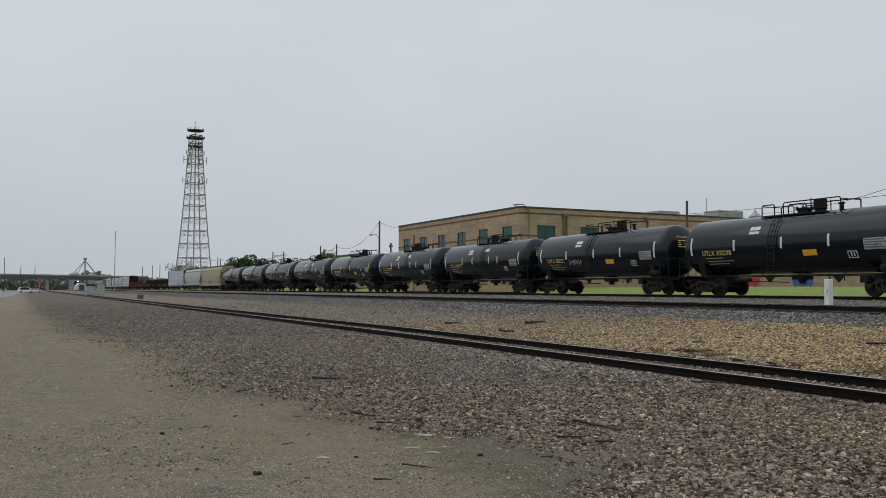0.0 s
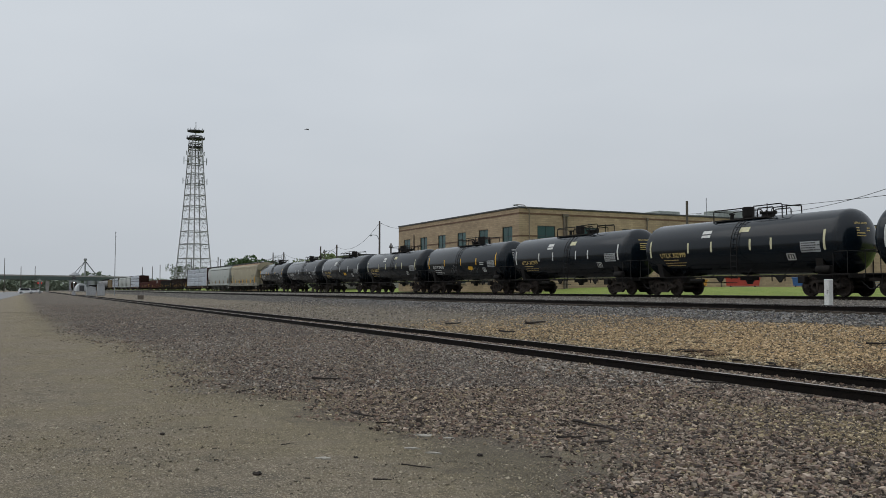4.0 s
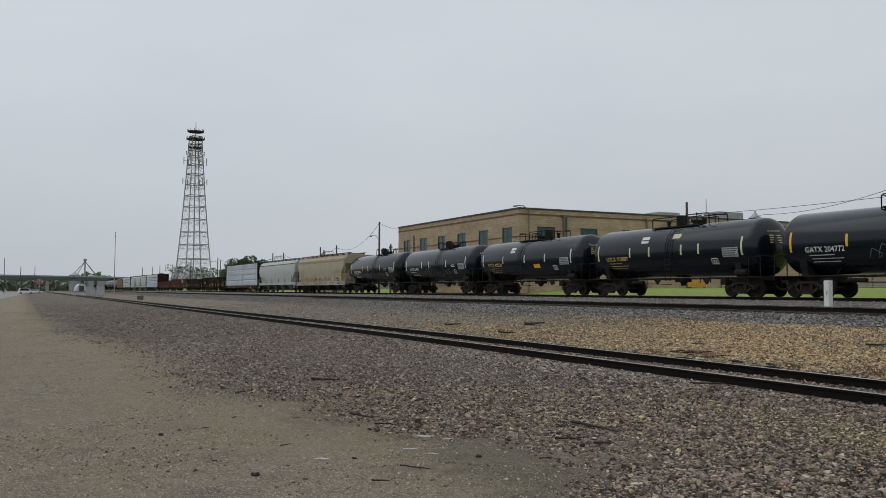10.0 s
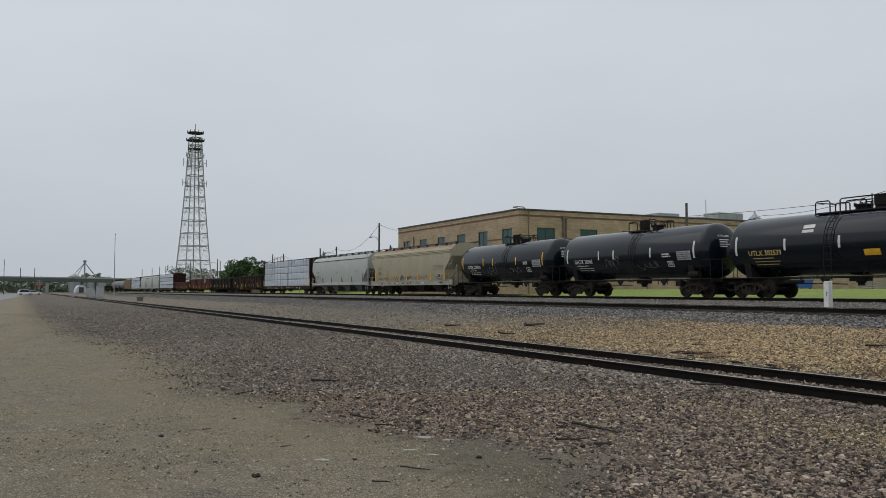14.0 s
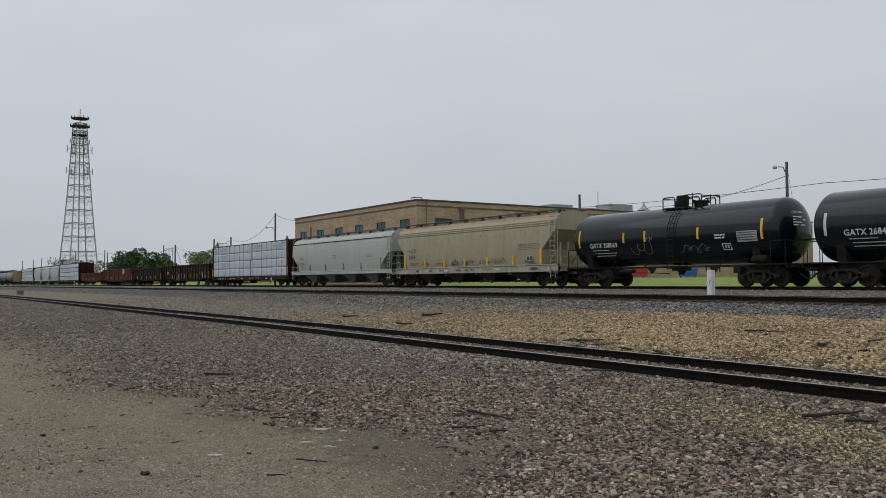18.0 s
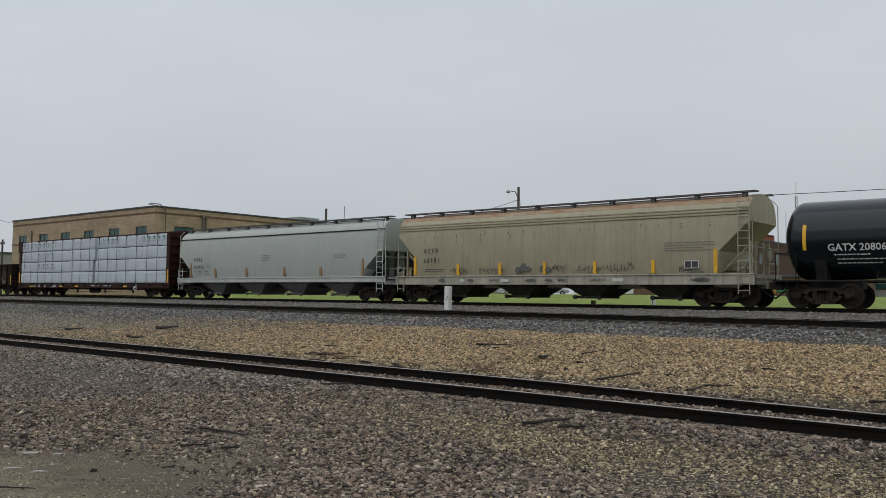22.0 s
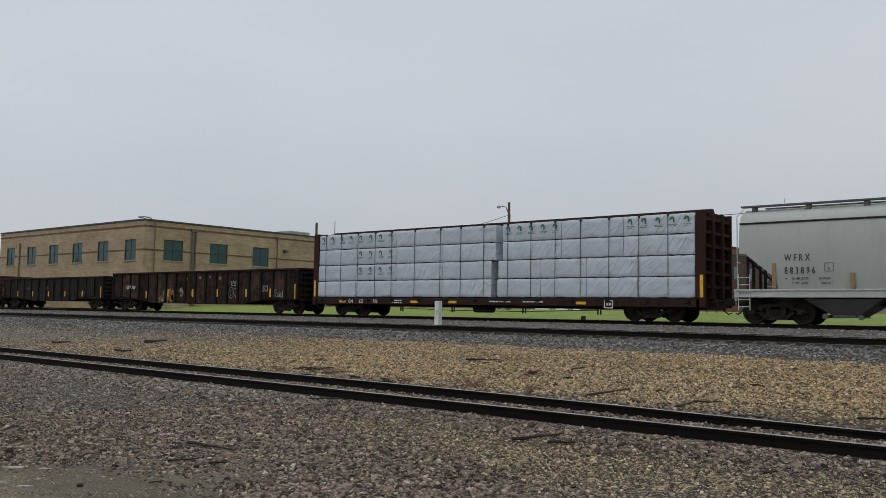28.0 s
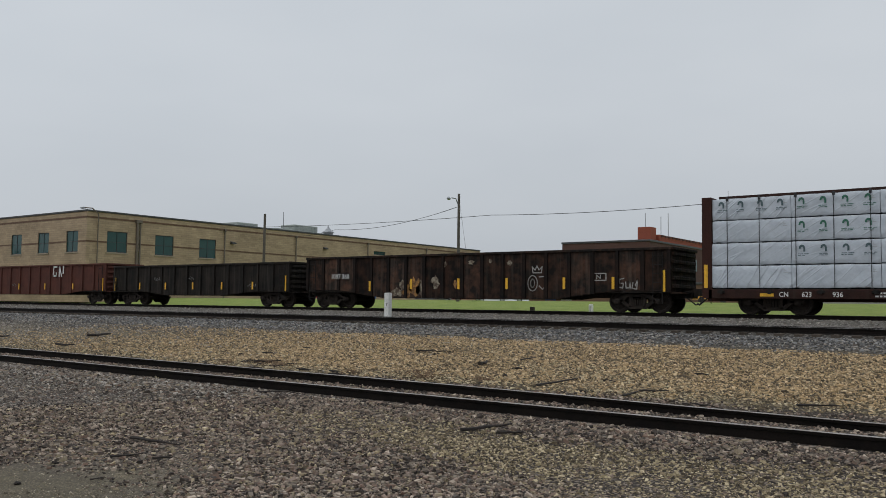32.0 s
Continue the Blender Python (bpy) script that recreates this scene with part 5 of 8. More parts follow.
def lumber_pack(x0, x1, z0, z1, side, straps, prints, seed, carx):
    """One wrapped pack; its base is its origin."""
    rg = random.Random(seed)
    y0, y1 = (-1.42, -0.12) if side < 0 else (0.12, 1.42)
    xm = (x0 + x1) / 2
    p = thing("lumber_pack", pose(carx + xm, Y_C, RAIL_C + z0), "lumber pack in creased white plastic wrap on a flat car", "lumber", "lumber packs")
    w, h = (x1 - x0) / 2 - 0.01, z1 - z0 - 0.03
    s = Shape()
    nx, nz = 26, 9
    lean = rg.choice((-1, 1))
    turn = rg.uniform(0, 6.28)

    def skin(u, v, y, d):
        """Sheet drawn over the boards: slack folds run up at a slant and die out at the edges."""
        a = 0.012 * noise.noise((u * 2 + seed, v * 3, 0)) + 0.006 * noise.noise((u * 6 + seed * 2, v * 7, 4))
        f = max(0.0, math.sin((u * 1.0 + lean * v * h * 1.2) * 8.5 + turn + 2.2 * noise.noise((u * 1.3, v * 1.7, seed))))
        b = 0.02 * f ** 4 * max(0.0, noise.noise((u * 1.1 + 7, v * 1.2, seed * 3)) + 0.35)
        tuck = -0.03 if v in (0, 1) else 0.0
        return y + d * (min(0.028, a + b) * (1 if 0 < v < 1 else 0) + tuck)

    def hem(u, v):
        """Height of a row: the lower and upper hems sag and pucker."""
        k = abs(noise.noise((u * 2.2 + seed, seed * 0.7, v * 3)))
        return h * v + (0.045 * k if v == 0 else -0.03 * k if v == 1 else 0.0)
    rows = []
    for j in range(nz + 1):
        v = j / nz
        rows.append([(-w + 2 * w * i / nx, skin(w * 2 * i / nx, v, y0, -1) + (0.03 if i in (0, nx) else 0), hem(w * 2 * i / nx, v)) for i in range(nx + 1)])
    back = [[(-w + 2 * w * i / nx, y1, h * j / nz) for i in range(nx + 1)] for j in range(nz + 1)]
    n = nx + 1
    for r in rows + back:
        s.v += r
    for o in (0, (nz + 1) * n):
        for j in range(nz):
            for i in range(nx):
                q = (o + j * n + i, o + j * n + i + 1, o + (j + 1) * n + i + 1, o + (j + 1) * n + i)
                s.f.append(q if o == 0 else q[::-1])
    o = (nz + 1) * n
    for i in range(nx):
        s.f.append((i, o + i, o + i + 1, i + 1))
        s.f.append((nz * n + i, nz * n + i + 1, o + nz * n + i + 1, o + nz * n + i))
    for j in range(nz):
        s.f.append((j * n, (j + 1) * n, o + (j + 1) * n, o + j * n))
        s.f.append((j * n + nx, o + j * n + nx, o + (j + 1) * n + nx, (j + 1) * n + nx))
    part("wrap", s, M_WRAP, p, smooth=True)
    ys = y0 - 0.035 if side < 0 else y1 + 0.01
    for q in straps:
        if x0 < q < x1:
            if z1 > 4.4 and side < 0:
                part("strap_pad", Shape().box(q - xm - 0.045, q - xm + 0.045, ys - 0.006, ys + 0.05, h - 0.1, h + 0.05, 0.01), M_STRAP, p)
            part("strap", Shape().box(q - xm - 0.011, q - xm + 0.011, min(ys, ys + 0.012), max(ys, ys + 0.012), 0, h + 0.02), M_STRAP, p)
    for q in (-0.8, -0.3, 0.3, 0.8):
        part("bearer", Shape().box(q * w - 0.045, q * w + 0.045, y0 + 0.05, y1 - 0.05, -0.03, 0.0), M_STRAP, p)
    if side < 0 and prints:
        g = Shape()
        k = int((x1 - x0) / 0.62)
        for i in range(k):
            cx = -w + (i + 0.5) * 2 * w / k
            arch = [(0.11 * math.cos(q), 0.13 * math.sin(q)) for q in [math.pi * k / 6 for k in range(7)]]
            inner = [(0.045 * math.cos(q), 0.05 * math.sin(q)) for q in [math.pi * k / 6 for k in range(6, -1, -1)]]
            poly = [(0.11, -0.13)] + arch + [(-0.11, -0.02), (-0.045, -0.02)] + inner + [(0.045, -0.13)]
            o = len(g.v)
            g.v += [(cx + a, y0 - 0.032, 0.58 + c) for a, c in poly]
            g.f.append(tuple(range(o, o + len(poly))))
            bars(g, cx - 0.15, 0.36, (0.3, 0.22), flat_bar(y0 - 0.032), 0.022, 0.035, i)
        part("print", g, M_GREEN if prints == 1 else M_NAVY, p, "printed mill marks")
    t = Shape()
    for i in range(3):
        flat_bar(y0 - 0.032)(t, w - 0.26, w - 0.26 + 0.05 * (i + 1), h - 0.16 - i * 0.06, h - 0.145 - i * 0.06)
    if side < 0:
        part("tag", t, M_SIGN, p)
    return p


CB_X = -210.12
cb = centerbeam_car(CB_X, 11.24, "brown centre-beam flat car loaded with white wrapped lumber")
MOVERS.append((cb, CB_X))
TIERS = (0.99, 1.87, 2.74, 3.61, 4.46)
STRAPS = (-10.5, -9.3, -8.0, -6.7, -5.5, -3.9, -2.2, -0.9, 0.5, 1.9, 3.2, 4.5, 5.8, 7.2, 8.6, 9.9)
LAYOUT = {3: ((-11.2, -8.25, 2), (-8.25, -5.25, 1), (-5.25, -2.1, 0), (-2.1, 1.2, 0), (1.6, 4.85, 1), (4.85, 7.95, 0), (7.95, 11.15, 1)),
          2: ((-11.2, -8.25, 0), (-8.25, -5.25, 1), (-5.25, -2.1, 0), (-2.1, 1.2, 0), (1.6, 4.85, 0), (4.85, 7.95, 0), (7.95, 11.15, 0)),
          1: ((-11.3, -8.25, 0), (-8.25, -5.25, 2), (-5.25, -2.1, 0), (-2.1, 0.95, 0), (1.35, 3.75, 0), (3.75, 6.15, 0), (6.15, 8.6, 0), (8.6, 11.15, 0)),
          0: ((-11.3, -8.25, 0), (-8.25, -5.25, 0), (-5.25, -2.1, 0), (-2.1, 0.95, 0), (1.3, 3.75, 0), (3.75, 6.15, 0), (6.15, 8.6, 0), (8.6, 11.15, 0))}
for tier, packs in LAYOUT.items():
    for j, (x0, x1, pr) in enumerate(packs):
        x0, x1 = x0 * 0.99, x1 * 0.99
        for side in (-1, 1):
            o = lumber_pack(x0, x1, TIERS[tier], TIERS[tier + 1], side, STRAPS, pr, tier * 10 + j, CB_X)
            MOVERS.append((o, CB_X + (x0 + x1) / 2))


# ---- gondolas ----
def gondola_car(x, half, top, floor, body_m, label, posts, mark, seed, bend=True, logo=False):
    car = thing("gondola_car", pose(x, Y_C, RAIL_C), label, "gondola car", "gondolas of the train")
    for d in (-1, 1):
        y0, y1 = sorted((d * 1.33, d * 1.37))
        poly = [(-half, 0.9), (-half + 2.3, 0.9), (-half + 5.3, floor), (half - 5.3, floor), (half - 2.3, 0.9), (half, 0.9), (half, top), (-half, top)]
        s = Shape().prism(poly, "y", y0, y1)
        part("side_wall", s, body_m, car)
        s = Shape()
        y0, y1 = sorted((d * 1.3, d * 1.47))
        s.box(-half - 0.04, half + 0.04, y0, y1, top - 0.02, top + 0.09, 0.015)
        part("top_chord", s, body_m, car)
        y0, y1 = sorted((d * 1.365, d * 1.46))
        for i in range(posts):
            px = -half + 0.06 + (2 * half - 0.12) * i / (posts - 1)
            lo = floor + 0.02 + (0.88 - floor) * min(1.0, max(0.0, (abs(px) - half + 5.3) / 3.0))
            s = Shape().prism([(px - 0.09, lo), (px + 0.09, lo), (px + 0.07, top), (px - 0.07, top)], "y", y0, y1)
            part("side_post", s, M_GONPOST if body_m is M_GONRUST else body_m, car)
    s = Shape().box(-half, half, -1.33, 1.33, 0.8, 0.86)
    s.box(-half - 0.5, half + 0.5, -0.32, 0.32, 0.6, 0.84)
    part("floor", s, M_GONBLK, car)
    for k in (-1, 1):
        s = Shape()
        xo = k * half
        s.box(min(xo, xo - k * 0.05), max(xo, xo - k * 0.05), -1.36, 1.36, 0.8, top + 0.05)
        s.box(min(xo - k * 0.1, xo + k * 0.12), max(xo - k * 0.1, xo + k * 0.12), -1.42, 1.42, top - 0.02, top + 0.1, 0.015)
        s.box(min(xo, xo + k * 0.45), max(xo, xo + k * 0.45), -1.3, 1.3, 0.78, 0.84)
        ew = part("end_wall", s, body_m, car)
        for i in range(5):
            z = 1.0 + i * (top - 1.05) / 4.6
            part("rib", Shape().box(min(xo, xo + k * 0.1), max(xo, xo + k * 0.1), -1.3, 1.3, z, z + 0.16, 0.03), body_m, ew)
        l = Shape()
        ladder(l, xo - k * 0.5 - 0.2, xo - k * 0.5 + 0.2, -1.5, 0.35, top - 0.1, 6)
        part("ladder", l, M_DARKSTEEL, car)
    for i in range(7):
        px = (-half + 0.25 + (2 * half - 0.5) * i / 6) if not mark else (-5.62, -2.97, -0.15, 2.49, 5.38, 7.66, 9.85)[i]
        h = 0.85 if i == 6 or (i == 0 and not mark) else 0.5 if mark else 0.42
        part("reflector", Shape().box(px - 0.06, px + 0.06, -1.478, -1.466, 0.86 + (0 if i in (0, 6) else 0.1), 0.86 + h + (0 if i in (0, 6) else 0.1)), M_YELLOW, car)
    s = Shape()
    if mark:
        flat_text(s, mark, 0.34, -8.3, -1.475, 1.5)
    rg = random.Random(seed)
    part("lettering", s, M_LETW if mark else M_SPRAY, car, "worn pale number") if s.v else None
    for i in range(0 if mark else 3):
        s = Shape()
        scribble(s, rg.uniform(-half + 2.5, half - 2.5), rg.uniform(0.95, 1.5), rg.uniform(0.4, 0.8), rg.uniform(0.2, 0.4), lambda q: -1.472, seed + i, 6, 0.025)
        part("sprayed_scrawl", s, M_SPRAY, car, "worn pale scrawl")
    if mark:
        for i in range(posts - 1):
            a = -half + 0.06 + (2 * half - 0.12) * i / (posts - 1) + 0.1
            b_ = a + (2 * half - 0.12) / (posts - 1) - 0.2
            lo = [floor + 0.04 + (0.88 - floor) * min(1.0, max(0.0, (abs(q) - half + 5.3) / 3.0)) for q in (a, b_)]
            part("side_panel", Shape().prism([(a, lo[0]), (b_, lo[1]), (b_, top - 0.03), (a, top - 0.03)], "y", -1.376, -1.371), M_GONPANEL, car)
    if logo:
        s = Shape()
        bx = 4.6
        for a, b_, c, d in ((0, 0.12, 0, 0.75), (0, 0.5, 0.63, 0.75), (0, 0.5, 0, 0.12), (0.38, 0.5, 0, 0.3), (0.75, 0.87, 0, 0.75), (1.25, 1.37, 0.2, 0.75)):
            s.box(bx + a, bx + b_, -1.482, -1.466, 1.85 + c, 1.85 + d)
        s.prism([(bx + 0.75, 2.6), (bx + 0.87, 2.6), (bx + 1.2, 1.85), (bx + 1.08, 1.85)], "y", -1.482, -1.472)
        part("emblem", s, M_LETW, car, "white angular emblem")
    trucks(car, half - 1.55)
    coupler(car, half + 0.75)
    return car


GONS = ((-233.0, 10.1, 2.56, 0.52, M_GONRUST, "rusty black gondola car with scrawled sides", 19, "1097 360", 61, False),
        (-252.65, 8.2, 2.38, 0.62, M_GONBLK, "low black gondola car with ribbed sides", 14, "", 62, False),
        (-272.8, 11.0, 2.62, 0.62, M_GONRED, "red-brown gondola car with a white emblem", 17, "", 63, True),
        (-294.9, 10.2, 2.2, 0.62, M_GONRED, "low red-brown ribbed gondola car", 15, "", 64, False))
for gx, gh, gt, gf, gm, gl, gp, mk, sd, lg in GONS:
    MOVERS.append((gondola_car(gx, gh, gt, gf, gm, gl, gp, mk, sd, logo=lg), gx))
gon = MOVERS[-4][0]


def ribbon(s, pts, w, y):
    """A painted line through points of the car's side."""
    for (a, c), (e, g) in zip(pts, pts[1:]):
        ln = math.hypot(e - a, g - c) or 1
        nx, nz = -(g - c) / ln * w / 2, (e - a) / ln * w / 2
        ex, ez = (e - a) / ln * w * 0.4, (g - c) / ln * w * 0.4
        q = [(a - nx - ex, c - nz - ez), (e - nx + ex, g - nz + ez), (e + nx + ex, g + nz + ez), (a + nx - ex, c + nz - ez)]
        s.add([(px, y, pz) for px, pz in q], [(0, 1, 2, 3)])
    return s


def ring_pts(cx, cz, rx, rz):
    return [(cx + rx * math.cos(k * math.pi / 10), cz + rz * math.sin(k * math.pi / 10)) for k in range(21)]


M_ORANGE = mat("faded_orange_spray", (0.4, 0.2, 0.05), (0.09, 0.045, 0.025), 5, 0.8, mix=(0.4, 0.6))
M_CREAM = mat("flaking_cream_spray", (0.27, 0.235, 0.17), (0.07, 0.045, 0.03), 6, 0.8, mix=(0.42, 0.58))
for k, (cx, cz, w, h, m) in enumerate(((-3.95, 0.8, 0.32, 0.25, M_CREAM), (-3.6, 1.15, 0.2, 0.35, M_CREAM), (-3.3, 0.85, 0.36, 0.34, M_ORANGE), (-2.75, 1.1, 0.4, 0.45, M_ORANGE), (-2.45, 0.95, 0.3, 0.4, M_CREAM),
                                       (-1.55, 1.3, 0.25, 0.3, M_CREAM), (-1.0, 2.15, 0.12, 0.14, M_CREAM), (0.5, 2.2, 0.16, 0.12, M_CREAM), (2.6, 2.15, 0.14, 0.13, M_CREAM), (1.55, 2.25, 0.12, 0.1, M_CREAM), (-0.4, 1.2, 0.1, 0.2, M_ORANGE))):
    q = random.Random(500 + k)
    ring = [(cx + w * math.cos(a) * q.uniform(0.5, 1.25), cz + h * math.sin(a) * q.uniform(0.5, 1.25)) for a in [n_ * math.pi / 8 for n_ in range(16)]]
    s = Shape().add([(a, -1.3775, c) for a, c in ring], [tuple(range(16))])
    part("sprayed_patch", s, m, gon, "flaking orange and cream sprayed patch")
M_CHALK = mat("chalk_white_spray", (0.36, 0.35, 0.33), (0.2, 0.19, 0.18), 7, 0.8)
for pts in ([(3.8, 1.68), (3.76, 1.95), (3.9, 1.8), (4.0, 1.98), (4.1, 1.8), (4.26, 1.95), (4.22, 1.68), (3.8, 1.68)], ring_pts(3.78, 1.22, 0.24, 0.34), ring_pts(3.78, 1.22, 0.1, 0.18),
            [(4.12, 1.5), (4.45, 1.52), (4.36, 1.5), (4.4, 1.1), (4.28, 0.95), (4.12, 1.1)], [(6.75, 1.33), (6.75, 1.62), (7.3, 1.62), (7.3, 1.33), (6.75, 1.33)], [(6.88, 1.4), (6.88, 1.55), (7.05, 1.4), (7.05, 1.55)],
            [(8.1, 1.4), (7.9, 1.36), (7.86, 1.05), (8.05, 1.0), (8.08, 1.2), (7.98, 1.2)], [(8.18, 1.25), (8.2, 1.0), (8.36, 1.02), (8.36, 1.28), (8.4, 1.0)], [(8.5, 1.22), (8.46, 1.0), (8.66, 0.95), (8.7, 1.35), (8.6, 1.1)]):
    part("sprayed_line", ribbon(Shape(), pts, 0.045, -1.379), M_CHALK, gon, "white sprayed line")

# far cars: lumber flat, short hoppers, lumber flat, boxcar, tanks, gondolas
FAR_CB = ((-318.2, 11.3), (-382.6, 11.3))
for fx, fh in FAR_CB:
    c = centerbeam_car(fx, fh, "centre-beam flat car with white lumber far down the line")
    MOVERS.append((c, fx))
    for tier in range(4):
        for j in range(4):
            for side in (-1, 1):
                a = -fh + 0.15 + j * (2 * fh - 0.3) / 4
                o = lumber_pack(a, a + (2 * fh - 0.3) / 4, TIERS[tier], TIERS[tier + 1] - 0.06, side, (), 2 if tier % 2 == 0 else 0, tier + j, fx)
                MOVERS.append((o, fx + a + (2 * fh - 0.3) / 8))
for hx in (-336.2, -349.5, -362.8):
    MOVERS.append((hopper_car(hx, "covered_hopper", 5.9, M_GREY, M_GREYSILL, M_DARKWALK, "", M_LETK, M_BUFF, "short light grey covered hopper car", 0, 5, False, 2), hx))


def box_car(x, half, m, label):
    car = thing("boxcar", pose(x, Y_C, RAIL_C), label, "boxcar", "boxcars of the train")
    s = Shape().box(-half, half, -1.4, 1.4, 0.9, 4.1, 0.05)
    part("body", s, m, car)
    s = Shape().prism([(-1.45, 4.08), (1.45, 4.08), (0.9, 4.26), (0, 4.32), (-0.9, 4.26)], "x", -half, half)
    part("roof", s, M_GALV, car)
    for d in (-1, 1):
        for i in range(11):
            px = -half + 0.2 + i * (2 * half - 0.4) / 10
            y0, y1 = sorted((d * 1.39, d * 1.45))
            part("side_post", Shape().box(px - 0.06, px + 0.06, y0, y1, 0.92, 4.05), m, car)
        y0, y1 = sorted((d * 1.4, d * 1.48))
        part("sliding_door", Shape().box(-1.5, 1.5, y0, y1, 1.0, 3.9, 0.02), m, car)
    part("underframe", Shape().box(-half - 0.4, half + 0.4, -0.35, 0.35, 0.6, 0.9), M_DARKSTEEL, car)
    trucks(car, half - 1.5)
    coupler(car, half + 0.7)
    return car


MOVERS.append((box_car(-406.0, 8.6, mat("mustard_boxcar_paint", (0.2, 0.14, 0.05), (0.12, 0.07, 0.035), 0.8, 0.8, streak=0.4), "mustard brown boxcar with rusty streaks"), -406.0))
for k in range(3):
    tx = -425 - 15.3 * k
    MOVERS.append((tank_car(tx, None, "W", 80 + k, material=mat("grey_tank_paint", (0.2, 0.2, 0.2), (0.13, 0.12, 0.115), 1, 0.55, streak=0.3)), tx))
for k in range(3):
    gx = -475 - 20.5 * k
    MOVERS.append((gondola_car(gx, 9.3, 2.3, 0.6, M_GONBLK, "black gondola car at the tail of the train", 12, "", 90 + k), gx))


# ---- brick building beyond the tracks ----
BX, BY, BTOP, BGZ = -71.0, 43.3, 9.42, 1.2
BX2, BY2 = -100.6, 107.5


def window_unit(parent, m, w, h):
    """A two-leaf window: frame, sill, panes; its foot's middle is the origin, it looks to -y."""
    win = part("window", Shape().box(-w / 2, w / 2, 0.16, 0.2, 0, h), M_FRAME, parent, at=m)
    s = Shape()
    for a, b, c, d in ((-w / 2, -w / 2 + 0.06, 0, h), (w / 2 - 0.06, w / 2, 0, h), (-0.03, 0.03, 0, h), (-w / 2, w / 2, 0, 0.06), (-w / 2, w / 2, h - 0.06, h), (-w / 2, w / 2, h * 0.48, h * 0.48 + 0.04)):
        s.box(a, b, 0.07, 0.13, c, d)
    part("window_frame", s, M_FRAME, win)
    for k in (-1, 1):
        for z0, z1 in ((0.06, h * 0.48), (h * 0.48 + 0.04, h - 0.06)):
            part("pane", Shape().box(min(k * 0.03, k * (w / 2 - 0.06)), max(k * 0.03, k * (w / 2 - 0.06)), 0.095, 0.105, z0, z1), M_GLASS, win)
    part("window_sill", Shape().box(-w / 2 - 0.1, w / 2 + 0.1, -0.07, 0.12, -0.14, 0, 0.015), M_STONE, win)
    return win


def wall_with_windows(name, length, holes, parent, m):
    """A brick wall along its own x from 0 to length, pierced by windows (x0, x1, z0, z1); outer face y = 0."""
    h, t = BTOP - BGZ, 0.35
    xs = sorted({0, length, *[v for q in holes for v in q[:2]]})
    zs = sorted({0, h, *[v for q in holes for v in q[2:]]})
    s = Shape()
    for i in range(len(xs) - 1):
        for j in range(len(zs) - 1):
            cx, cz = (xs[i] + xs[i + 1]) / 2, (zs[j] + zs[j + 1]) / 2
            if any(a < cx < b and c < cz < d for a, b, c, d in holes):
                continue
            s.box(xs[i], xs[i + 1], 0, t, zs[j], zs[j + 1])
    me = s.mesh(name, weld=True)
    return part(name, me, M_BRICKWALL, parent, at=m)


def brick_material():
    m = bpy.data.materials.new("tan_brick_wall")
    m.use_nodes = True
    n, l = m.node_tree.nodes, m.node_tree.links
    b = n["Principled BSDF"]
    b.inputs["Roughness"].default_value = 0.9
    tc = n.new("ShaderNodeTexCoord")
    mp = n.new("ShaderNodeMapping")
    mp.inputs["Rotation"].default_value = (radians(90), 0, 0)
    l.new(tc.outputs["Object"], mp.inputs["Vector"])
    br = n.new("ShaderNodeTexBrick")
    br.inputs["Scale"].default_value = 1.0
    br.inputs["Brick Width"].default_value, br.inputs["Row Height"].default_value = 0.6, 0.2
    br.inputs["Mortar Size"].default_value = 0.012
    br.inputs["Bias"].default_value = -0.1
    br.inputs["Color1"].default_value, br.inputs["Color2"].default_value = (0.385, 0.29, 0.186, 1), (0.3, 0.22, 0.14, 1)
    br.inputs["Mortar"].default_value = (0.24, 0.185, 0.125, 1)
    l.new(mp.outputs[0], br.inputs["Vector"])
    nz = n.new("ShaderNodeTexNoise")
    nz.inputs["Scale"].default_value, nz.inputs["Detail"].default_value = 0.5, 6
    l.new(tc.outputs["Object"], nz.inputs["Vector"])
    mr = n.new("ShaderNodeMapRange")
    mr.inputs["From Min"].default_value, mr.inputs["From Max"].default_value = 0.3, 0.7
    mr.inputs["To Min"].default_value, mr.inputs["To Max"].default_value = 0.8, 1.16
    l.new(nz.outputs["Fac"], mr.inputs["Value"])
    hs = n.new("ShaderNodeHueSaturation")
    l.new(mr.outputs[0], hs.inputs["Value"])
    l.new(br.outputs["Color"], hs.inputs["Color"])
    l.new(hs.outputs[0], b.inputs["Base Color"])
    return m


M_BRICKWALL = brick_material()
M_UNIT = mat("pale_unit_paint", (0.33, 0.36, 0.33), (0.25, 0.28, 0.26), 1.2, 0.6, 0, 0.05, 20, streak=0.3, sc=(0.16, 0.17, 0.15))


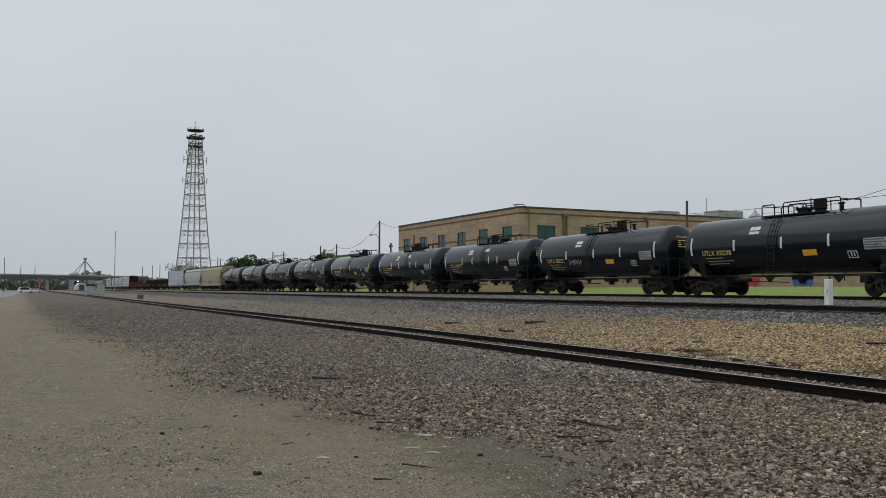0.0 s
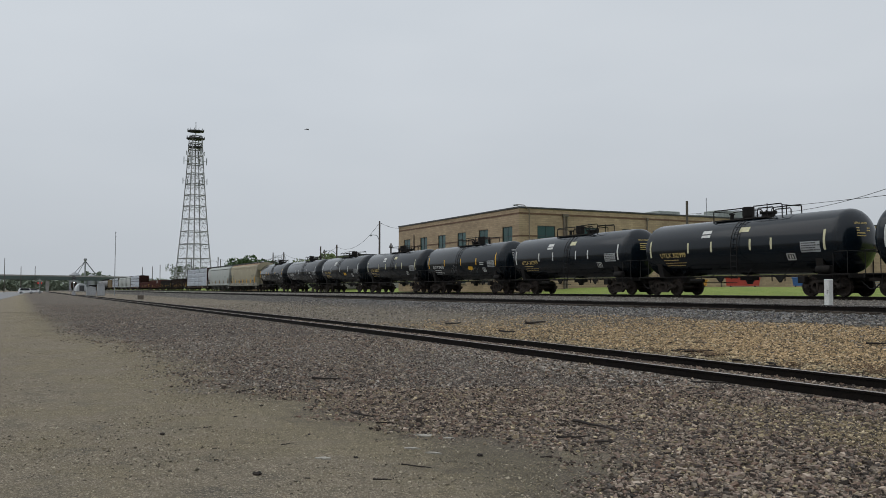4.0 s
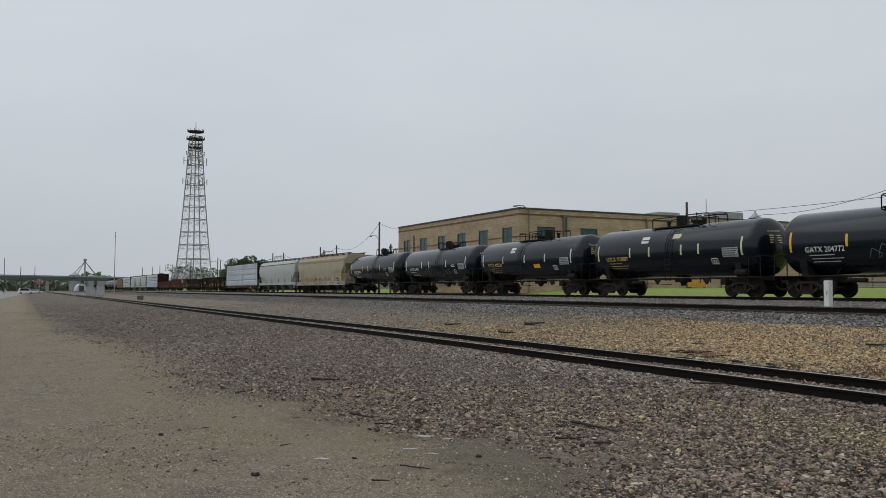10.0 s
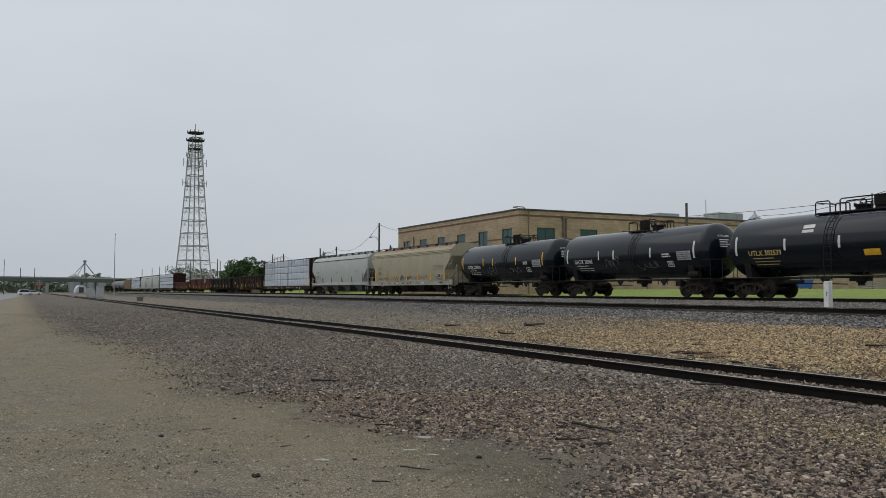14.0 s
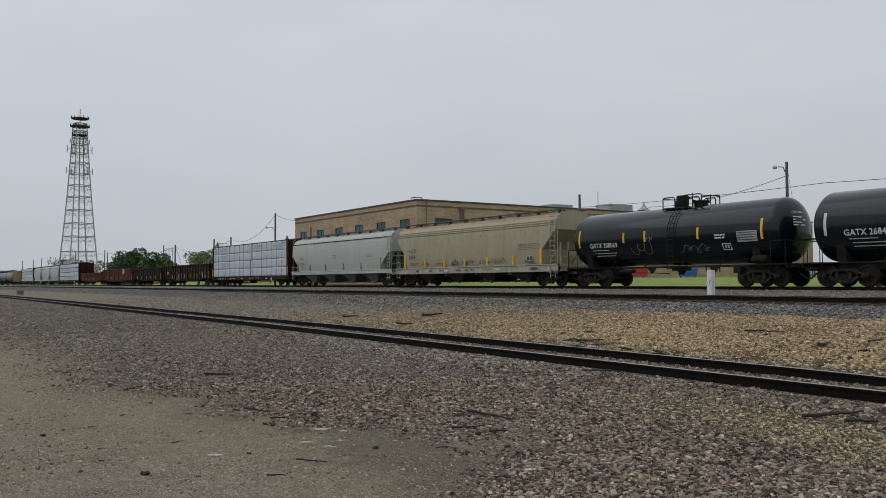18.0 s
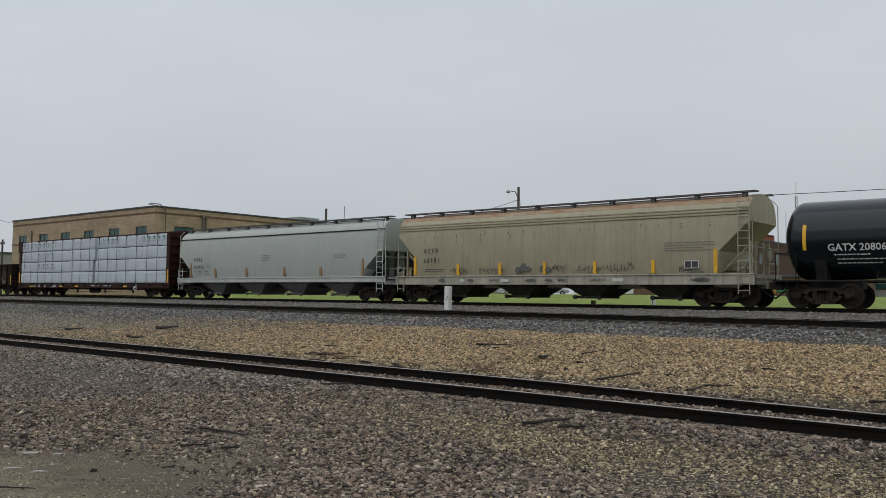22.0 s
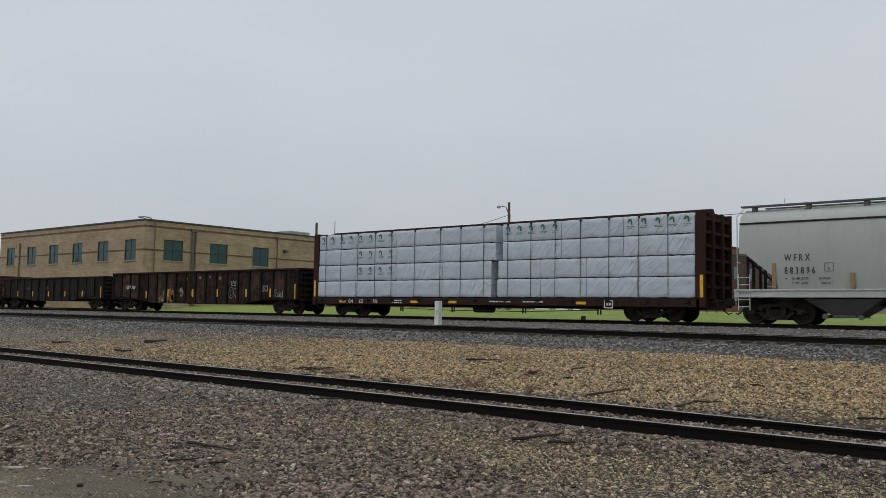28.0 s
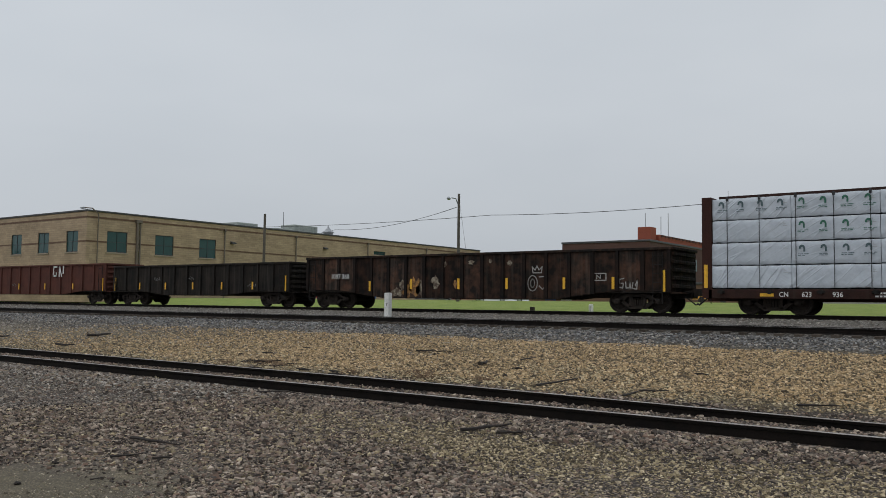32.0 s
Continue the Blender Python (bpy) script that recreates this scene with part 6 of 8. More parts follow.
def build_building():
    bd = thing("brick_building", pose(BX, BY, BGZ), "long two-storey tan brick building with green-tinted windows", "building")
    zb = BGZ
    ww, z0, z1 = 1.95, 5.78 - zb, 7.72 - zb
    # long face to the tracks, runs to -x
    L1 = BX - BX2
    xs1 = [BX + 73.3 + 4.93 * i - 0.0 for i in range(6)]
    holes = [(c - ww / 2, c + ww / 2, z0, z1) for c in xs1]
    holes += [(c - ww / 2, c + ww / 2, z0 - 3.6, z1 - 3.6) for c in xs1]
    # wall's own x runs towards -x of the world, seen from the tracks
    m1 = pose(-L1, 0, 0)
    wall_with_windows("wall", L1, [(L1 - b, L1 - a, c, d) for a, b, c, d in holes], bd, m1)
    for a, b, c, d in holes:
        window_unit(bd, pose(-(a + b) / 2, 0, c), ww, d - c)
    # end face, along +y, looking to +x
    L2 = BY2 - BY
    ys2 = [46.42, 51.58, 56.81]
    holes2 = [(c - BY - ww / 2 - 0.08, c - BY + ww / 2 + 0.08, z0 + 0.05, z1 + 0.05) for c in ys2]
    holes2.append((83.0 - BY, 85.3 - BY, 7.6 - zb, 8.05 - zb))
    m2 = pose(0, 0, 0, 0, 0, 90)
    wall_with_windows("wall", L2 - 0.35, [(a - 0.35, b - 0.35, c, d) for a, b, c, d in holes2], bd, m2 @ pose(0.35, 0, 0))
    for a, b, c, d in holes2:
        window_unit(bd, m2 @ pose((a + b) / 2, 0, c), b - a, d - c)
    s = Shape().box(-L1 + 0.36, -0.36, L2 - 0.35, L2, 0, BTOP - zb)
    part("wall", s, M_BRICKWALL, bd)
    part("wall", Shape().box(-L1, -L1 + 0.35, 0.36, L2, 0, BTOP - zb), M_BRICKWALL, bd)
    part("roof", Shape().box(-L1 + 0.3, -0.3, 0.3, L2 - 0.3, BTOP - zb - 0.7, BTOP - zb - 0.5), M_COPING, bd)
    s = Shape()
    s.box(-L1 - 0.08, 0.08, -0.08, 0.45, BTOP - zb, BTOP - zb + 0.16, 0.02)
    s.box(-0.45, 0.08, 0.45, L2 + 0.08, BTOP - zb, BTOP - zb + 0.16, 0.02)
    s.box(-L1 - 0.08, -L1 + 0.45, 0.45, L2 + 0.08, BTOP - zb, BTOP - zb + 0.16, 0.02)
    part("coping", s, M_COPING, bd)
    for z, h in ((8.84 - zb, 0.16), (6.66 - zb, 0.14)):
        s = Shape()
        segs = [(-L1, 0.0)]
        if z < 6:
            cuts = sorted([(-b, -a) for a, b, c, d in holes if c > 3])
            segs, cur = [], -L1
            for a, b in cuts:
                segs.append((cur, a))
                cur = b
            segs.append((cur, 0.0))
        for a, b in segs:
            part("brick_band", Shape().box(a, b, -0.025, -0.001, z, z + h), M_BRICK2, bd)
        s = Shape()
        segs = [(0.0, L2)]
        if z < 6:
            segs, cur = [], 0.0
            for a, b, c, d in holes2[:3]:
                segs.append((cur, a))
                cur = b
            segs.append((cur, L2))
        for a, b in segs:
            part("brick_band", Shape().box(0.001, 0.025, a, b, z, z + h), M_BRICK2, bd)
    # pipes down the faces
    for y, r in ((48.45 - BY, 0.13), (48.75 - BY, 0.08), (58.9 - BY, 0.07), (69.2 - BY, 0.07), (81.7 - BY, 0.07), (94 - BY, 0.07)):
        s = Shape().tube([(0.14, y, 0), (0.14, y, BTOP - zb - 0.55)], r, 10)
        s.box(0.02, 0.3, y - r * 1.7, y + r * 1.7, BTOP - zb - 0.7, BTOP - zb - 0.4, 0.02)
        part("downpipe", s, M_PIPE, bd)
    s = Shape().tube([(0.2, 1.0, 0), (0.2, 1.0, BTOP - zb - 0.15), (0.0, 0.5, BTOP - zb + 0.3), (-0.55, 0.1, BTOP - zb + 0.36)], 0.05, 10)
    part("downpipe", s, M_PIPE, bd, "pale conduit with a floodlight at its head")
    s = Shape().box(-1.05, -0.5, -0.1, 0.22, BTOP - zb + 0.28, BTOP - zb + 0.42, 0.04)
    part("floodlight", s, M_LAMPG, bd)
    part("downpipe", Shape().tube([(-24.65, -0.1, 0), (-24.65, -0.1, BTOP - zb - 1.2)], 0.07, 10), M_PIPE, bd)
    for y, z in ((60.0, 7.6), (74.0, 7.85)):
        s = Shape().prism([(0, z - zb - 0.12), (0.4, z - zb - 0.12), (0.4, z - zb), (0, z - zb + 0.15)], "y", y - BY - 0.25, y - BY + 0.25)
        part("wall_lamp", s, M_COPING, bd)
    # plant on the roof
    for x0, x1, y0, y1, z0_, z1_ in ((-7.5, -5, 21.6, 24.7, 9.0, 10.5), (-7.5, -5, 30.6, 34.6, 9.0, 10.95), (-7, -5, 27.4, 30.2, 9.0, 10.3)):
        ru = part("roof_unit", Shape().box(x0, x1, y0, y1, z0_ - zb, z1_ - zb, 0.06), M_UNIT, bd, "pale metal rooftop air unit")
        k = y0 + 0.4
        while k < y1 - 0.3:
            part("louvre", Shape().box(x1 - 0.02, x1 + 0.03, k, k + 0.12, z0_ - zb + 0.2, z1_ - zb - 0.15), M_UNIT, ru)
            k += 0.5
    s = Shape().lathe([(9.0 - zb, 0.6), (10.3 - zb, 0.6), (10.34 - zb, 0.85), (10.65 - zb, 0.42), (10.95 - zb, 0.17), (11.35 - zb, 0.03)], (-5, 36.5, 0), "z", 8)
    part("cupola", s, M_GALV, bd, "small pointed roof cupola")
    s = Shape().tube([(-5, 28.7, 9 - zb), (-5, 28.7, 12.3 - zb)], 0.04, 6)
    part("aerial", s, M_GALV, bd)
    return bd


build_building()

# ---- lattice tower ----
M_DECK = mat("dark_platform_steel", (0.05, 0.05, 0.052), (0.075, 0.075, 0.078), 0.8, 0.85, spec=0.1)


def build_tower():
    tx, ty, tz = -275.8, 48.6, 1.6
    tw = thing("lattice_tower", pose(tx, ty, tz, 0, 0, 12), "tall grey steel lattice communications tower", "tower")
    H = 50.2
    def half(z):
        return (5.37 - 0.0757 * z) / 1.186 - 0.25 * math.sin(math.pi * min(1, z / 46))
    lv = [0, 5, 9.5, 14, 18, 22, 26, 29.5, 33, 36.3, 39.3, 42, 44, 46, 48.3]
    for sx in (-1, 1):
        for sy in (-1, 1):
            part("leg", Shape().tube([(sx * half(a), sy * half(a), a) for a in lv], 0.2, 6, 0.13), M_TOWER, tw)
    for a, b in zip(lv, lv[1:]):
        ha, hb = half(a), half(b)
        m, zm = (ha + hb) / 2, (a + b) / 2
        zl = b - min(1.3, (b - a) * 0.35)
        hl = half(zl)
        bars_ = (((-hb, hb, b), (hb, hb, b), 0.24), ((-ha, ha, a), (0, hl, zl), 0.055), ((ha, ha, a), (0, hl, zl), 0.055), ((-hl, hl, zl), (hl, hl, zl), 0.075),
                 ((-hl, hl, zl), (-hb * 0.5, hb, b), 0.07), ((hl, hl, zl), (hb * 0.5, hb, b), 0.07), ((0, hl, zl), (-hb * 0.5, hb, b), 0.07), ((0, hl, zl), (hb * 0.5, hb, b), 0.07),
                 ((-m, m, zm), (-hl * 0.5, hl, zl), 0.045), ((m, m, zm), (hl * 0.5, hl, zl), 0.045))
        for k, (p0, p1, w) in enumerate(bars_):
            me = Shape().bar(p0, p1, w).mesh("brace")
            me.materials.append(M_TOWER)
            for q in range(4):
                part("girt" if k in (0, 3) else "brace", me, M_TOWER, tw, at=pose(0, 0, 0, 0, 0, 90 * q))
    for z, r in ((47.3, 2.75), (49.7, 2.5), (44.6, 2.2)):
        s = Shape().lathe([(z, r), (z + 0.3, r)], (0, 0, 0), "z", 16)
        for k in range(12):
            a = k * math.pi / 6
            s.bar((r * math.cos(a), r * math.sin(a), z), (r * math.cos(a), r * math.sin(a), z + 0.9), 0.12)
        part("platform", s, M_DECK, tw, "dark round antenna platform")
    for z, hh, r in ((39.3, 2.3, 3.5), (33.0, 1.9, 3.7), (42.2, 1.3, 2.7)):
        for k in range(6):
            a = k * math.pi / 3 + 0.3
            s = Shape().box(-0.22, 0.22, -0.1, 0.1, 0, hh, 0.03)
            part("antenna", s, M_LAMPG, tw, at=pose(r * math.cos(a), r * math.sin(a), z, 0, 0, math.degrees(a) + 90))
            s2 = Shape().bar((half(z) * 0.8 * math.cos(a), half(z) * 0.8 * math.sin(a), z + hh / 2), (r * math.cos(a), r * math.sin(a), z + hh / 2), 0.1)
            part("bracket", s2, M_TOWER, tw)
    part("mast", Shape().tube([(0, 0, 46), (0, 0, 52.8)], 0.12, 6), M_TOWER, tw)
    part("cable_ladder", Shape().box(-0.25, 0.25, -0.1, 0.1, 0, 46), M_TOWER, tw)


build_tower()


# ---- poles, lamps and wires ----
def wood_pole(x, y, top, label, r=0.14, arm=0.0, name="utility_pole"):
    z = ground_z(x, y) - 0.3
    p = thing(name, pose(x, y, z), label, "pole")
    part("shaft", Shape().tube([(0, 0, 0), (0, 0, (top - z) * 0.5), (0, 0, top - z)], r, 10, r * 0.72), M_POLE, p)
    if arm:
        part("crossarm", Shape().box(-arm, arm, -0.06, 0.06, top - z - 0.5, top - z - 0.38, 0.01), M_POLE, p)
        for k in (-1, -0.5, 0.5, 1):
            part("insulator", Shape().lathe([(0, 0.03), (0.1, 0.05), (0.16, 0.03)], (k * arm * 0.92, 0, top - z - 0.38), "z", 8), M_GALV, p)
    return p


def lamp_arm(p, h, dx, dy, reach=1.6):
    """A bracket lamp near a pole's head."""
    s = Shape().tube([(0, 0, h - 0.9), (dx * reach * 0.4, dy * reach * 0.4, h - 0.35), (dx * reach, dy * reach, h - 0.3)], 0.04, 8)
    part("bracket", s, M_GALV, p)
    s = Shape().lathe([(-0.04, 0.02), (0.0, 0.13), (0.08, 0.15), (0.17, 0.09), (0.21, 0.02)], (dx * (reach + 0.2), dy * (reach + 0.2), h - 0.42), "z", 14)
    part("lamp_head", s, M_LAMPG, p)


def wire(pts, sag, label="thin black overhead wire", r=0.018):
    s = Shape()
    for a, b in zip(pts, pts[1:]):
        a, b = Vector(a), Vector(b)
        s.tube([a.lerp(b, k / 12) - Vector((0, 0, sag * 4 * (k / 12) * (1 - k / 12))) for k in range(13)], r, 5)
    return tagged(part("overhead_wire", s, M_CABLE), label, "cable")


p = wood_pole(-34.25, 49.2, 9.2, "wooden lamp pole with a bracket street lamp on the lawn", 0.12, name="street_lamp")
lamp_arm(p, 9.2 - ground_z(-34, 49) + 0.3, -0.75, -0.5, 0.6)
wood_pole(-64.4, 58.5, 10.2, "dark bare wooden pole before the brick building", 0.16)
p = wood_pole(-88.1, 35.6, 9.05, "wooden lamp pole with a bracket street lamp beside the tracks", 0.13, name="street_lamp")
lamp_arm(p, 9.05 - ground_z(-88, 35.6) - 0.9, -0.75, -0.5, 1.1)

# ---- white marker post ----
mp_ = thing("marker_post", pose(-24.95, 30.3, ground_z(-24.95, 30.3)), "square white painted marker post between the tracks", "post")
part("shaft", Shape().box(-0.13, 0.13, -0.13, 0.13, -0.1, 1.92 - ground_z(-24.95, 30.3), 0.02), M_POSTW, mp_)
s = Shape()
s.box(0.02, 0.05, -0.134, -0.131, 0.62, 0.78)
s.box(0.05, 0.1, -0.134, -0.131, 0.75, 0.78)
part("mark", s, M_LETK, mp_)


# ---- trees ----
M_LEAF = mat("dark_green_leaves", (0.035, 0.075, 0.02), (0.06, 0.11, 0.03), 1.5, 0.7, 0, 0, 8, fine=0.35)
M_LEAF2 = mat("grey_green_leaves", (0.07, 0.095, 0.05), (0.1, 0.125, 0.07), 0.4, 0.8, 0, 0, 5, fine=0.3)
M_LEAF3 = mat("spring_green_leaves", (0.1, 0.145, 0.05), (0.17, 0.21, 0.085), 0.6, 0.75, 0, 0, 6, fine=0.35)
M_BARK = mat("tree_bark", (0.06, 0.05, 0.04), (0.1, 0.085, 0.07), 4, 0.9)


def leaf_cloud(s, rg, c, r, n, size):
    for _ in range(n):
        d = Vector((rg.gauss(0, 1), rg.gauss(0, 1), rg.gauss(0, 1))).normalized()
        k = rg.uniform(0.45, 1.0) ** 0.5
        p = Vector((c[0] + d.x * r[0] * k, c[1] + d.y * r[1] * k, c[2] + d.z * r[2] * k))
        a = Vector((rg.uniform(-1, 1), rg.uniform(-1, 1), rg.uniform(-1, 1))).normalized()
        b = a.orthogonal().normalized()
        w = size * rg.uniform(0.6, 1.3)
        s.add([p - a * w, p + b * w * 0.5, p + a * w, p - b * w * 0.5], [(0, 1, 2, 3)])


def tree(x, y, h, w, label, seed, leaf, n=900, size=0.28, trunk=0.25):
    rg = random.Random(seed)
    z = ground_z(x, y)
    t = thing("tree", pose(x, y, z - 0.1), label, "tree", "trees behind the tracks")
    s = Shape().tube([(0, 0, 0), (rg.uniform(-0.2, 0.2), 0.1, h * 0.3), (rg.uniform(-0.3, 0.3), 0, h * 0.75)], 0.05 * h * 0.6 + 0.05, 8, 0.05)
    part("trunk", s, M_BARK, t)
    lobes = []
    for k in range(9):
        a = rg.uniform(0, 6.28)
        q = (math.cos(a) * w * 0.3 * rg.uniform(0.3, 1.15), math.sin(a) * w * 0.3 * rg.uniform(0.3, 1.15), h * rg.uniform(trunk + 0.15, 0.86))
        part("limb", Shape().tube([(0, 0, h * trunk), (q[0] * 0.5, q[1] * 0.5, (q[2] + h * trunk) / 2), q], 0.03 * h * 0.4 + 0.02, 6, 0.02), M_BARK, t)
        lobes.append(q)
    s = Shape()
    for q in lobes:
        rr = w * rg.uniform(0.17, 0.27)
        leaf_cloud(s, rg, q, (rr, rr, rr * 0.85), n // 9, size)
    part("crown", s, leaf, t)
    return t


for x, y, h, w, sd in ((-168.0, 37.2, 6.0, 6.0, 1), (-160.0, 37.4, 6.9, 6.4, 2), (-153.0, 37.0, 6.4, 6.0, 3), (-147.0, 37.4, 6.2, 5.6, 4), (-141.0, 37.8, 5.4, 5.0, 8), (-174.0, 37.6, 5.4, 5.4, 9)):
    tree(x, y, h, w, "dense dark green bushy tree beside the tracks", sd, M_LEAF, 1900, 0.26, 0.1)
for x, y, h, w, sd in ((-141.0, 43.5, 5.6, 5.4, 5), (-135.5, 43.0, 6.2, 5.6, 6), (-130.0, 43.2, 6.3, 5.4, 7), (-125.0, 43.0, 5.9, 5.0, 15)):
    tree(x, y, h, w, "thin spring-green tree by the brick building", sd, M_LEAF3, 1100, 0.2, 0.2)
for x, y, h, w, sd in ((-300, 47.5, 8.6, 8, 11), (-306, 53, 9, 8, 12), (-312, 60, 8, 8, 13), (-330, 62, 9, 9, 14)):
    tree(x, y, h, w, "half-bare grey-green tree by the tower", sd, M_LEAF2, 600, 0.3, 0.2)


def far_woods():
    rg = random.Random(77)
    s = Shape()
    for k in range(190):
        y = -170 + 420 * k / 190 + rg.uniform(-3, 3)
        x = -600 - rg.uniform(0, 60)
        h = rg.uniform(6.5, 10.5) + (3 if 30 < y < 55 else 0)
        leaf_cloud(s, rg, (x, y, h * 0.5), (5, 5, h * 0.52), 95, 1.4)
    # leaf tones paled and greyed: the distance haze is in the colour
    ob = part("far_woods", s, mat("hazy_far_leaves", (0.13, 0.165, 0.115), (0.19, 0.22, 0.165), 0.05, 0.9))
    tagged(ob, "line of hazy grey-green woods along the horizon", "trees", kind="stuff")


far_woods()


# ---- road bridge, crossing and yard fixtures far down the line ----
M_BRIDGE = mat("green_bridge_paint", (0.06, 0.085, 0.075), (0.045, 0.065, 0.06), 0.2, 0.7)
M_CONC = mat("weathered_concrete", (0.3, 0.29, 0.27), (0.22, 0.215, 0.2), 0.5, 0.9, 0, 0.1, 10)
M_CABIN = mat("pale_cabinet_paint", (0.36, 0.37, 0.38), (0.3, 0.31, 0.32), 1, 0.5, 0.2)
M_CARW = mat("white_car_paint", (0.7, 0.71, 0.72), (0.62, 0.63, 0.65), 1, 0.3)
M_CARG = mat("silver_car_paint", (0.35, 0.36, 0.37), (0.3, 0.31, 0.32), 1, 0.3, 0.3)
M_CARGLASS = mat("car_glass", (0.02, 0.024, 0.027), (0.03, 0.034, 0.037), 1, 0.1)
M_TYRE = mat("tyre_rubber", (0.02, 0.02, 0.02), (0.03, 0.03, 0.03), 3, 0.85)

br = thing("road_bridge", pose(-480, 0, 0), "long green steel road bridge over the railway", "bridge")
part("girder", Shape().prism([(-160, 7.4), (60, 5.6), (60, 7.3), (-160, 9.6)], "x", -5, 5), M_BRIDGE, br)
part("parapet", Shape().prism([(-160, 9.6), (60, 7.3), (60, 7.9), (-160, 10.2)], "x", 4.6, 5), M_CONC, br)
for y in (-140, -105, -70, -35, -14, 12, 60):
    part("pier", Shape().box(-4, 4, y - 0.8, y + 0.8, -0.5, 8.6 - (y + 160) * 0.0095 - 1.4, 0.1), M_CONC, br)


def car(x, y, rz, paint, label, tall=False):
    c = thing("car", pose(x, y, ground_z(x, y) + 0.01, 0, 0, rz), label, "car", "parked cars")
    h = 1.75 if tall else 1.45
    prof = [(-2.2, 0.35), (2.2, 0.35), (2.25, 0.75), (1.35, 0.92), (0.75, h - 0.03), (-1.6 if tall else -1.2, h), (-2.15, 0.95)]
    part("body", Shape().prism(prof, "y", -0.88, 0.88), paint, c)
    win = [(1.1, 0.98), (0.66, h - 0.12), (-1.45 if tall else -1.1, h - 0.1), (-1.85, 0.98)]
    for d in (-0.885, 0.885):
        part("side_window", Shape().prism(win, "y", d - 0.008, d + 0.008), M_CARGLASS, c)
    part("windscreen", Shape().add([(1.36, -0.75, 0.95), (1.36, 0.75, 0.95), (0.8, 0.72, h - 0.08), (0.8, -0.72, h - 0.08), (1.38, -0.75, 0.97), (1.38, 0.75, 0.97), (0.82, 0.72, h - 0.06), (0.82, -0.72, h - 0.06)],
                                   [(3, 2, 1, 0), (4, 5, 6, 7), (0, 1, 5, 4), (2, 3, 7, 6), (0, 4, 7, 3), (1, 2, 6, 5)]), M_CARGLASS, c)
    for dx in (-1.35, 1.4):
        for d in (-0.8, 0.8):
            w = part("wheel", Shape().lathe([(d - 0.1, 0.3), (d - 0.08, 0.34), (d + 0.08, 0.34), (d + 0.1, 0.3)], (dx, 0, 0.34), "y", 18), M_TYRE, c)
            part("rim", Shape().lathe([(d - 0.105, 0.2), (d + 0.105, 0.2)], (dx, 0, 0.34), "y", 12), M_GALV, w)
    return c


car(-285.0, 1.4, 95, M_CARW, "white sport utility car waiting at the level crossing", True)
car(-308.0, 4.1, 92, M_CARW, "white car waiting at the level crossing")
M_CARR = mat("red_car_paint", (0.3, 0.03, 0.025), (0.25, 0.025, 0.02), 1, 0.3)
for x, y, rz, p, tall, lb in ((-62.5, 97.7, 32, M_CARG, False, "silver-white car parked beyond the lawn"), (-66.3, 97.6, 30, M_CARR, False, "red car parked beyond the lawn"), (-59.2, 102.1, 32, M_CARG, True, "pale car parked beyond the lawn"), (-71.5, 97.6, 30, M_CARW, True, "white car parked beyond the lawn")):
    car(x, y, rz, p, lb, tall)

rd = part("road", Shape().add([(-420, -14, 0.06), (-90, -6.5, 0.06), (-90, -3.2, 0.06), (-280, 0.8, 0.06), (-420, 2.5, 0.06), (-420, -14, 0.02), (-90, -6.5, 0.02), (-90, -3.2, 0.02), (-280, 0.8, 0.02), (-420, 2.5, 0.02)],
                               [(0, 1, 2, 3, 4), (9, 8, 7, 6, 5), (0, 5, 6, 1), (1, 6, 7, 2), (2, 7, 8, 3), (3, 8, 9, 4), (4, 9, 5, 0)]), mat("pale_asphalt", (0.2, 0.2, 0.2), (0.16, 0.16, 0.16), 0.3, 0.85, 0, 0.1, 20))
tagged(rd, "pale worn asphalt road leading to the crossing", "road", kind="structure")

for x, y in ((-270, 4.8),):
    sg = thing("crossing_signal", pose(x, y, 0), "level crossing signal mast with red lamps", "signal")
    part("mast", Shape().tube([(0, 0, 0), (0, 0, 4.4)], 0.09, 8), M_GALV, sg)
    part("crossbuck", Shape().bar((0, -0.6, 3.6), (0, 0.6, 4.4), 0.2, 0.03).bar((0, 0.6, 3.6), (0, -0.6, 4.4), 0.2, 0.03), M_POSTW, sg)
    part("hood", Shape().box(-0.1, 0.05, -0.75, 0.75, 2.9, 3.3, 0.03), M_COPING, sg)
    glow = bpy.data.materials.get("red_signal_lamp") or bpy.data.materials.new("red_signal_lamp")
    glow.use_nodes = True
    gb = glow.node_tree.nodes["Principled BSDF"]
    gb.inputs["Base Color"].default_value = (0.5, 0.01, 0.01, 1)
    gb.inputs["Emission Color"].default_value, gb.inputs["Emission Strength"].default_value = (1, 0.03, 0.02, 1), 0.9
    for d in (-0.45, 0.45):
        part("signal_lamp", Shape().lathe([(0.05, 0.17), (0.1, 0.15)], (0, d, 3.1), "x", 12), glow, sg)

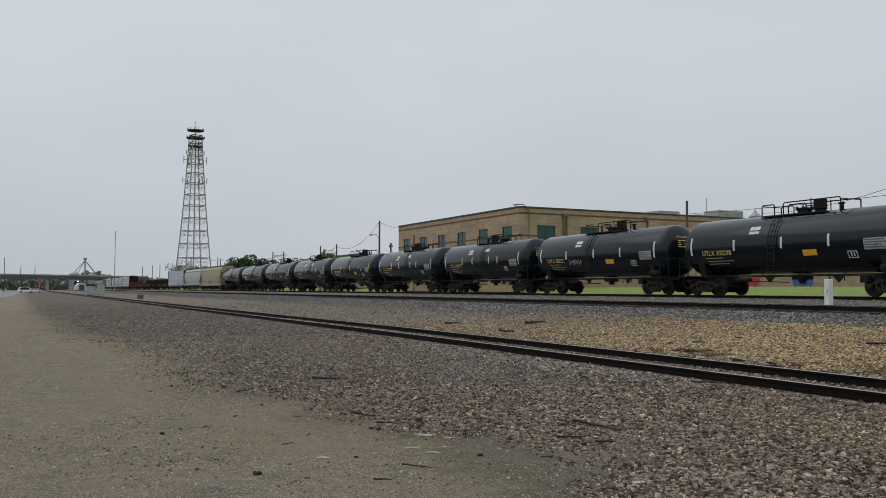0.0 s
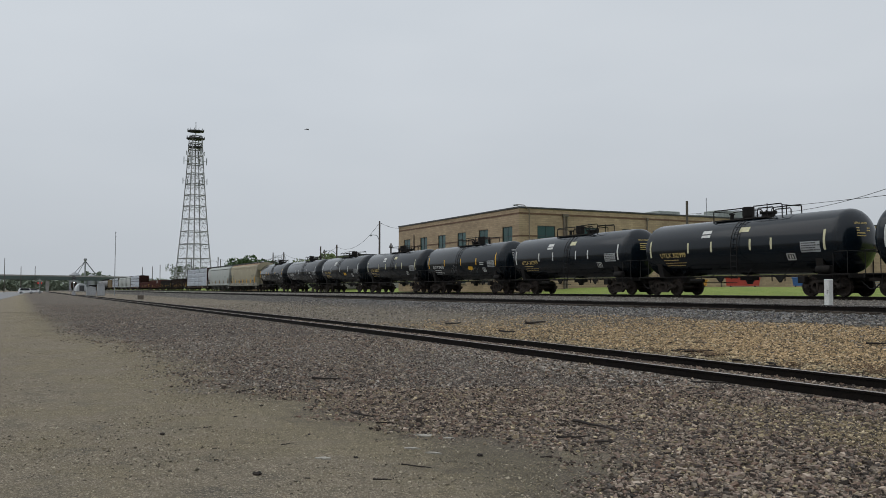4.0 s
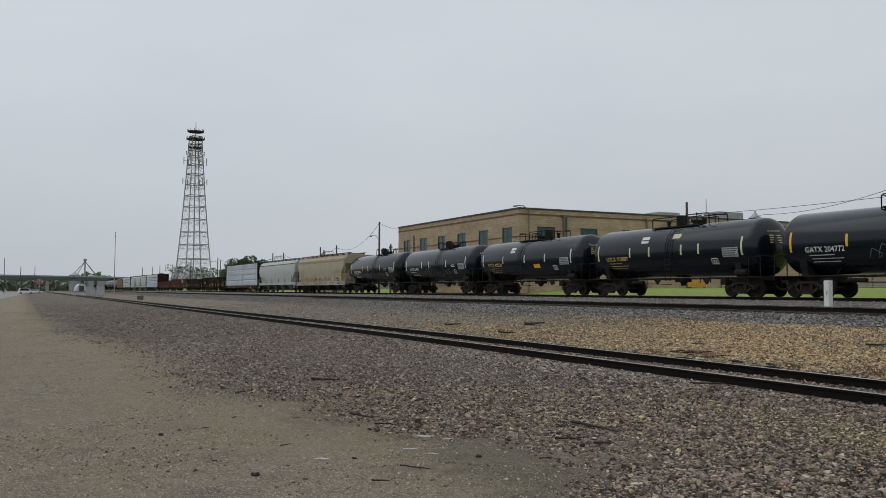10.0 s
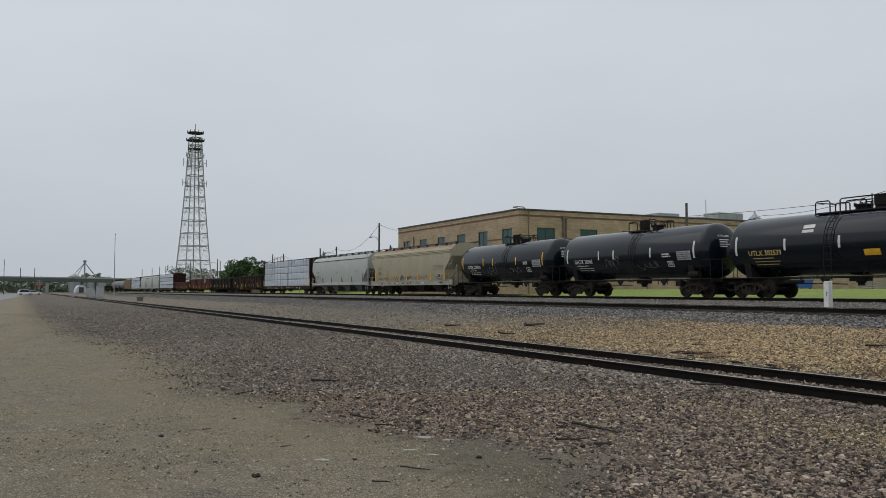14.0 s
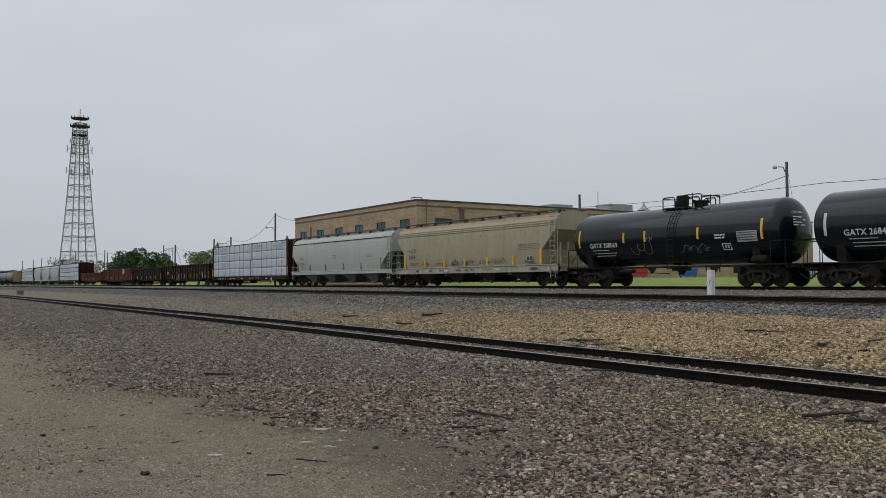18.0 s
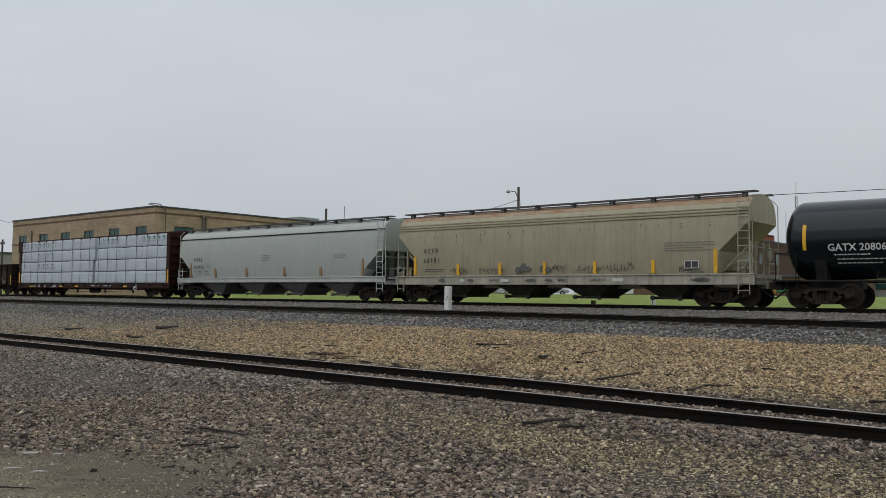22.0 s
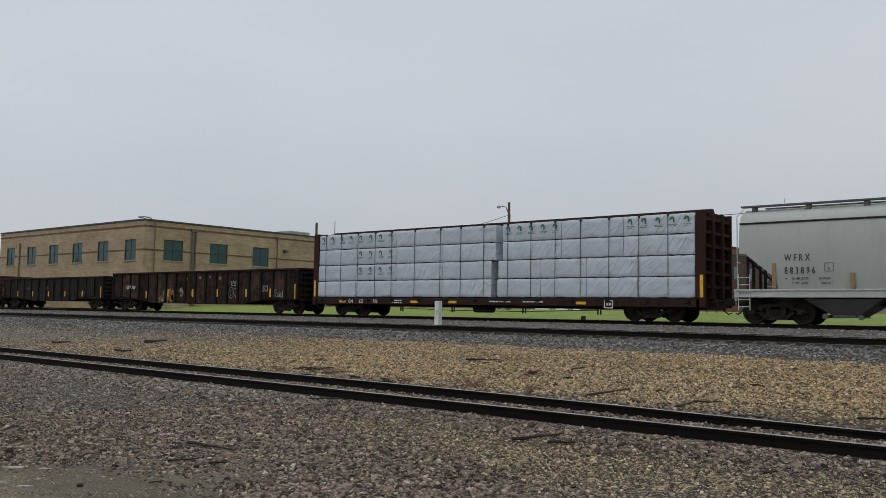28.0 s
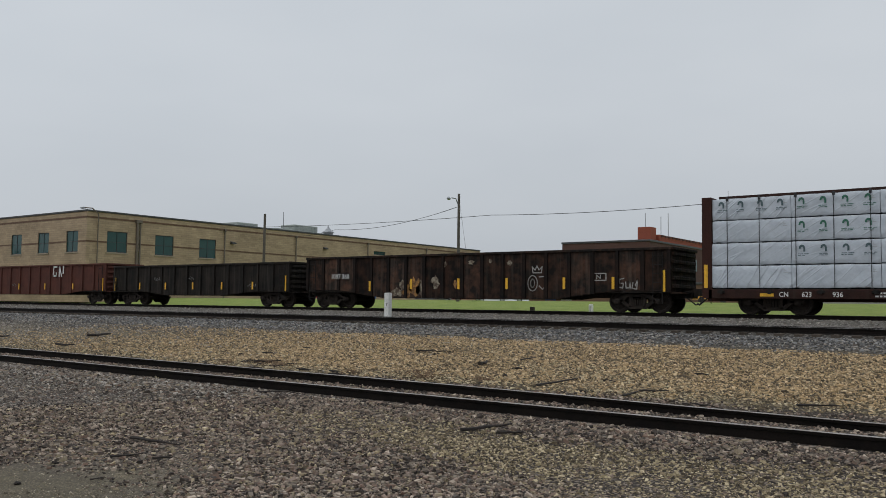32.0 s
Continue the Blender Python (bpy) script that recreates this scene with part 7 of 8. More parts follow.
sg = thing("railway_signal", pose(-214.7, 10.9, ground_z(-214, 10.9)), "railway colour-light signal with a round black target", "signal")
part("mast", Shape().tube([(0, 0, 0), (0, 0, 4.3)], 0.09, 8), M_GALV, sg)
part("target", Shape().lathe([(-0.05, 0.5), (0.05, 0.5)], (0, 0, 3.9), "x", 20), M_LETK, sg)
part("lens", Shape().lathe([(0.05, 0.12), (0.12, 0.12)], (0, 0, 3.9), "x", 12), M_CARGLASS, sg)
part("base_box", Shape().box(-0.4, 0.4, -0.4, 0.4, 0, 0.8, 0.03), M_CABIN, sg)
for x, y, w, h in ((-189.5, 12.9, 1.7, 1.75), (-179.5, 14.0, 1.35, 2.2)):
    cb_ = thing("equipment_cabinet", pose(x, y, ground_z(x, y)), "pale metal trackside equipment cabinet", "cabinet", "trackside cabinets")
    part("base", Shape().box(-w / 2 - 0.1, w / 2 + 0.1, -w / 2 - 0.1, w / 2 + 0.1, -0.05, 0.15), M_CONC, cb_)
    part("body", Shape().box(-w / 2, w / 2, -w / 2, w / 2, 0.15, h, 0.03), M_CABIN, cb_)
    part("roof", Shape().prism([(-w / 2 - 0.1, h), (w / 2 + 0.1, h), (0, h + 0.2)], "x", -w / 2 - 0.1, w / 2 + 0.1), M_CABIN, cb_)
    part("door", Shape().box(w / 2, w / 2 + 0.03, -w / 2 + 0.15, w / 2 - 0.15, 0.25, h - 0.15, 0.01), M_CABIN, cb_)
ms = thing("slender_mast", pose(-189.2, 17.4, ground_z(-189, 17.4)), "slender pale radio mast beside the tracks", "mast")
part("shaft", Shape().tube([(0, 0, 0), (0, 0, 6), (0, 0, 13.2)], 0.1, 8, 0.05), M_GALV, ms)
for z in (12.2, 13.0):
    part("aerial", Shape().bar((-0.5, 0.1, z), (0.5, 0.1, z), 0.06), M_GALV, ms)
rb = thing("relay_box", pose(-119.2, 14.2, ground_z(-119, 14.2)), "low grey metal relay box beside the siding", "box")
part("body", Shape().box(-0.35, 0.35, -0.38, 0.38, 0.05, 0.5, 0.03), M_PIPE, rb)
part("lid", Shape().box(-0.4, 0.4, -0.42, 0.42, 0.5, 0.56, 0.02), M_PIPE, rb)
part("foot", Shape().box(-0.25, 0.25, -0.28, 0.28, -0.05, 0.05), M_CONC, rb)

dm = thing("domed_shed", pose(-420, 24.2, 0.6), "white arched storage shed beyond the crossing", "shed")
s = Shape()
arc = [(2.3 * math.cos(math.pi * k / 12), 3.4 * math.sin(math.pi * k / 12)) for k in range(13)]
s.prism(arc, "x", -9, 9)
part("shell", s, mat("white_fabric", (0.48, 0.49, 0.5), (0.38, 0.39, 0.4), 0.4, 0.6), dm, smooth=True)
part("doorway", Shape().box(9, 9.1, -1.0, 1.0, 0, 2.4), M_COPING, dm)

el = thing("grain_elevator", pose(-560, 34.6, 0), "grey grain elevator leg with slanting spouts", "elevator")
part("leg", Shape().box(-0.4, 0.4, -0.4, 0.4, 0, 19.2), M_GALV, el)
part("head", Shape().box(-0.9, 0.9, -0.9, 0.9, 18.6, 20.0, 0.2), M_GALV, el)
for y, z in ((-5.8, 11.2), (-4.0, 10.6), (5.0, 11.6), (7.0, 9.5)):
    part("spout", Shape().bar((0, 0, 18.4), (0, y, z), 0.35), M_GALV, el)
for y, w, h in ((-5.6, 3.2, 10), (3.5, 2.6, 9), (9.0, 2.8, 8)):
    part("bin", Shape().lathe([(0, w), (h, w), (h + 1.6, 0.4)], (0, y, 0), "z", 16), M_GALV, el)

# poles along the line
for x, y, top, arm, lampd in ((-290, -0.1, 8.3, 0, 0), (-330, -5.2, 12.1, 0, 0), (-297.8, 36.0, 8.7, 0, 0), (-277.3, 38.7, 9.0, 0, 0), (-216.8, 37.6, 9.0, 0, 1), (-196.0, 39.9, 8.7, 0, 1),
                              (-210.6, 43.5, 8.7, 0, 0), (-135.9, 38.2, 7.5, 0, 1), (-145.5, 39.0, 7.8, 0, 0), (-109.9, 38.2, 7.5, 0, 1), (-119.3, 39.0, 7.7, 0, 0), (-123.4, 40.9, 7.45, 0.55, 0),
                              (-92.2, 38.7, 6.85, 0.45, 0), (-327.0, 43.0, 9.8, 0, 0), (-330.0, 4.3, 9.3, 0, 0)):
    p = wood_pole(x, y, top, "weathered wooden pole beside the tracks", 0.13, arm)
    if lampd:
        lamp_arm(p, top - ground_z(x, y) - 0.2, -0.6, -0.8, 1.3)
# frame of upright pipes
sc_ = thing("pipe_scaffold", pose(-144.6, 40.0, ground_z(-144, 40)), "tall open scaffold of thin steel pipes", "scaffold")
for k in range(4):
    part("upright", Shape().tube([(0.15 * k, -0.9 + 0.5 * k, 0), (0.15 * k, -0.9 + 0.5 * k, 6.4 + 0.04 * k)], 0.05, 6), M_TOWER, sc_)
for z in (4.4, 5.3, 6.3):
    part("crosspiece", Shape().tube([(0, -0.95, z), (0.45, 0.65, z)], 0.035, 6), M_TOWER, sc_)
part("brace", Shape().tube([(0.45, 0.7, 6.3), (0.6, 1.6, 3.4), (0.7, 2.0, 0)], 0.04, 6), M_TOWER, sc_)

# low brick houses behind the train
def low_house(x, y, w, d, top, m, label, rz=0):
    z = ground_z(x, y)
    h = thing("low_building", pose(x, y, z, 0, 0, rz), label, "building")
    part("wall", Shape().box(-w / 2, w / 2, -d / 2, d / 2, -0.1, top - z - 0.25), m, h)
    part("roof", Shape().box(-w / 2 - 0.15, w / 2 + 0.15, -d / 2 - 0.15, d / 2 + 0.15, top - z - 0.25, top - z, 0.03), M_COPING, h)
    k = -w / 2 + 1.2
    while k < w / 2 - 1:
        wn_ = part("window", Shape().box(k, k + 0.9, -d / 2 - 0.03, -d / 2 + 0.02, (top - z) * 0.45, (top - z) * 0.75), M_GLASS, h)
        part("window_frame", Shape().box(k - 0.06, k + 0.96, -d / 2 - 0.05, -d / 2 - 0.03, (top - z) * 0.45 - 0.08, (top - z) * 0.45), M_STONE, wn_)
        k += 2.4
    return h


low_house(-180, 42.0, 10, 8, 5.7, M_BRICK, "low brown brick building behind the tracks")
low_house(-133.0, 52.0, 16, 10, 7.0, mat("grey_block_wall", (0.3, 0.29, 0.26), (0.25, 0.24, 0.22), 0.5, 0.9), "long low pale building behind the trees")
low_house(-33.0, 84.0, 26, 8, 3.8, M_BRICK2, "long low brown brick building beyond the lawn", 10)
low_house(-16.0, 92.0, 12, 6, 3.6, M_CONC, "low pale shed beyond the lawn", 6)

# red brick building to the east
rbld = thing("red_brick_building", pose(-45.5, 111, 1.6), "dark red brick building with an orange stair tower", "building")
M_REDB = mat("dark_red_brick", (0.085, 0.04, 0.032), (0.065, 0.032, 0.026), 0.4, 0.9, 0, 0.1, 20)
M_ORB = mat("orange_brick", (0.27, 0.07, 0.04), (0.22, 0.055, 0.032), 0.4, 0.9, 0, 0.1, 20)
part("wall", Shape().box(-13.4, 0, 0, 40, 0, 8.7), M_REDB, rbld)
part("coping", Shape().box(-13.5, 0.12, -0.12, 40.1, 8.7, 8.98, 0.03), M_COPING, rbld)
part("tower", Shape().box(-2.4, -0.5, 1.6, 3.6, 8.7, 10.85), M_ORB, rbld)
part("parapet", Shape().box(-0.6, -0.1, 3.8, 24, 8.98, 9.9), M_ORB, rbld)
for k in range(14):
    part("parapet_block", Shape().box(-0.05, 0.14, 4.2 + 1.4 * k, 4.9 + 1.4 * k, 9.6, 9.85), M_REDB, rbld)
for y in (6, 11, 17, 24):
    part("window", Shape().box(-0.02, 0.04, y, y + 1.6, 5.2, 7.0), M_GLASS, rbld)
for x, y, h in ((-1.6, 2.4, 3.6), (-0.9, 6.4, 3.4), (-0.9, 9.2, 4.2), (-0.6, 31, 5.0)):
    part("aerial", Shape().tube([(x, y, 8.9), (x, y, 9.3 + h)], 0.05, 6), M_GALV, rbld)


# slender lattice mast far beyond the red building
lm = thing("lattice_mast", pose(-56.8, 181.3, 1.6), "slender pale lattice radio mast far beyond the lawn", "mast")
for k in range(3):
    part("leg", Shape().tube([(0.35 * math.cos(k * 2.094), 0.35 * math.sin(k * 2.094), 0), (0.22 * math.cos(k * 2.094), 0.22 * math.sin(k * 2.094), 21.4)], 0.06, 6), M_TOWER, lm)
for k in range(22):
    z0 = 0.97 * k
    for q in range(3):
        a0, a1 = q * 2.094, (q + 1) * 2.094
        part("brace", Shape().bar((0.33 * math.cos(a0), 0.33 * math.sin(a0), z0), (0.31 * math.cos(a1), 0.31 * math.sin(a1), z0 + 1.0), 0.05), M_TOWER, lm)
part("aerial", Shape().tube([(0, 0, 21.0), (0, 0, 24.4)], 0.05, 6), M_TOWER, lm)

# things on the lawn
def bin_(x, y, w, d, h, m, label, rz=0):
    b = thing("skip_bin", pose(x, y, ground_z(x, y), 0, 0, rz), label, "skip", "waste skips")
    part("body", Shape().prism([(-w / 2 + 0.08, 0.12), (w / 2 - 0.08, 0.12), (w / 2, h), (-w / 2, h)], "y", -d / 2, d / 2), m, b)
    for k in range(4):
        px = -w / 2 + 0.2 + (w - 0.4) * k / 3
        part("rib", Shape().box(px - 0.05, px + 0.05, -d / 2 - 0.06, -d / 2, 0.14, h - 0.05), m, b)
    part("rim", Shape().box(-w / 2 - 0.05, w / 2 + 0.05, -d / 2 - 0.05, d / 2 + 0.05, h - 0.06, h + 0.04, 0.02), m, b)
    for k in (-1, 1):
        part("foot", Shape().box(k * w * 0.35 - 0.06, k * w * 0.35 + 0.06, -d / 2, d / 2, 0, 0.12), M_COPING, b)


M_RED = mat("red_skip_paint", (0.42, 0.045, 0.03), (0.33, 0.035, 0.025), 1, 0.5)
M_BLUE = mat("blue_skip_paint", (0.03, 0.11, 0.32), (0.025, 0.09, 0.26), 1, 0.5)
M_MACH = mat("yellow_machine_paint", (0.62, 0.3, 0.03), (0.5, 0.24, 0.03), 1, 0.5)
M_MACHG = mat("green_machine_paint", (0.03, 0.16, 0.06), (0.025, 0.12, 0.05), 1, 0.5)
bin_(-52.7, 53.8, 2.7, 1.6, 0.75, M_RED, "red steel skip on the lawn", 44)
bin_(-55.6, 51.6, 1.6, 1.2, 0.6, M_MACH, "yellow steel skip on the lawn", 44)
bin_(-49.2, 56.8, 1.6, 1.4, 0.75, M_BLUE, "blue steel skip on the lawn", 41)
bin_(-33.6, 61.4, 1.0, 1.0, 1.0, M_BLUE, "small blue skip on the lawn", 28)
bin_(-32.5, 62.0, 1.0, 1.0, 0.9, M_CARW, "small white bin on the lawn", 28)
mc = thing("garden_machine", pose(-22.0, 66.5, ground_z(-22, 66.5), 0, 0, 18), "green and yellow mowing machine on the lawn", "machine")
part("body", Shape().box(-0.3, 1.5, -0.6, 0.6, 0.3, 1.0, 0.06), M_MACHG, mc)
part("hood", Shape().prism([(-1.6, 0.3), (-0.3, 0.3), (-0.3, 1.0), (-0.9, 0.95)], "y", -0.55, 0.55), M_MACH, mc)
for px in (-0.9, 0.7):
    for d in (-0.5, 0.5):
        part("wheel", Shape().lathe([(d - 0.1, 0.25), (d + 0.1, 0.25)], (px, 0, 0.25), "y", 14), M_TYRE, mc)
wp = thing("striped_post", pose(-19.9, 40.8, ground_z(-19.9, 40.8)), "short white striped post at the lawn's edge", "post")
part("shaft", Shape().lathe([(-0.1, 0.12), (0.55, 0.12), (0.58, 0.09)], (0, 0, 0), "z", 12), M_POSTW, wp)
part("stripe", Shape().box(-0.02, 0.02, -0.125, -0.118, 0.05, 0.5), M_LETK, wp)
wp = thing("timber_stub", pose(-22.9, 39.9, ground_z(-22.9, 39.9)), "short dark timber stub at the lawn's edge", "post")
part("shaft", Shape().box(-0.1, 0.1, -0.1, 0.1, -0.1, 0.45, 0.015), M_TIE, wp)
rk = thing("pipe_rack", pose(-43.5, 58.5, ground_z(-43.5, 58.5), 0, 0, 35), "low rack of pale pipes on the lawn", "rack")
for k in range(4):
    part("rail", Shape().tube([(-1.4, 0, 0.12 + 0.16 * k), (1.4, 0, 0.12 + 0.16 * k)], 0.035, 6), M_GALV, rk)
for px in (-1.3, 0, 1.3):
    part("upright", Shape().tube([(px, 0, 0), (px, 0, 0.7)], 0.04, 6), M_GALV, rk)

# wires
wire([(-88.1, 35.6, 8.9), (-109.9, 38.2, 7.2), (-135.9, 38.2, 7.2), (-196, 39.9, 8.4)], 1.3)
wire([(-88.1, 35.6, 8.9), (-100.4, 43.6, 9.3)], 0.2)
wire([(-64.4, 58.5, 8.9), (-32.0, 50.0, 7.65), (-16.1, 48.0, 7.3), (12.0, 45.0, 7.0)], 0.15)
wire([(-34.25, 49.2, 8.3), (-56.2, 60.0, 8.4), (-75.0, 70.0, 9.6)], 0.5)
wire([(-34.1, 49.0, 8.9), (-32.6, 48.6, 1.6)], 0.0, "thin steel guy wire of a lamp pole", 0.008)


# ---- locomotive far off on the first main track ----
M_HEADLAMP = bpy.data.materials.new("lit_headlamp")
M_HEADLAMP.use_nodes = True
hb = M_HEADLAMP.node_tree.nodes["Principled BSDF"]
hb.inputs["Emission Color"].default_value, hb.inputs["Emission Strength"].default_value = (1, 0.97, 0.9, 1), 9.0
loco = thing("locomotive", pose(-514, Y_B, RAIL_B), "dark diesel locomotive with its headlamp lit", "locomotive")
part("body", Shape().box(-20, -4.2, -1.1, 1.1, 1.5, 4.3, 0.08), M_RUST, loco)
part("cab", Shape().prism([(-1.5, 1.5), (1.5, 1.5), (1.5, 4.2), (1.0, 4.7), (-1.0, 4.7), (-1.5, 4.2)], "x", -4.2, -1.6), M_RUST, loco)
part("nose", Shape().box(-1.6, 0, -0.8, 0.8, 1.5, 3.2, 0.12), M_RUST, loco)
part("frame", Shape().box(-20.5, 0.6, -1.5, 1.5, 1.1, 1.5, 0.03), M_DARKSTEEL, loco)
part("pilot", Shape().prism([(-1.4, 0.2), (1.4, 0.2), (1.5, 1.1), (-1.5, 1.1)], "x", 0.5, 0.7), M_DARKSTEEL, loco)
for d in (-0.75, 0.75):
    part("windscreen", Shape().box(-1.6, -1.57, d - 0.5, d + 0.5, 3.4, 4.1), M_CARGLASS, loco)
for d in (-0.16, 0.16):
    part("headlamp", Shape().lathe([(-1.58, 0.2), (-1.5, 0.2)], (0, d, 4.45), "x", 14), M_HEADLAMP, loco)
trucks(loco, 0.0)
tr_ = [c for c in loco.children if c.name.startswith("truck")]
tr_[0].matrix_basis, tr_[1].matrix_basis = pose(-16.5, 0, 0), pose(-3.5, 0, 0)


# ---- crushed stone: loose stones lie on the beds as joined stuff ----
def bed_z(y):
    def sm(a, b):
        t = np.clip((y - a) / (b - a), 0, 1)
        return t * t * (3 - 2 * t)
    return (0.05 * sm(3.0, 8.0) + 0.05 * sm(11.5, 20) + 0.28 * sm(13, 23) + 0.05 * sm(7.5, 8.2) - 0.05 * sm(8.7, 9.3) - 0.025 * sm(9.0, 9.5) + 0.025 * sm(11.5, 12.1) + 0.18 * sm(22.0, 25.9) + 0.12 * sm(26.9, 27.5)
            + 0.33 * sm(31.2, 32.5) - 0.15 * sm(36.2, 39))


# stones show only their upper sides: a steep-sided block of four corners, and one of three
CAP = np.array([(0.95, -0.55, -0.5), (0.85, 0.7, -0.5), (-0.9, 0.62, -0.5), (-0.8, -0.7, -0.5), (0.8, -0.5, 0.5), (0.62, 0.55, 0.66), (-0.75, 0.5, 0.52), (-0.6, -0.6, 0.62)])
CAP_F = np.array([(0, 1, 5), (0, 5, 4), (1, 2, 6), (1, 6, 5), (2, 3, 7), (2, 7, 6), (3, 0, 4), (3, 4, 7), (4, 5, 6), (4, 6, 7)])
RIDGE = np.array([(1.05, -0.3, -0.5), (-0.45, 0.95, -0.5), (-0.65, -0.85, -0.5), (0.88, -0.2, 0.5), (-0.4, 0.78, 0.64), (-0.5, -0.7, 0.55)])
RIDGE_F = np.array([(0, 1, 4), (0, 4, 3), (1, 2, 5), (1, 5, 4), (2, 0, 3), (2, 3, 5), (3, 4, 5)])


def stones(name, xy, size, material, label, fine, seed, sink=0.4, tilt=0.22, tall=1.0):
    """One mesh of loose angular stones: centres, sizes."""
    rg = np.random.default_rng(seed)
    base, faces = (CAP, CAP_F) if fine else (RIDGE, RIDGE_F)
    n, k = len(xy), len(base)
    v = base[None] * (1 + rg.uniform(-0.28, 0.28, (n, k, 1))) + rg.uniform(-0.12, 0.12, (n, k, 3))
    v *= np.stack([rg.uniform(0.8, 1.35, n), rg.uniform(0.6, 1.0, n), rg.uniform(0.45, 0.85, n) * tall], -1)[:, None]
    # tilt and turn
    a, t, u = rg.uniform(0, 6.28, n), rg.normal(0, tilt, n), rg.normal(0, tilt, n)
    ca, sa, ct, st, cu, su = (q[:, None] for q in (np.cos(a), np.sin(a), np.cos(t), np.sin(t), np.cos(u), np.sin(u)))
    x, y, z = v[..., 0], v[..., 1], v[..., 2]
    y, z = y * ct - z * st, y * st + z * ct
    x, z = x * cu + z * su, -x * su + z * cu
    x, y = x * ca - y * sa, x * sa + y * ca
    s = size[:, None] / 2
    zz = bed_z(xy[:, 1])[:, None] + z * s + s * sink
    co = np.stack([x * s + xy[:, :1], y * s + xy[:, 1:2], zz], -1).reshape(-1, 3)
    f = (faces[None] + (np.arange(n) * k)[:, None, None]).reshape(-1, 3)
    me = bpy.data.meshes.new(name)
    me.vertices.add(len(co))
    me.vertices.foreach_set("co", co.ravel().astype(np.float32))
    me.loops.add(f.size)
    me.loops.foreach_set("vertex_index", f.ravel().astype(np.int32))
    me.polygons.add(len(f))
    me.polygons.foreach_set("loop_start", np.arange(0, f.size, 3, dtype=np.int32))
    me.update(calc_edges=True)
    me.validate()
    me.shade_flat()
    me.materials.append(material)
    ob = new(name, me)
    return tagged(ob, label, "stones", kind="stuff")


def scatter(rg, x0, x1, y0, y1, per_m2):
    n = int((x1 - x0) * (y1 - y0) * per_m2)
    p = np.stack([rg.uniform(x0, x1, n), rg.uniform(y0, y1, n)], -1)
    return p[p[:, 0] < 0.5 - 0.14 * p[:, 1]] if x1 < 5 else p


def wavy(x, y, seed):
    """A cheap wavering value for ragged edges."""
    return (np.sin(x * 1.3 + seed) * np.cos(y * 1.1 - seed) + 0.6 * np.sin(x * 3.1 + y * 2.3 + seed * 2) + 0.4 * np.sin(x * 7.3 - y * 5.1)) * 0.5


def yard_edge(x):
    """Where the packed yard ends and the crushed stone begins."""
    return np.interp(x, EDGE_X, EDGE_Y)


def clear_of_rails(p):
    d = np.abs(np.abs(p[:, 1] - siding(p[:, 0])) - 0.753)
    return d > 0.06


def siding(x):
    """Middle of the siding for many places at once."""
    u = np.clip((4 - x) / 34, 0, 1)
    return Y_A + 0.5 * u * u * (3 - 2 * u)


def ragged(rg, p, seed, width=0.9):
    """Keeps stones past the yard's edge, thinning out towards it."""
    d = (p[:, 1] - yard_edge(p[:, 0]) - 0.45 * wavy(p[:, 0], p[:, 1], seed)) / width + 0.75
    return rg.uniform(0, 1, len(p)) < np.clip(d, 0, 1) ** 1.5


M_STP = island_mat("purple_brown_stone", ((0.132, 0.0996, 0.0801), (0.23, 0.173, 0.139), (0.0631, 0.0477, 0.0393), (0.186, 0.153, 0.123), (0.318, 0.255, 0.198), (0.179, 0.121, 0.0902), (0.0964, 0.0821, 0.0709),
                                          (0.416, 0.338, 0.267), (0.037, 0.03, 0.0252), (0.222, 0.184, 0.143), (0.238, 0.172, 0.133), (0.275, 0.222, 0.15), (0.0519, 0.041, 0.0336)))
M_STO = island_mat("olive_brown_stone", ((0.234, 0.187, 0.112), (0.339, 0.273, 0.164), (0.118, 0.0934, 0.0591), (0.445, 0.365, 0.23), (0.271, 0.211, 0.137), (0.177, 0.137, 0.0867), (0.539, 0.445, 0.295), (0.0704, 0.057, 0.0387)))
M_STB = island_mat("grey_brown_stone", ((0.181, 0.161, 0.14), (0.282, 0.254, 0.221), (0.101, 0.0876, 0.0744), (0.236, 0.204, 0.167), (0.406, 0.368, 0.318), (0.136, 0.115, 0.0955)))
M_STY = island_mat("yellow_stone", ((0.386, 0.272, 0.147), (0.502, 0.363, 0.205), (0.202, 0.146, 0.085), (0.435, 0.305, 0.165), (0.106, 0.08, 0.0537), (0.637, 0.483, 0.296), (0.327, 0.241, 0.147)))
M_STG = island_mat("grey_stone", ((0.135, 0.132, 0.131), (0.202, 0.198, 0.197), (0.0505, 0.0489, 0.0484), (0.157, 0.148, 0.14), (0.292, 0.287, 0.279), (0.0727, 0.0727, 0.0742)))
M_STD = island_mat("yard_grit", ((0.238, 0.202, 0.144), (0.315, 0.271, 0.198), (0.153, 0.128, 0.0945), (0.429, 0.377, 0.284), (0.277, 0.234, 0.165), (0.362, 0.312, 0.231), (0.0858, 0.0734, 0.0543)))

rg = np.random.default_rng(5)
LAB_P = "loose purple-brown crushed stone along the siding"
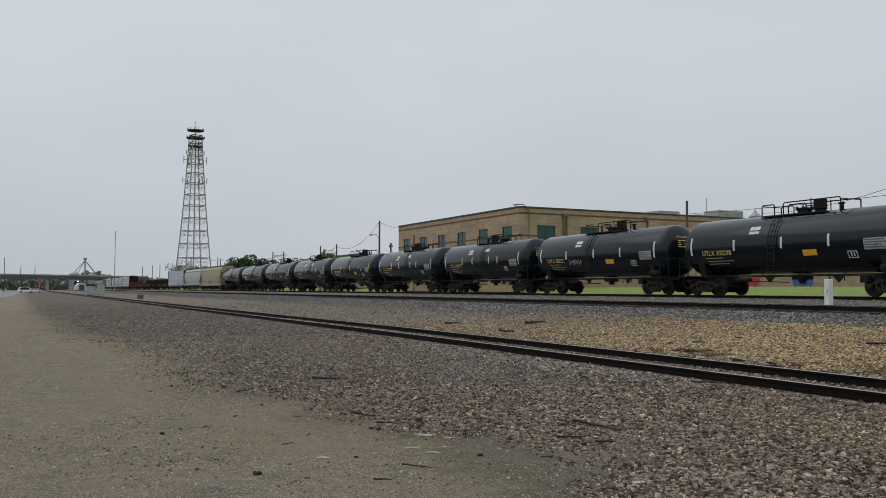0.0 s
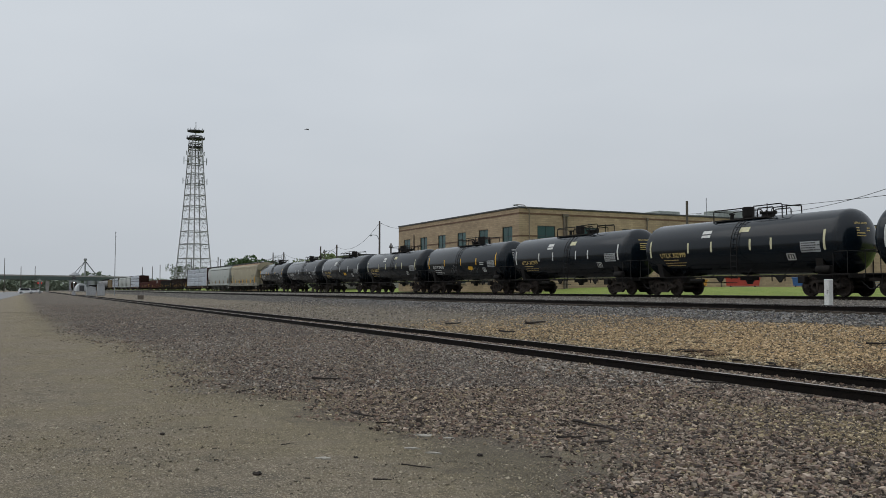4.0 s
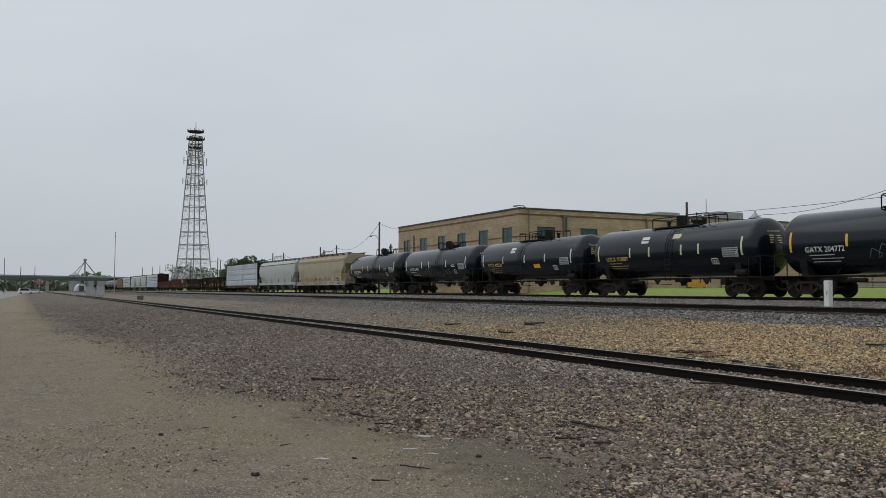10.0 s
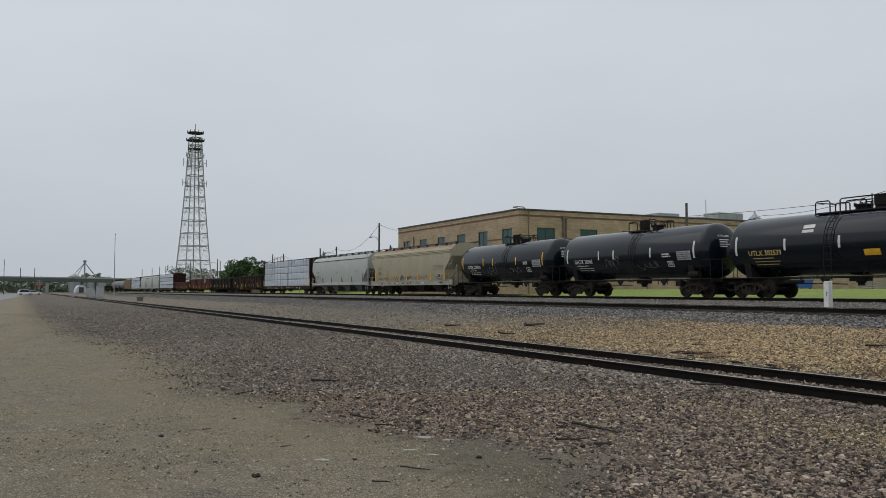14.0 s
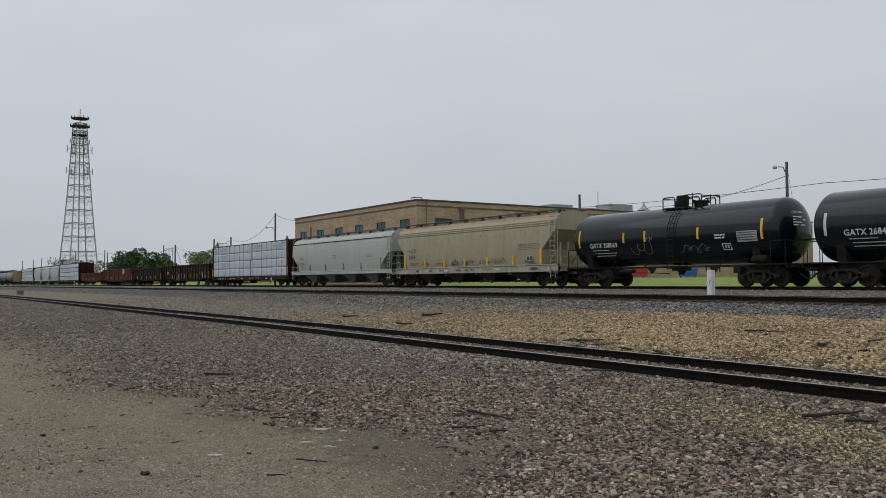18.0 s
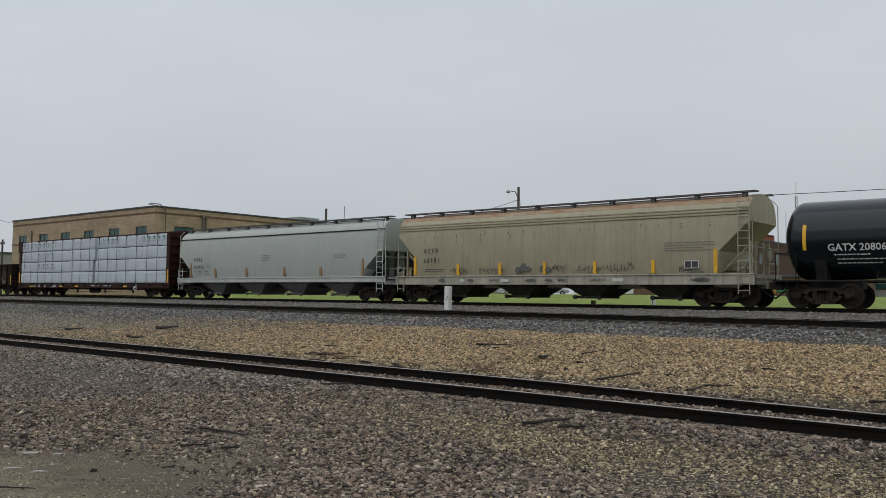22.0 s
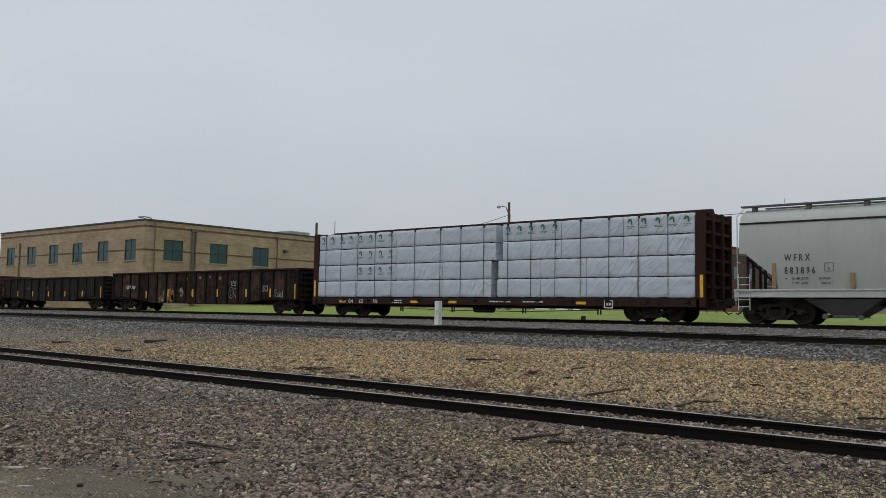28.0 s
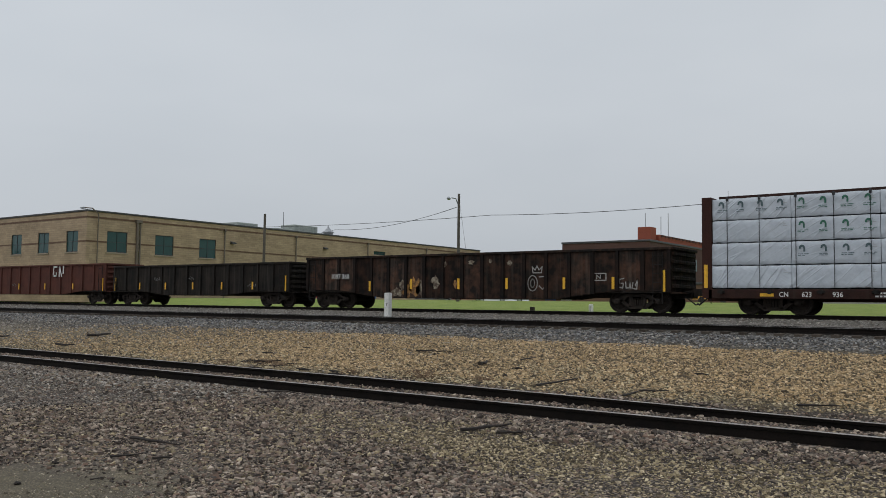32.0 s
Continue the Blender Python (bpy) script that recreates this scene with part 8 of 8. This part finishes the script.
# nearest belt: a ridge of coarse stone along the siding, a hollow of fine olive gravel, coarse stone again
p = scatter(rg, -14, 1.5, 0.8, 10.0, 2600)
d = np.hypot(p[:, 0], p[:, 1])
keep = (d < 12.5) & (d > 4.9) & ragged(rg, p, 1, 0.9) & (p[:, 1] < siding(p[:, 0]) - 0.9) & (p[:, 1] > -p[:, 0] * 0.13)
ridge = np.clip((p[:, 1] - 7.75 - 0.25 * wavy(p[:, 0], p[:, 1], 3)) / 0.3, 0, 1)
keep &= rg.uniform(0, 1, len(p)) < (1.0 - 0.4 * ridge) * np.where(d < 7.2, 1.0, 0.62)
p, d, ridge = p[keep], d[keep], ridge[keep]
hollow = np.clip((p[:, 1] - 5.7 + 0.22 * (p[:, 0] + 2.5) - 0.5 * wavy(p[:, 0] * 0.7, p[:, 1], 5)) / 0.6, 0, 1) * (1 - ridge) * np.clip((p[:, 0] + 9.5) / 4, 0, 1)
olive = rg.uniform(0, 1, len(p)) < 0.08 * (1 - ridge) + 0.84 * hollow
sz = np.clip(rg.lognormal(-3.78, 0.4, len(p)), 0.01, 0.07) * (1 + 0.12 * ridge - 0.2 * hollow) * np.where(d < 7.2, 1.0, 1.12)
near = d < 7.2
stones("crushed_stone", p[near & ~olive], sz[near & ~olive], M_STP, LAB_P, True, 1, 0.45, 0.26, 0.95)
stones("crushed_stone", p[near & olive], sz[near & olive] * 0.85, M_STO, "loose olive-brown gravel among the crushed stone", True, 12, 0.42, 0.25, 0.95)
stones("crushed_stone", p[~near & ~olive], sz[~near & ~olive], M_STP, LAB_P, False, 11, 0.45, 0.26, 0.95)
stones("crushed_stone", p[~near & olive], sz[~near & olive], M_STO, "loose olive-brown gravel among the crushed stone", False, 14, 0.42, 0.25, 0.95)
# the belt runs on under the camera
p = scatter(rg, -8, 6, -1.6, 5.2, 180)
p = p[(np.hypot(p[:, 0], p[:, 1]) <= 4.9) & ((p[:, 0] > -3.6) | (p[:, 1] > yard_edge(p[:, 0])))]
stones("crushed_stone", p, np.clip(rg.lognormal(-3.4, 0.36, len(p)), 0.014, 0.08), M_STP, LAB_P, False, 13)
# middle belt
p = scatter(rg, -34, -2, 1.6, 10.2, 600)
d = np.hypot(p[:, 0], p[:, 1])
p = p[(d >= 12.3) & (d < 26) & ragged(rg, p, 1, 2.2) & (p[:, 1] < siding(p[:, 0]) - 0.9)]
olive = rg.uniform(0, 1, len(p)) < 0.45 + 0.3 * wavy(p[:, 0] * 0.3, p[:, 1] * 0.8, 4)
sz = np.clip(rg.lognormal(-3.6, 0.36, len(p)), 0.016, 0.07) * np.where(p[:, 1] > 7.8, 1.3, 1.0)
stones("crushed_stone", p[~olive], sz[~olive], M_STP, LAB_P, False, 2, 0.42, 0.25, 0.95)
stones("crushed_stone", p[olive], sz[olive], M_STB, "grey-brown stones among the crushed stone", False, 15, 0.42, 0.25, 0.95)
# between and beyond the siding's rails
p = scatter(rg, -40, 4, 9.3, 13.2, 280)
p = p[clear_of_rails(p) & (p[:, 1] > siding(p[:, 0]) - 0.72) & (p[:, 1] < 12.4 + 0.5 * wavy(p[:, 0], p[:, 1], 2))]
stones("crushed_stone", p, np.clip(rg.lognormal(-3.15, 0.3, len(p)), 0.022, 0.075), M_STP, LAB_P, False, 3, 0.25, 0.3)
# far belt
p = scatter(rg, -95, -20, 1.0, 9.9, 75)
d = np.hypot(p[:, 0], p[:, 1])
p = p[(d >= 25) & ragged(rg, p, 1, 2.6)]
p = p[rg.uniform(0, 1, len(p)) < np.where(wavy(p[:, 0] * 0.25, p[:, 1] * 0.9, 8) > 0.25, 0.45, 1) * np.interp(p[:, 0], [-92, -38], [0.05, 1])]
olive = rg.uniform(0, 1, len(p)) < 0.5
sz = np.clip(rg.lognormal(-3.25, 0.3, len(p)), 0.022, 0.075)
stones("crushed_stone", p[~olive], sz[~olive], M_STP, LAB_P, False, 4, 0.4, 0.25)
stones("crushed_stone", p[olive], sz[olive], M_STB, "grey-brown stones among the crushed stone", False, 18, 0.4, 0.25)
# yellow gravel, with dark leavings of the siding among it
p = scatter(rg, -34, 1, 11.6, 23.4, 470)
w = 0.7 * wavy(p[:, 0] * 0.6, p[:, 1] * 0.6, 3)
keep = (p[:, 1] > 12.2 + w * 0.9) & (p[:, 1] < 22.4 + w * 0.8) & (rg.uniform(0, 1, len(p)) < np.interp(p[:, 0], [-34, -24, -17], [0.02, 0.3, 1])) & (p[:, 1] > -p[:, 0] * 0.16 - 1)
keep &= rg.uniform(0, 1, len(p)) < np.where(wavy(p[:, 0] * 0.3, p[:, 1] * 0.45, 9) < -0.35, 0.7, 1) * np.clip((p[:, 1] - 11.6) / 1.6, 0.3, 1) * np.where(p[:, 1] > 17.5, 0.7, 1)
p = p[keep]
dull = rg.uniform(0, 1, len(p)) < np.clip(0.18 + 0.5 * wavy(p[:, 0] * 0.4, p[:, 1] * 0.7, 15), 0.05, 0.6) * np.clip((20 - p[:, 1]) / 6, 0.3, 1) + np.clip((13.8 - p[:, 1]) / 1.6, 0, 0.6)
sz = np.clip(rg.lognormal(-3.2, 0.34, len(p)), 0.022, 0.09)
stones("crushed_stone", p[~dull], sz[~dull], M_STY, "loose yellow-brown gravel between the tracks", False, 5, 0.45, 0.26, 0.95)
stones("crushed_stone", p[dull], sz[dull], M_STO, "dull brown stones among the yellow gravel", False, 16, 0.42, 0.26, 0.95)
# grey ballast of the main tracks
p = scatter(rg, -75, 0, 21.4, 26.95, 115)
p = p[(p[:, 1] > 22.6 + 1.1 * wavy(p[:, 0] * 0.5, p[:, 1], 6)) | (rg.uniform(0, 1, len(p)) < 0.12)]
warm = rg.uniform(0, 1, len(p)) < np.interp(p[:, 1], [22, 24.5], [0.6, 0.25])
sz = np.clip(rg.lognormal(-2.68, 0.3, len(p)), 0.035, 0.13) * np.where(p[:, 1] > 26.2, 0.75, 1)
stones("crushed_stone", p[~warm], sz[~warm], M_STG, "grey ballast beside the main track", False, 6, 0.42, 0.25, 0.95)
stones("crushed_stone", p[warm], sz[warm], M_STB, "brownish ballast beside the main track", False, 17, 0.42, 0.25, 0.95)
p = scatter(rg, -80, 0, 29.3, 33.3, 45)
stones("crushed_stone", p, np.clip(rg.lognormal(-2.75, 0.28, len(p)), 0.035, 0.1), M_STB, "pale ballast between the main tracks", False, 7, 0.2)
p = scatter(rg, -75, -10, 12.0, 22.0, 34)
p = p[rg.uniform(0, 1, len(p)) < np.interp(p[:, 0], [-60, -40, -14], [0.5, 1, 0.1]) * np.interp(p[:, 1], [14, 20], [0.45, 1])]
stones("crushed_stone", p, np.clip(rg.lognormal(-2.75, 0.3, len(p)), 0.03, 0.09), M_STB, "scattered grey-brown stones between the tracks", False, 8)
# grit of the yard
p = scatter(rg, -13, -1.5, -0.2, 5.2, 640)
p = p[(p[:, 1] < yard_edge(p[:, 0]) + 0.5) & (np.hypot(p[:, 0], p[:, 1]) < 13) & (np.hypot(p[:, 0], p[:, 1]) > 4.9)]
p = p[rg.uniform(0, 1, len(p)) < np.where(wavy(p[:, 0] * 0.8, p[:, 1] * 1.2, 7) > 0.1, 0.25, 0.95)]
stones("yard_grit", p, np.clip(rg.lognormal(-4.5, 0.5, len(p)), 0.005, 0.04), M_STD, "scattered grit on the packed yard", False, 9, 0.1, 0.3)
p = scatter(rg, -60, -10, -1.5, 3.6, 75)
p = p[(p[:, 1] < yard_edge(p[:, 0])) & (np.hypot(p[:, 0], p[:, 1]) > 11)]
stones("yard_grit", p, np.clip(rg.lognormal(-4.0, 0.4, len(p)), 0.01, 0.045), M_STD, "scattered grit on the packed yard", False, 10, 0.05)

# ---- sticks, planks and scraps ----
STICKS = ((-7.16, 12.70, -7.21, 14.46, 0.06), (-5.38, 12.25, -5.49, 13.13, 0.05), (-5.51, 13.11, -5.14, 13.42, 0.05), (-5.14, 7.59, -4.94, 8.30, 0.05), (-4.79, 7.76, -4.59, 7.91, 0.05),
          (-13.23, 17.23, -12.54, 17.82, 0.06), (-9.76, 16.56, -9.93, 17.63, 0.05), (-9.99, 15.31, -10.2, 15.9, 0.12), (-2.55, 7.67, -2.48, 7.85, 0.04), (-3.01, 12.78, -2.5, 13.10, 0.05),
          (-7.62, 5.30, -6.91, 5.35, 0.05), (-6.92, 4.61, -6.82, 4.93, 0.03), (-6.58, 4.81, -6.46, 4.96, 0.03), (-6.23, 3.99, -6.22, 4.13, 0.018), (-26.44, 16.36, -26.76, 17.45, 0.14),
          (-29.28, 14.58, -29.75, 15.44, 0.1), (-14.60, 13.14, -14.38, 13.72, 0.09), (-24.01, 13.85, -23.23, 13.98, 0.1), (-9.59, 8.73, -9.36, 9.17, 0.05), (-6.49, 2.81, -6.26, 2.98, 0.02),
          (-6.08, 2.40, -5.99, 2.52, 0.02), (-9.39, 3.44, -8.97, 3.56, 0.035), (-8.61, 3.44, -8.46, 3.58, 0.03), (-7.79, 2.17, -7.83, 2.29, 0.015), (-9.11, 1.71, -9.12, 1.80, 0.015),
          (-13.14, 4.15, -12.81, 4.51, 0.05))
M_STICK = mat("dark_rotten_wood", (0.014, 0.011, 0.009), (0.04, 0.03, 0.023), 6, 0.9, 0, 0.4, 60)
for i, (xa, ya, xb, yb, r) in enumerate(STICKS):
    r *= 0.7
    q = random.Random(i)
    mx, my = (xa + xb) / 2, (ya + yb) / 2
    za = float(bed_z(np.array([my]))[0])
    st_ = thing("wood_scrap", pose(mx, my, za), "dark splintered scrap of wood on the stones", "wood scrap", "wood scraps")
    pts = []
    for k in range(6):
        u = k / 5 - 0.5
        pts.append(((xb - xa) * u + q.uniform(-1, 1) * r * 0.4, (yb - ya) * u + q.uniform(-1, 1) * r * 0.4, r * 0.55 + 0.012 + q.uniform(0, 0.35) * r))
    part("splinter", Shape().tube(pts, r * 0.55, 6, r * 0.25), M_STICK, st_)
    if r > 0.045:
        part("splinter", Shape().tube([(a + 0.3 * r, b + r, c) for a, b, c in pts[1:4]], r * 0.3, 5, r * 0.12), M_STICK, st_)
qs = random.Random(71)
for i in range(46):
    bx = -17.5 + 15.5 * qs.random()
    by = float(siding(np.array([bx]))[0]) + (qs.uniform(1.0, 3.2) if i % 4 else qs.uniform(3.2, 8.5))
    bl, ba, bw = qs.uniform(0.1, 0.42), qs.uniform(-0.5, 0.7), qs.uniform(0.012, 0.03)
    za = float(bed_z(np.array([by]))[0])
    st_ = thing("bark_scrap", pose(bx, by, za, 0, 0, math.degrees(ba)), "small dark scrap of bark beside the siding", "wood scrap", "bark scraps")
    part("splinter", Shape().tube([(-bl / 2, 0, bw * 0.6), (0, qs.uniform(-0.03, 0.03), bw * qs.uniform(0.8, 1.8)), (bl / 2, 0, bw * 0.6)], bw, 5, bw * 0.5), M_STICK, st_)
M_WEED = mat("dry_weed_stalk", (0.11, 0.062, 0.036), (0.19, 0.125, 0.075), 6, 0.9)
for i, (bx, by, r) in enumerate(((-14.3, 13.3, 0.6), (-13.7, 13.0, 0.4), (-10.2, 13.4, 0.55), (-9.6, 12.8, 0.4), (-11.3, 12.7, 0.35), (-8.6, 13.2, 0.3), (-15.3, 12.9, 0.3))):
    s = Shape()
    for k in range(40):
        a, e, q = qs.uniform(0, 6.28), r * qs.uniform(0.1, 0.6), qs.uniform(0.03, 0.12) * (r + 0.4)
        x0, y0 = r * 0.8 * qs.gauss(0, 0.4), r * 0.6 * qs.gauss(0, 0.4)
        x1, y1 = x0 + e * math.cos(a), y0 + e * math.sin(a)
        s.tube([(x0, y0, -0.02), ((x0 + x1) / 2, (y0 + y1) / 2, q), (x1, y1, q * qs.uniform(0.6, 1.3))], 0.006, 3, 0.003)
    st_ = thing("dry_weed", pose(bx, by, float(bed_z(np.array([by]))[0])), "tuft of dry brown weeds on the stones", "weed", "dry weeds")
    tagged(part("stalk", s, M_WEED, st_), kind="stuff")
# dark clods and pale crusts on the yard
M_CRUST = mat("pale_lime_crust", (0.4, 0.38, 0.33), (0.2, 0.18, 0.145), 14, 0.95, 0, 0.4, 50)
for i, (x, y, w) in enumerate(((-8.94, 1.28, 0.021), (-6.70, 1.68, 0.023), (-7.4, 1.5, 0.012), (-9.8, 2.2, 0.014), (-10.6, 2.7, 0.016), (-7.0, 2.6, 0.014), (-6.6, 3.6, 0.02), (-8.3, 2.6, 0.012))):
    s = Shape()
    q = random.Random(i)
    for k in range(5):
        s.lathe([(-0.3 * w, w * 0.5), (0.2 * w, w * 0.8), (0.7 * w, w * 0.3)], (q.uniform(-1, 1) * w, q.uniform(-1, 1) * w, w * 0.35), "z", 6)
    o = part("dark_clod", s, M_STICK, at=pose(x, y, float(bed_z(np.array([y]))[0])))
    tagged(o, "small dark clod lying on the packed yard", "clod", "clods on the yard")
for i, (x, y, w, l_) in enumerate(((-7.1, 2.35, 0.05, 0.075), (-7.75, 3.62, 0.06, 0.12), (-7.2, 3.22, 0.04, 0.08), (-7.5, 3.75, 0.04, 0.07), (-6.9, 3.3, 0.03, 0.07), (-10.5, 6.2, 0.05, 0.08), (-14.45, 12.9, 0.12, 0.25))):
    q = random.Random(50 + i)
    ring = [(math.cos(a) * l_ * q.uniform(0.35, 1.2), math.sin(a) * w * q.uniform(0.35, 1.2)) for a in [k * 2 * math.pi / 17 for k in range(17)]]
    o = part("lime_crust", Shape().prism(ring, "z", -0.01, 0.004), M_CRUST, at=pose(x, y, float(bed_z(np.array([y]))[0]) + 0.004, 0, 0, 40))
    tagged(o, "thin pale crust of lime on the ground", "crust", "pale crusts")
# a loose rail beside the siding
lr = thing("loose_rail", pose(0, 0, 0), "loose rusty rail lying beside the siding", "rail")
part("web", rail_shape(-3.6, -3.1, Y_A + 1.05, 0.1, RAIL_SEC), M_RAIL, lr)
part("head", rail_shape(-3.6, -3.1, Y_A + 1.05, 0.1, HEAD_SEC), M_RAILDULL, lr)


# ---- a bird that crosses the sky ----
M_BIRD = mat("dark_feathers", (0.05, 0.046, 0.042), (0.08, 0.074, 0.068), 8, 0.85)
bird = thing("bird", pose(-129.5, -11.5, 18.6), "dark gull-sized bird in level flight", "bird")
part("body", Shape().lathe([(-0.24, 0.01), (-0.18, 0.05), (0.0, 0.075), (0.12, 0.06), (0.2, 0.035), (0.27, 0.008)], (0, 0, 0), "x", 10), M_BIRD, bird, smooth=True)
part("tail", Shape().prism([(-0.2, -0.03), (-0.2, 0.03), (-0.38, 0.07), (-0.38, -0.07)], "z", -0.008, 0.008), M_BIRD, bird)
WINGS = []
for k in (-1, 1):
    w = part("wing", Shape().prism([(0.1, 0.0), (0.14, k * 0.17), (0.02, k * 0.37), (-0.04, k * 0.355), (-0.07, k * 0.16), (-0.08, 0.0)], "z", -0.01, 0.01), M_BIRD, bird, at=pose(0, k * 0.05, 0.03))
    WINGS.append((w, k))

# ---- what moves ----
def motions():
    times = [0, 2, 4, 6, 8, 10, 12, 14, 16, 18, 20, 22, 24, 26, 28, 30, 32]
    for ob, x0 in MOVERS:
        b = ob.matrix_basis.translation
        y, z = b.y, b.z
        walk(ob, [(t, pose(x0 + travel(t), y, z)) for t in times])
        if ob.name.startswith("lumber") or x0 < -300:
            continue
        # wheels roll without slipping
        for tk in ob.children:
            for w in tk.children:
                if w.name.startswith("wheelset"):
                    px = w.matrix_basis.translation.x
                    walk(w, [(k / 10, pose(px, 0, WHEEL_R, 0, math.degrees(travel(k / 10) / WHEEL_R), 0)) for k in range(321)])
    flight = ((0.0, -129.5, -11.5, 18.6), (1.0, -123.7, -0.8, 19.3), (2.4, -115.6, 14.3, 20.2), (4.5, -96.5, 36.5, 21.6), (6.6, -73.9, 55.9, 22.4), (8.2, -55.0, 66.1, 20.2), (10.0, -33.0, 77.0, 18.0), (32.0, 236.0, 211.0, 18.0))
    walk(bird, [(t, pose(x, y, z, 0, 0, 48)) for t, x, y, z in flight])
    for w, k in WINGS:
        walk(w, [(q / 10, pose(0, k * 0.05, 0.03, k * (24 if q % 2 else -14), 0, 0)) for q in range(321)])
    walk(loco, [(t, pose(-514 - 9.5 * t, Y_B, RAIL_B)) for t in (0, 16, 32)])


motions()
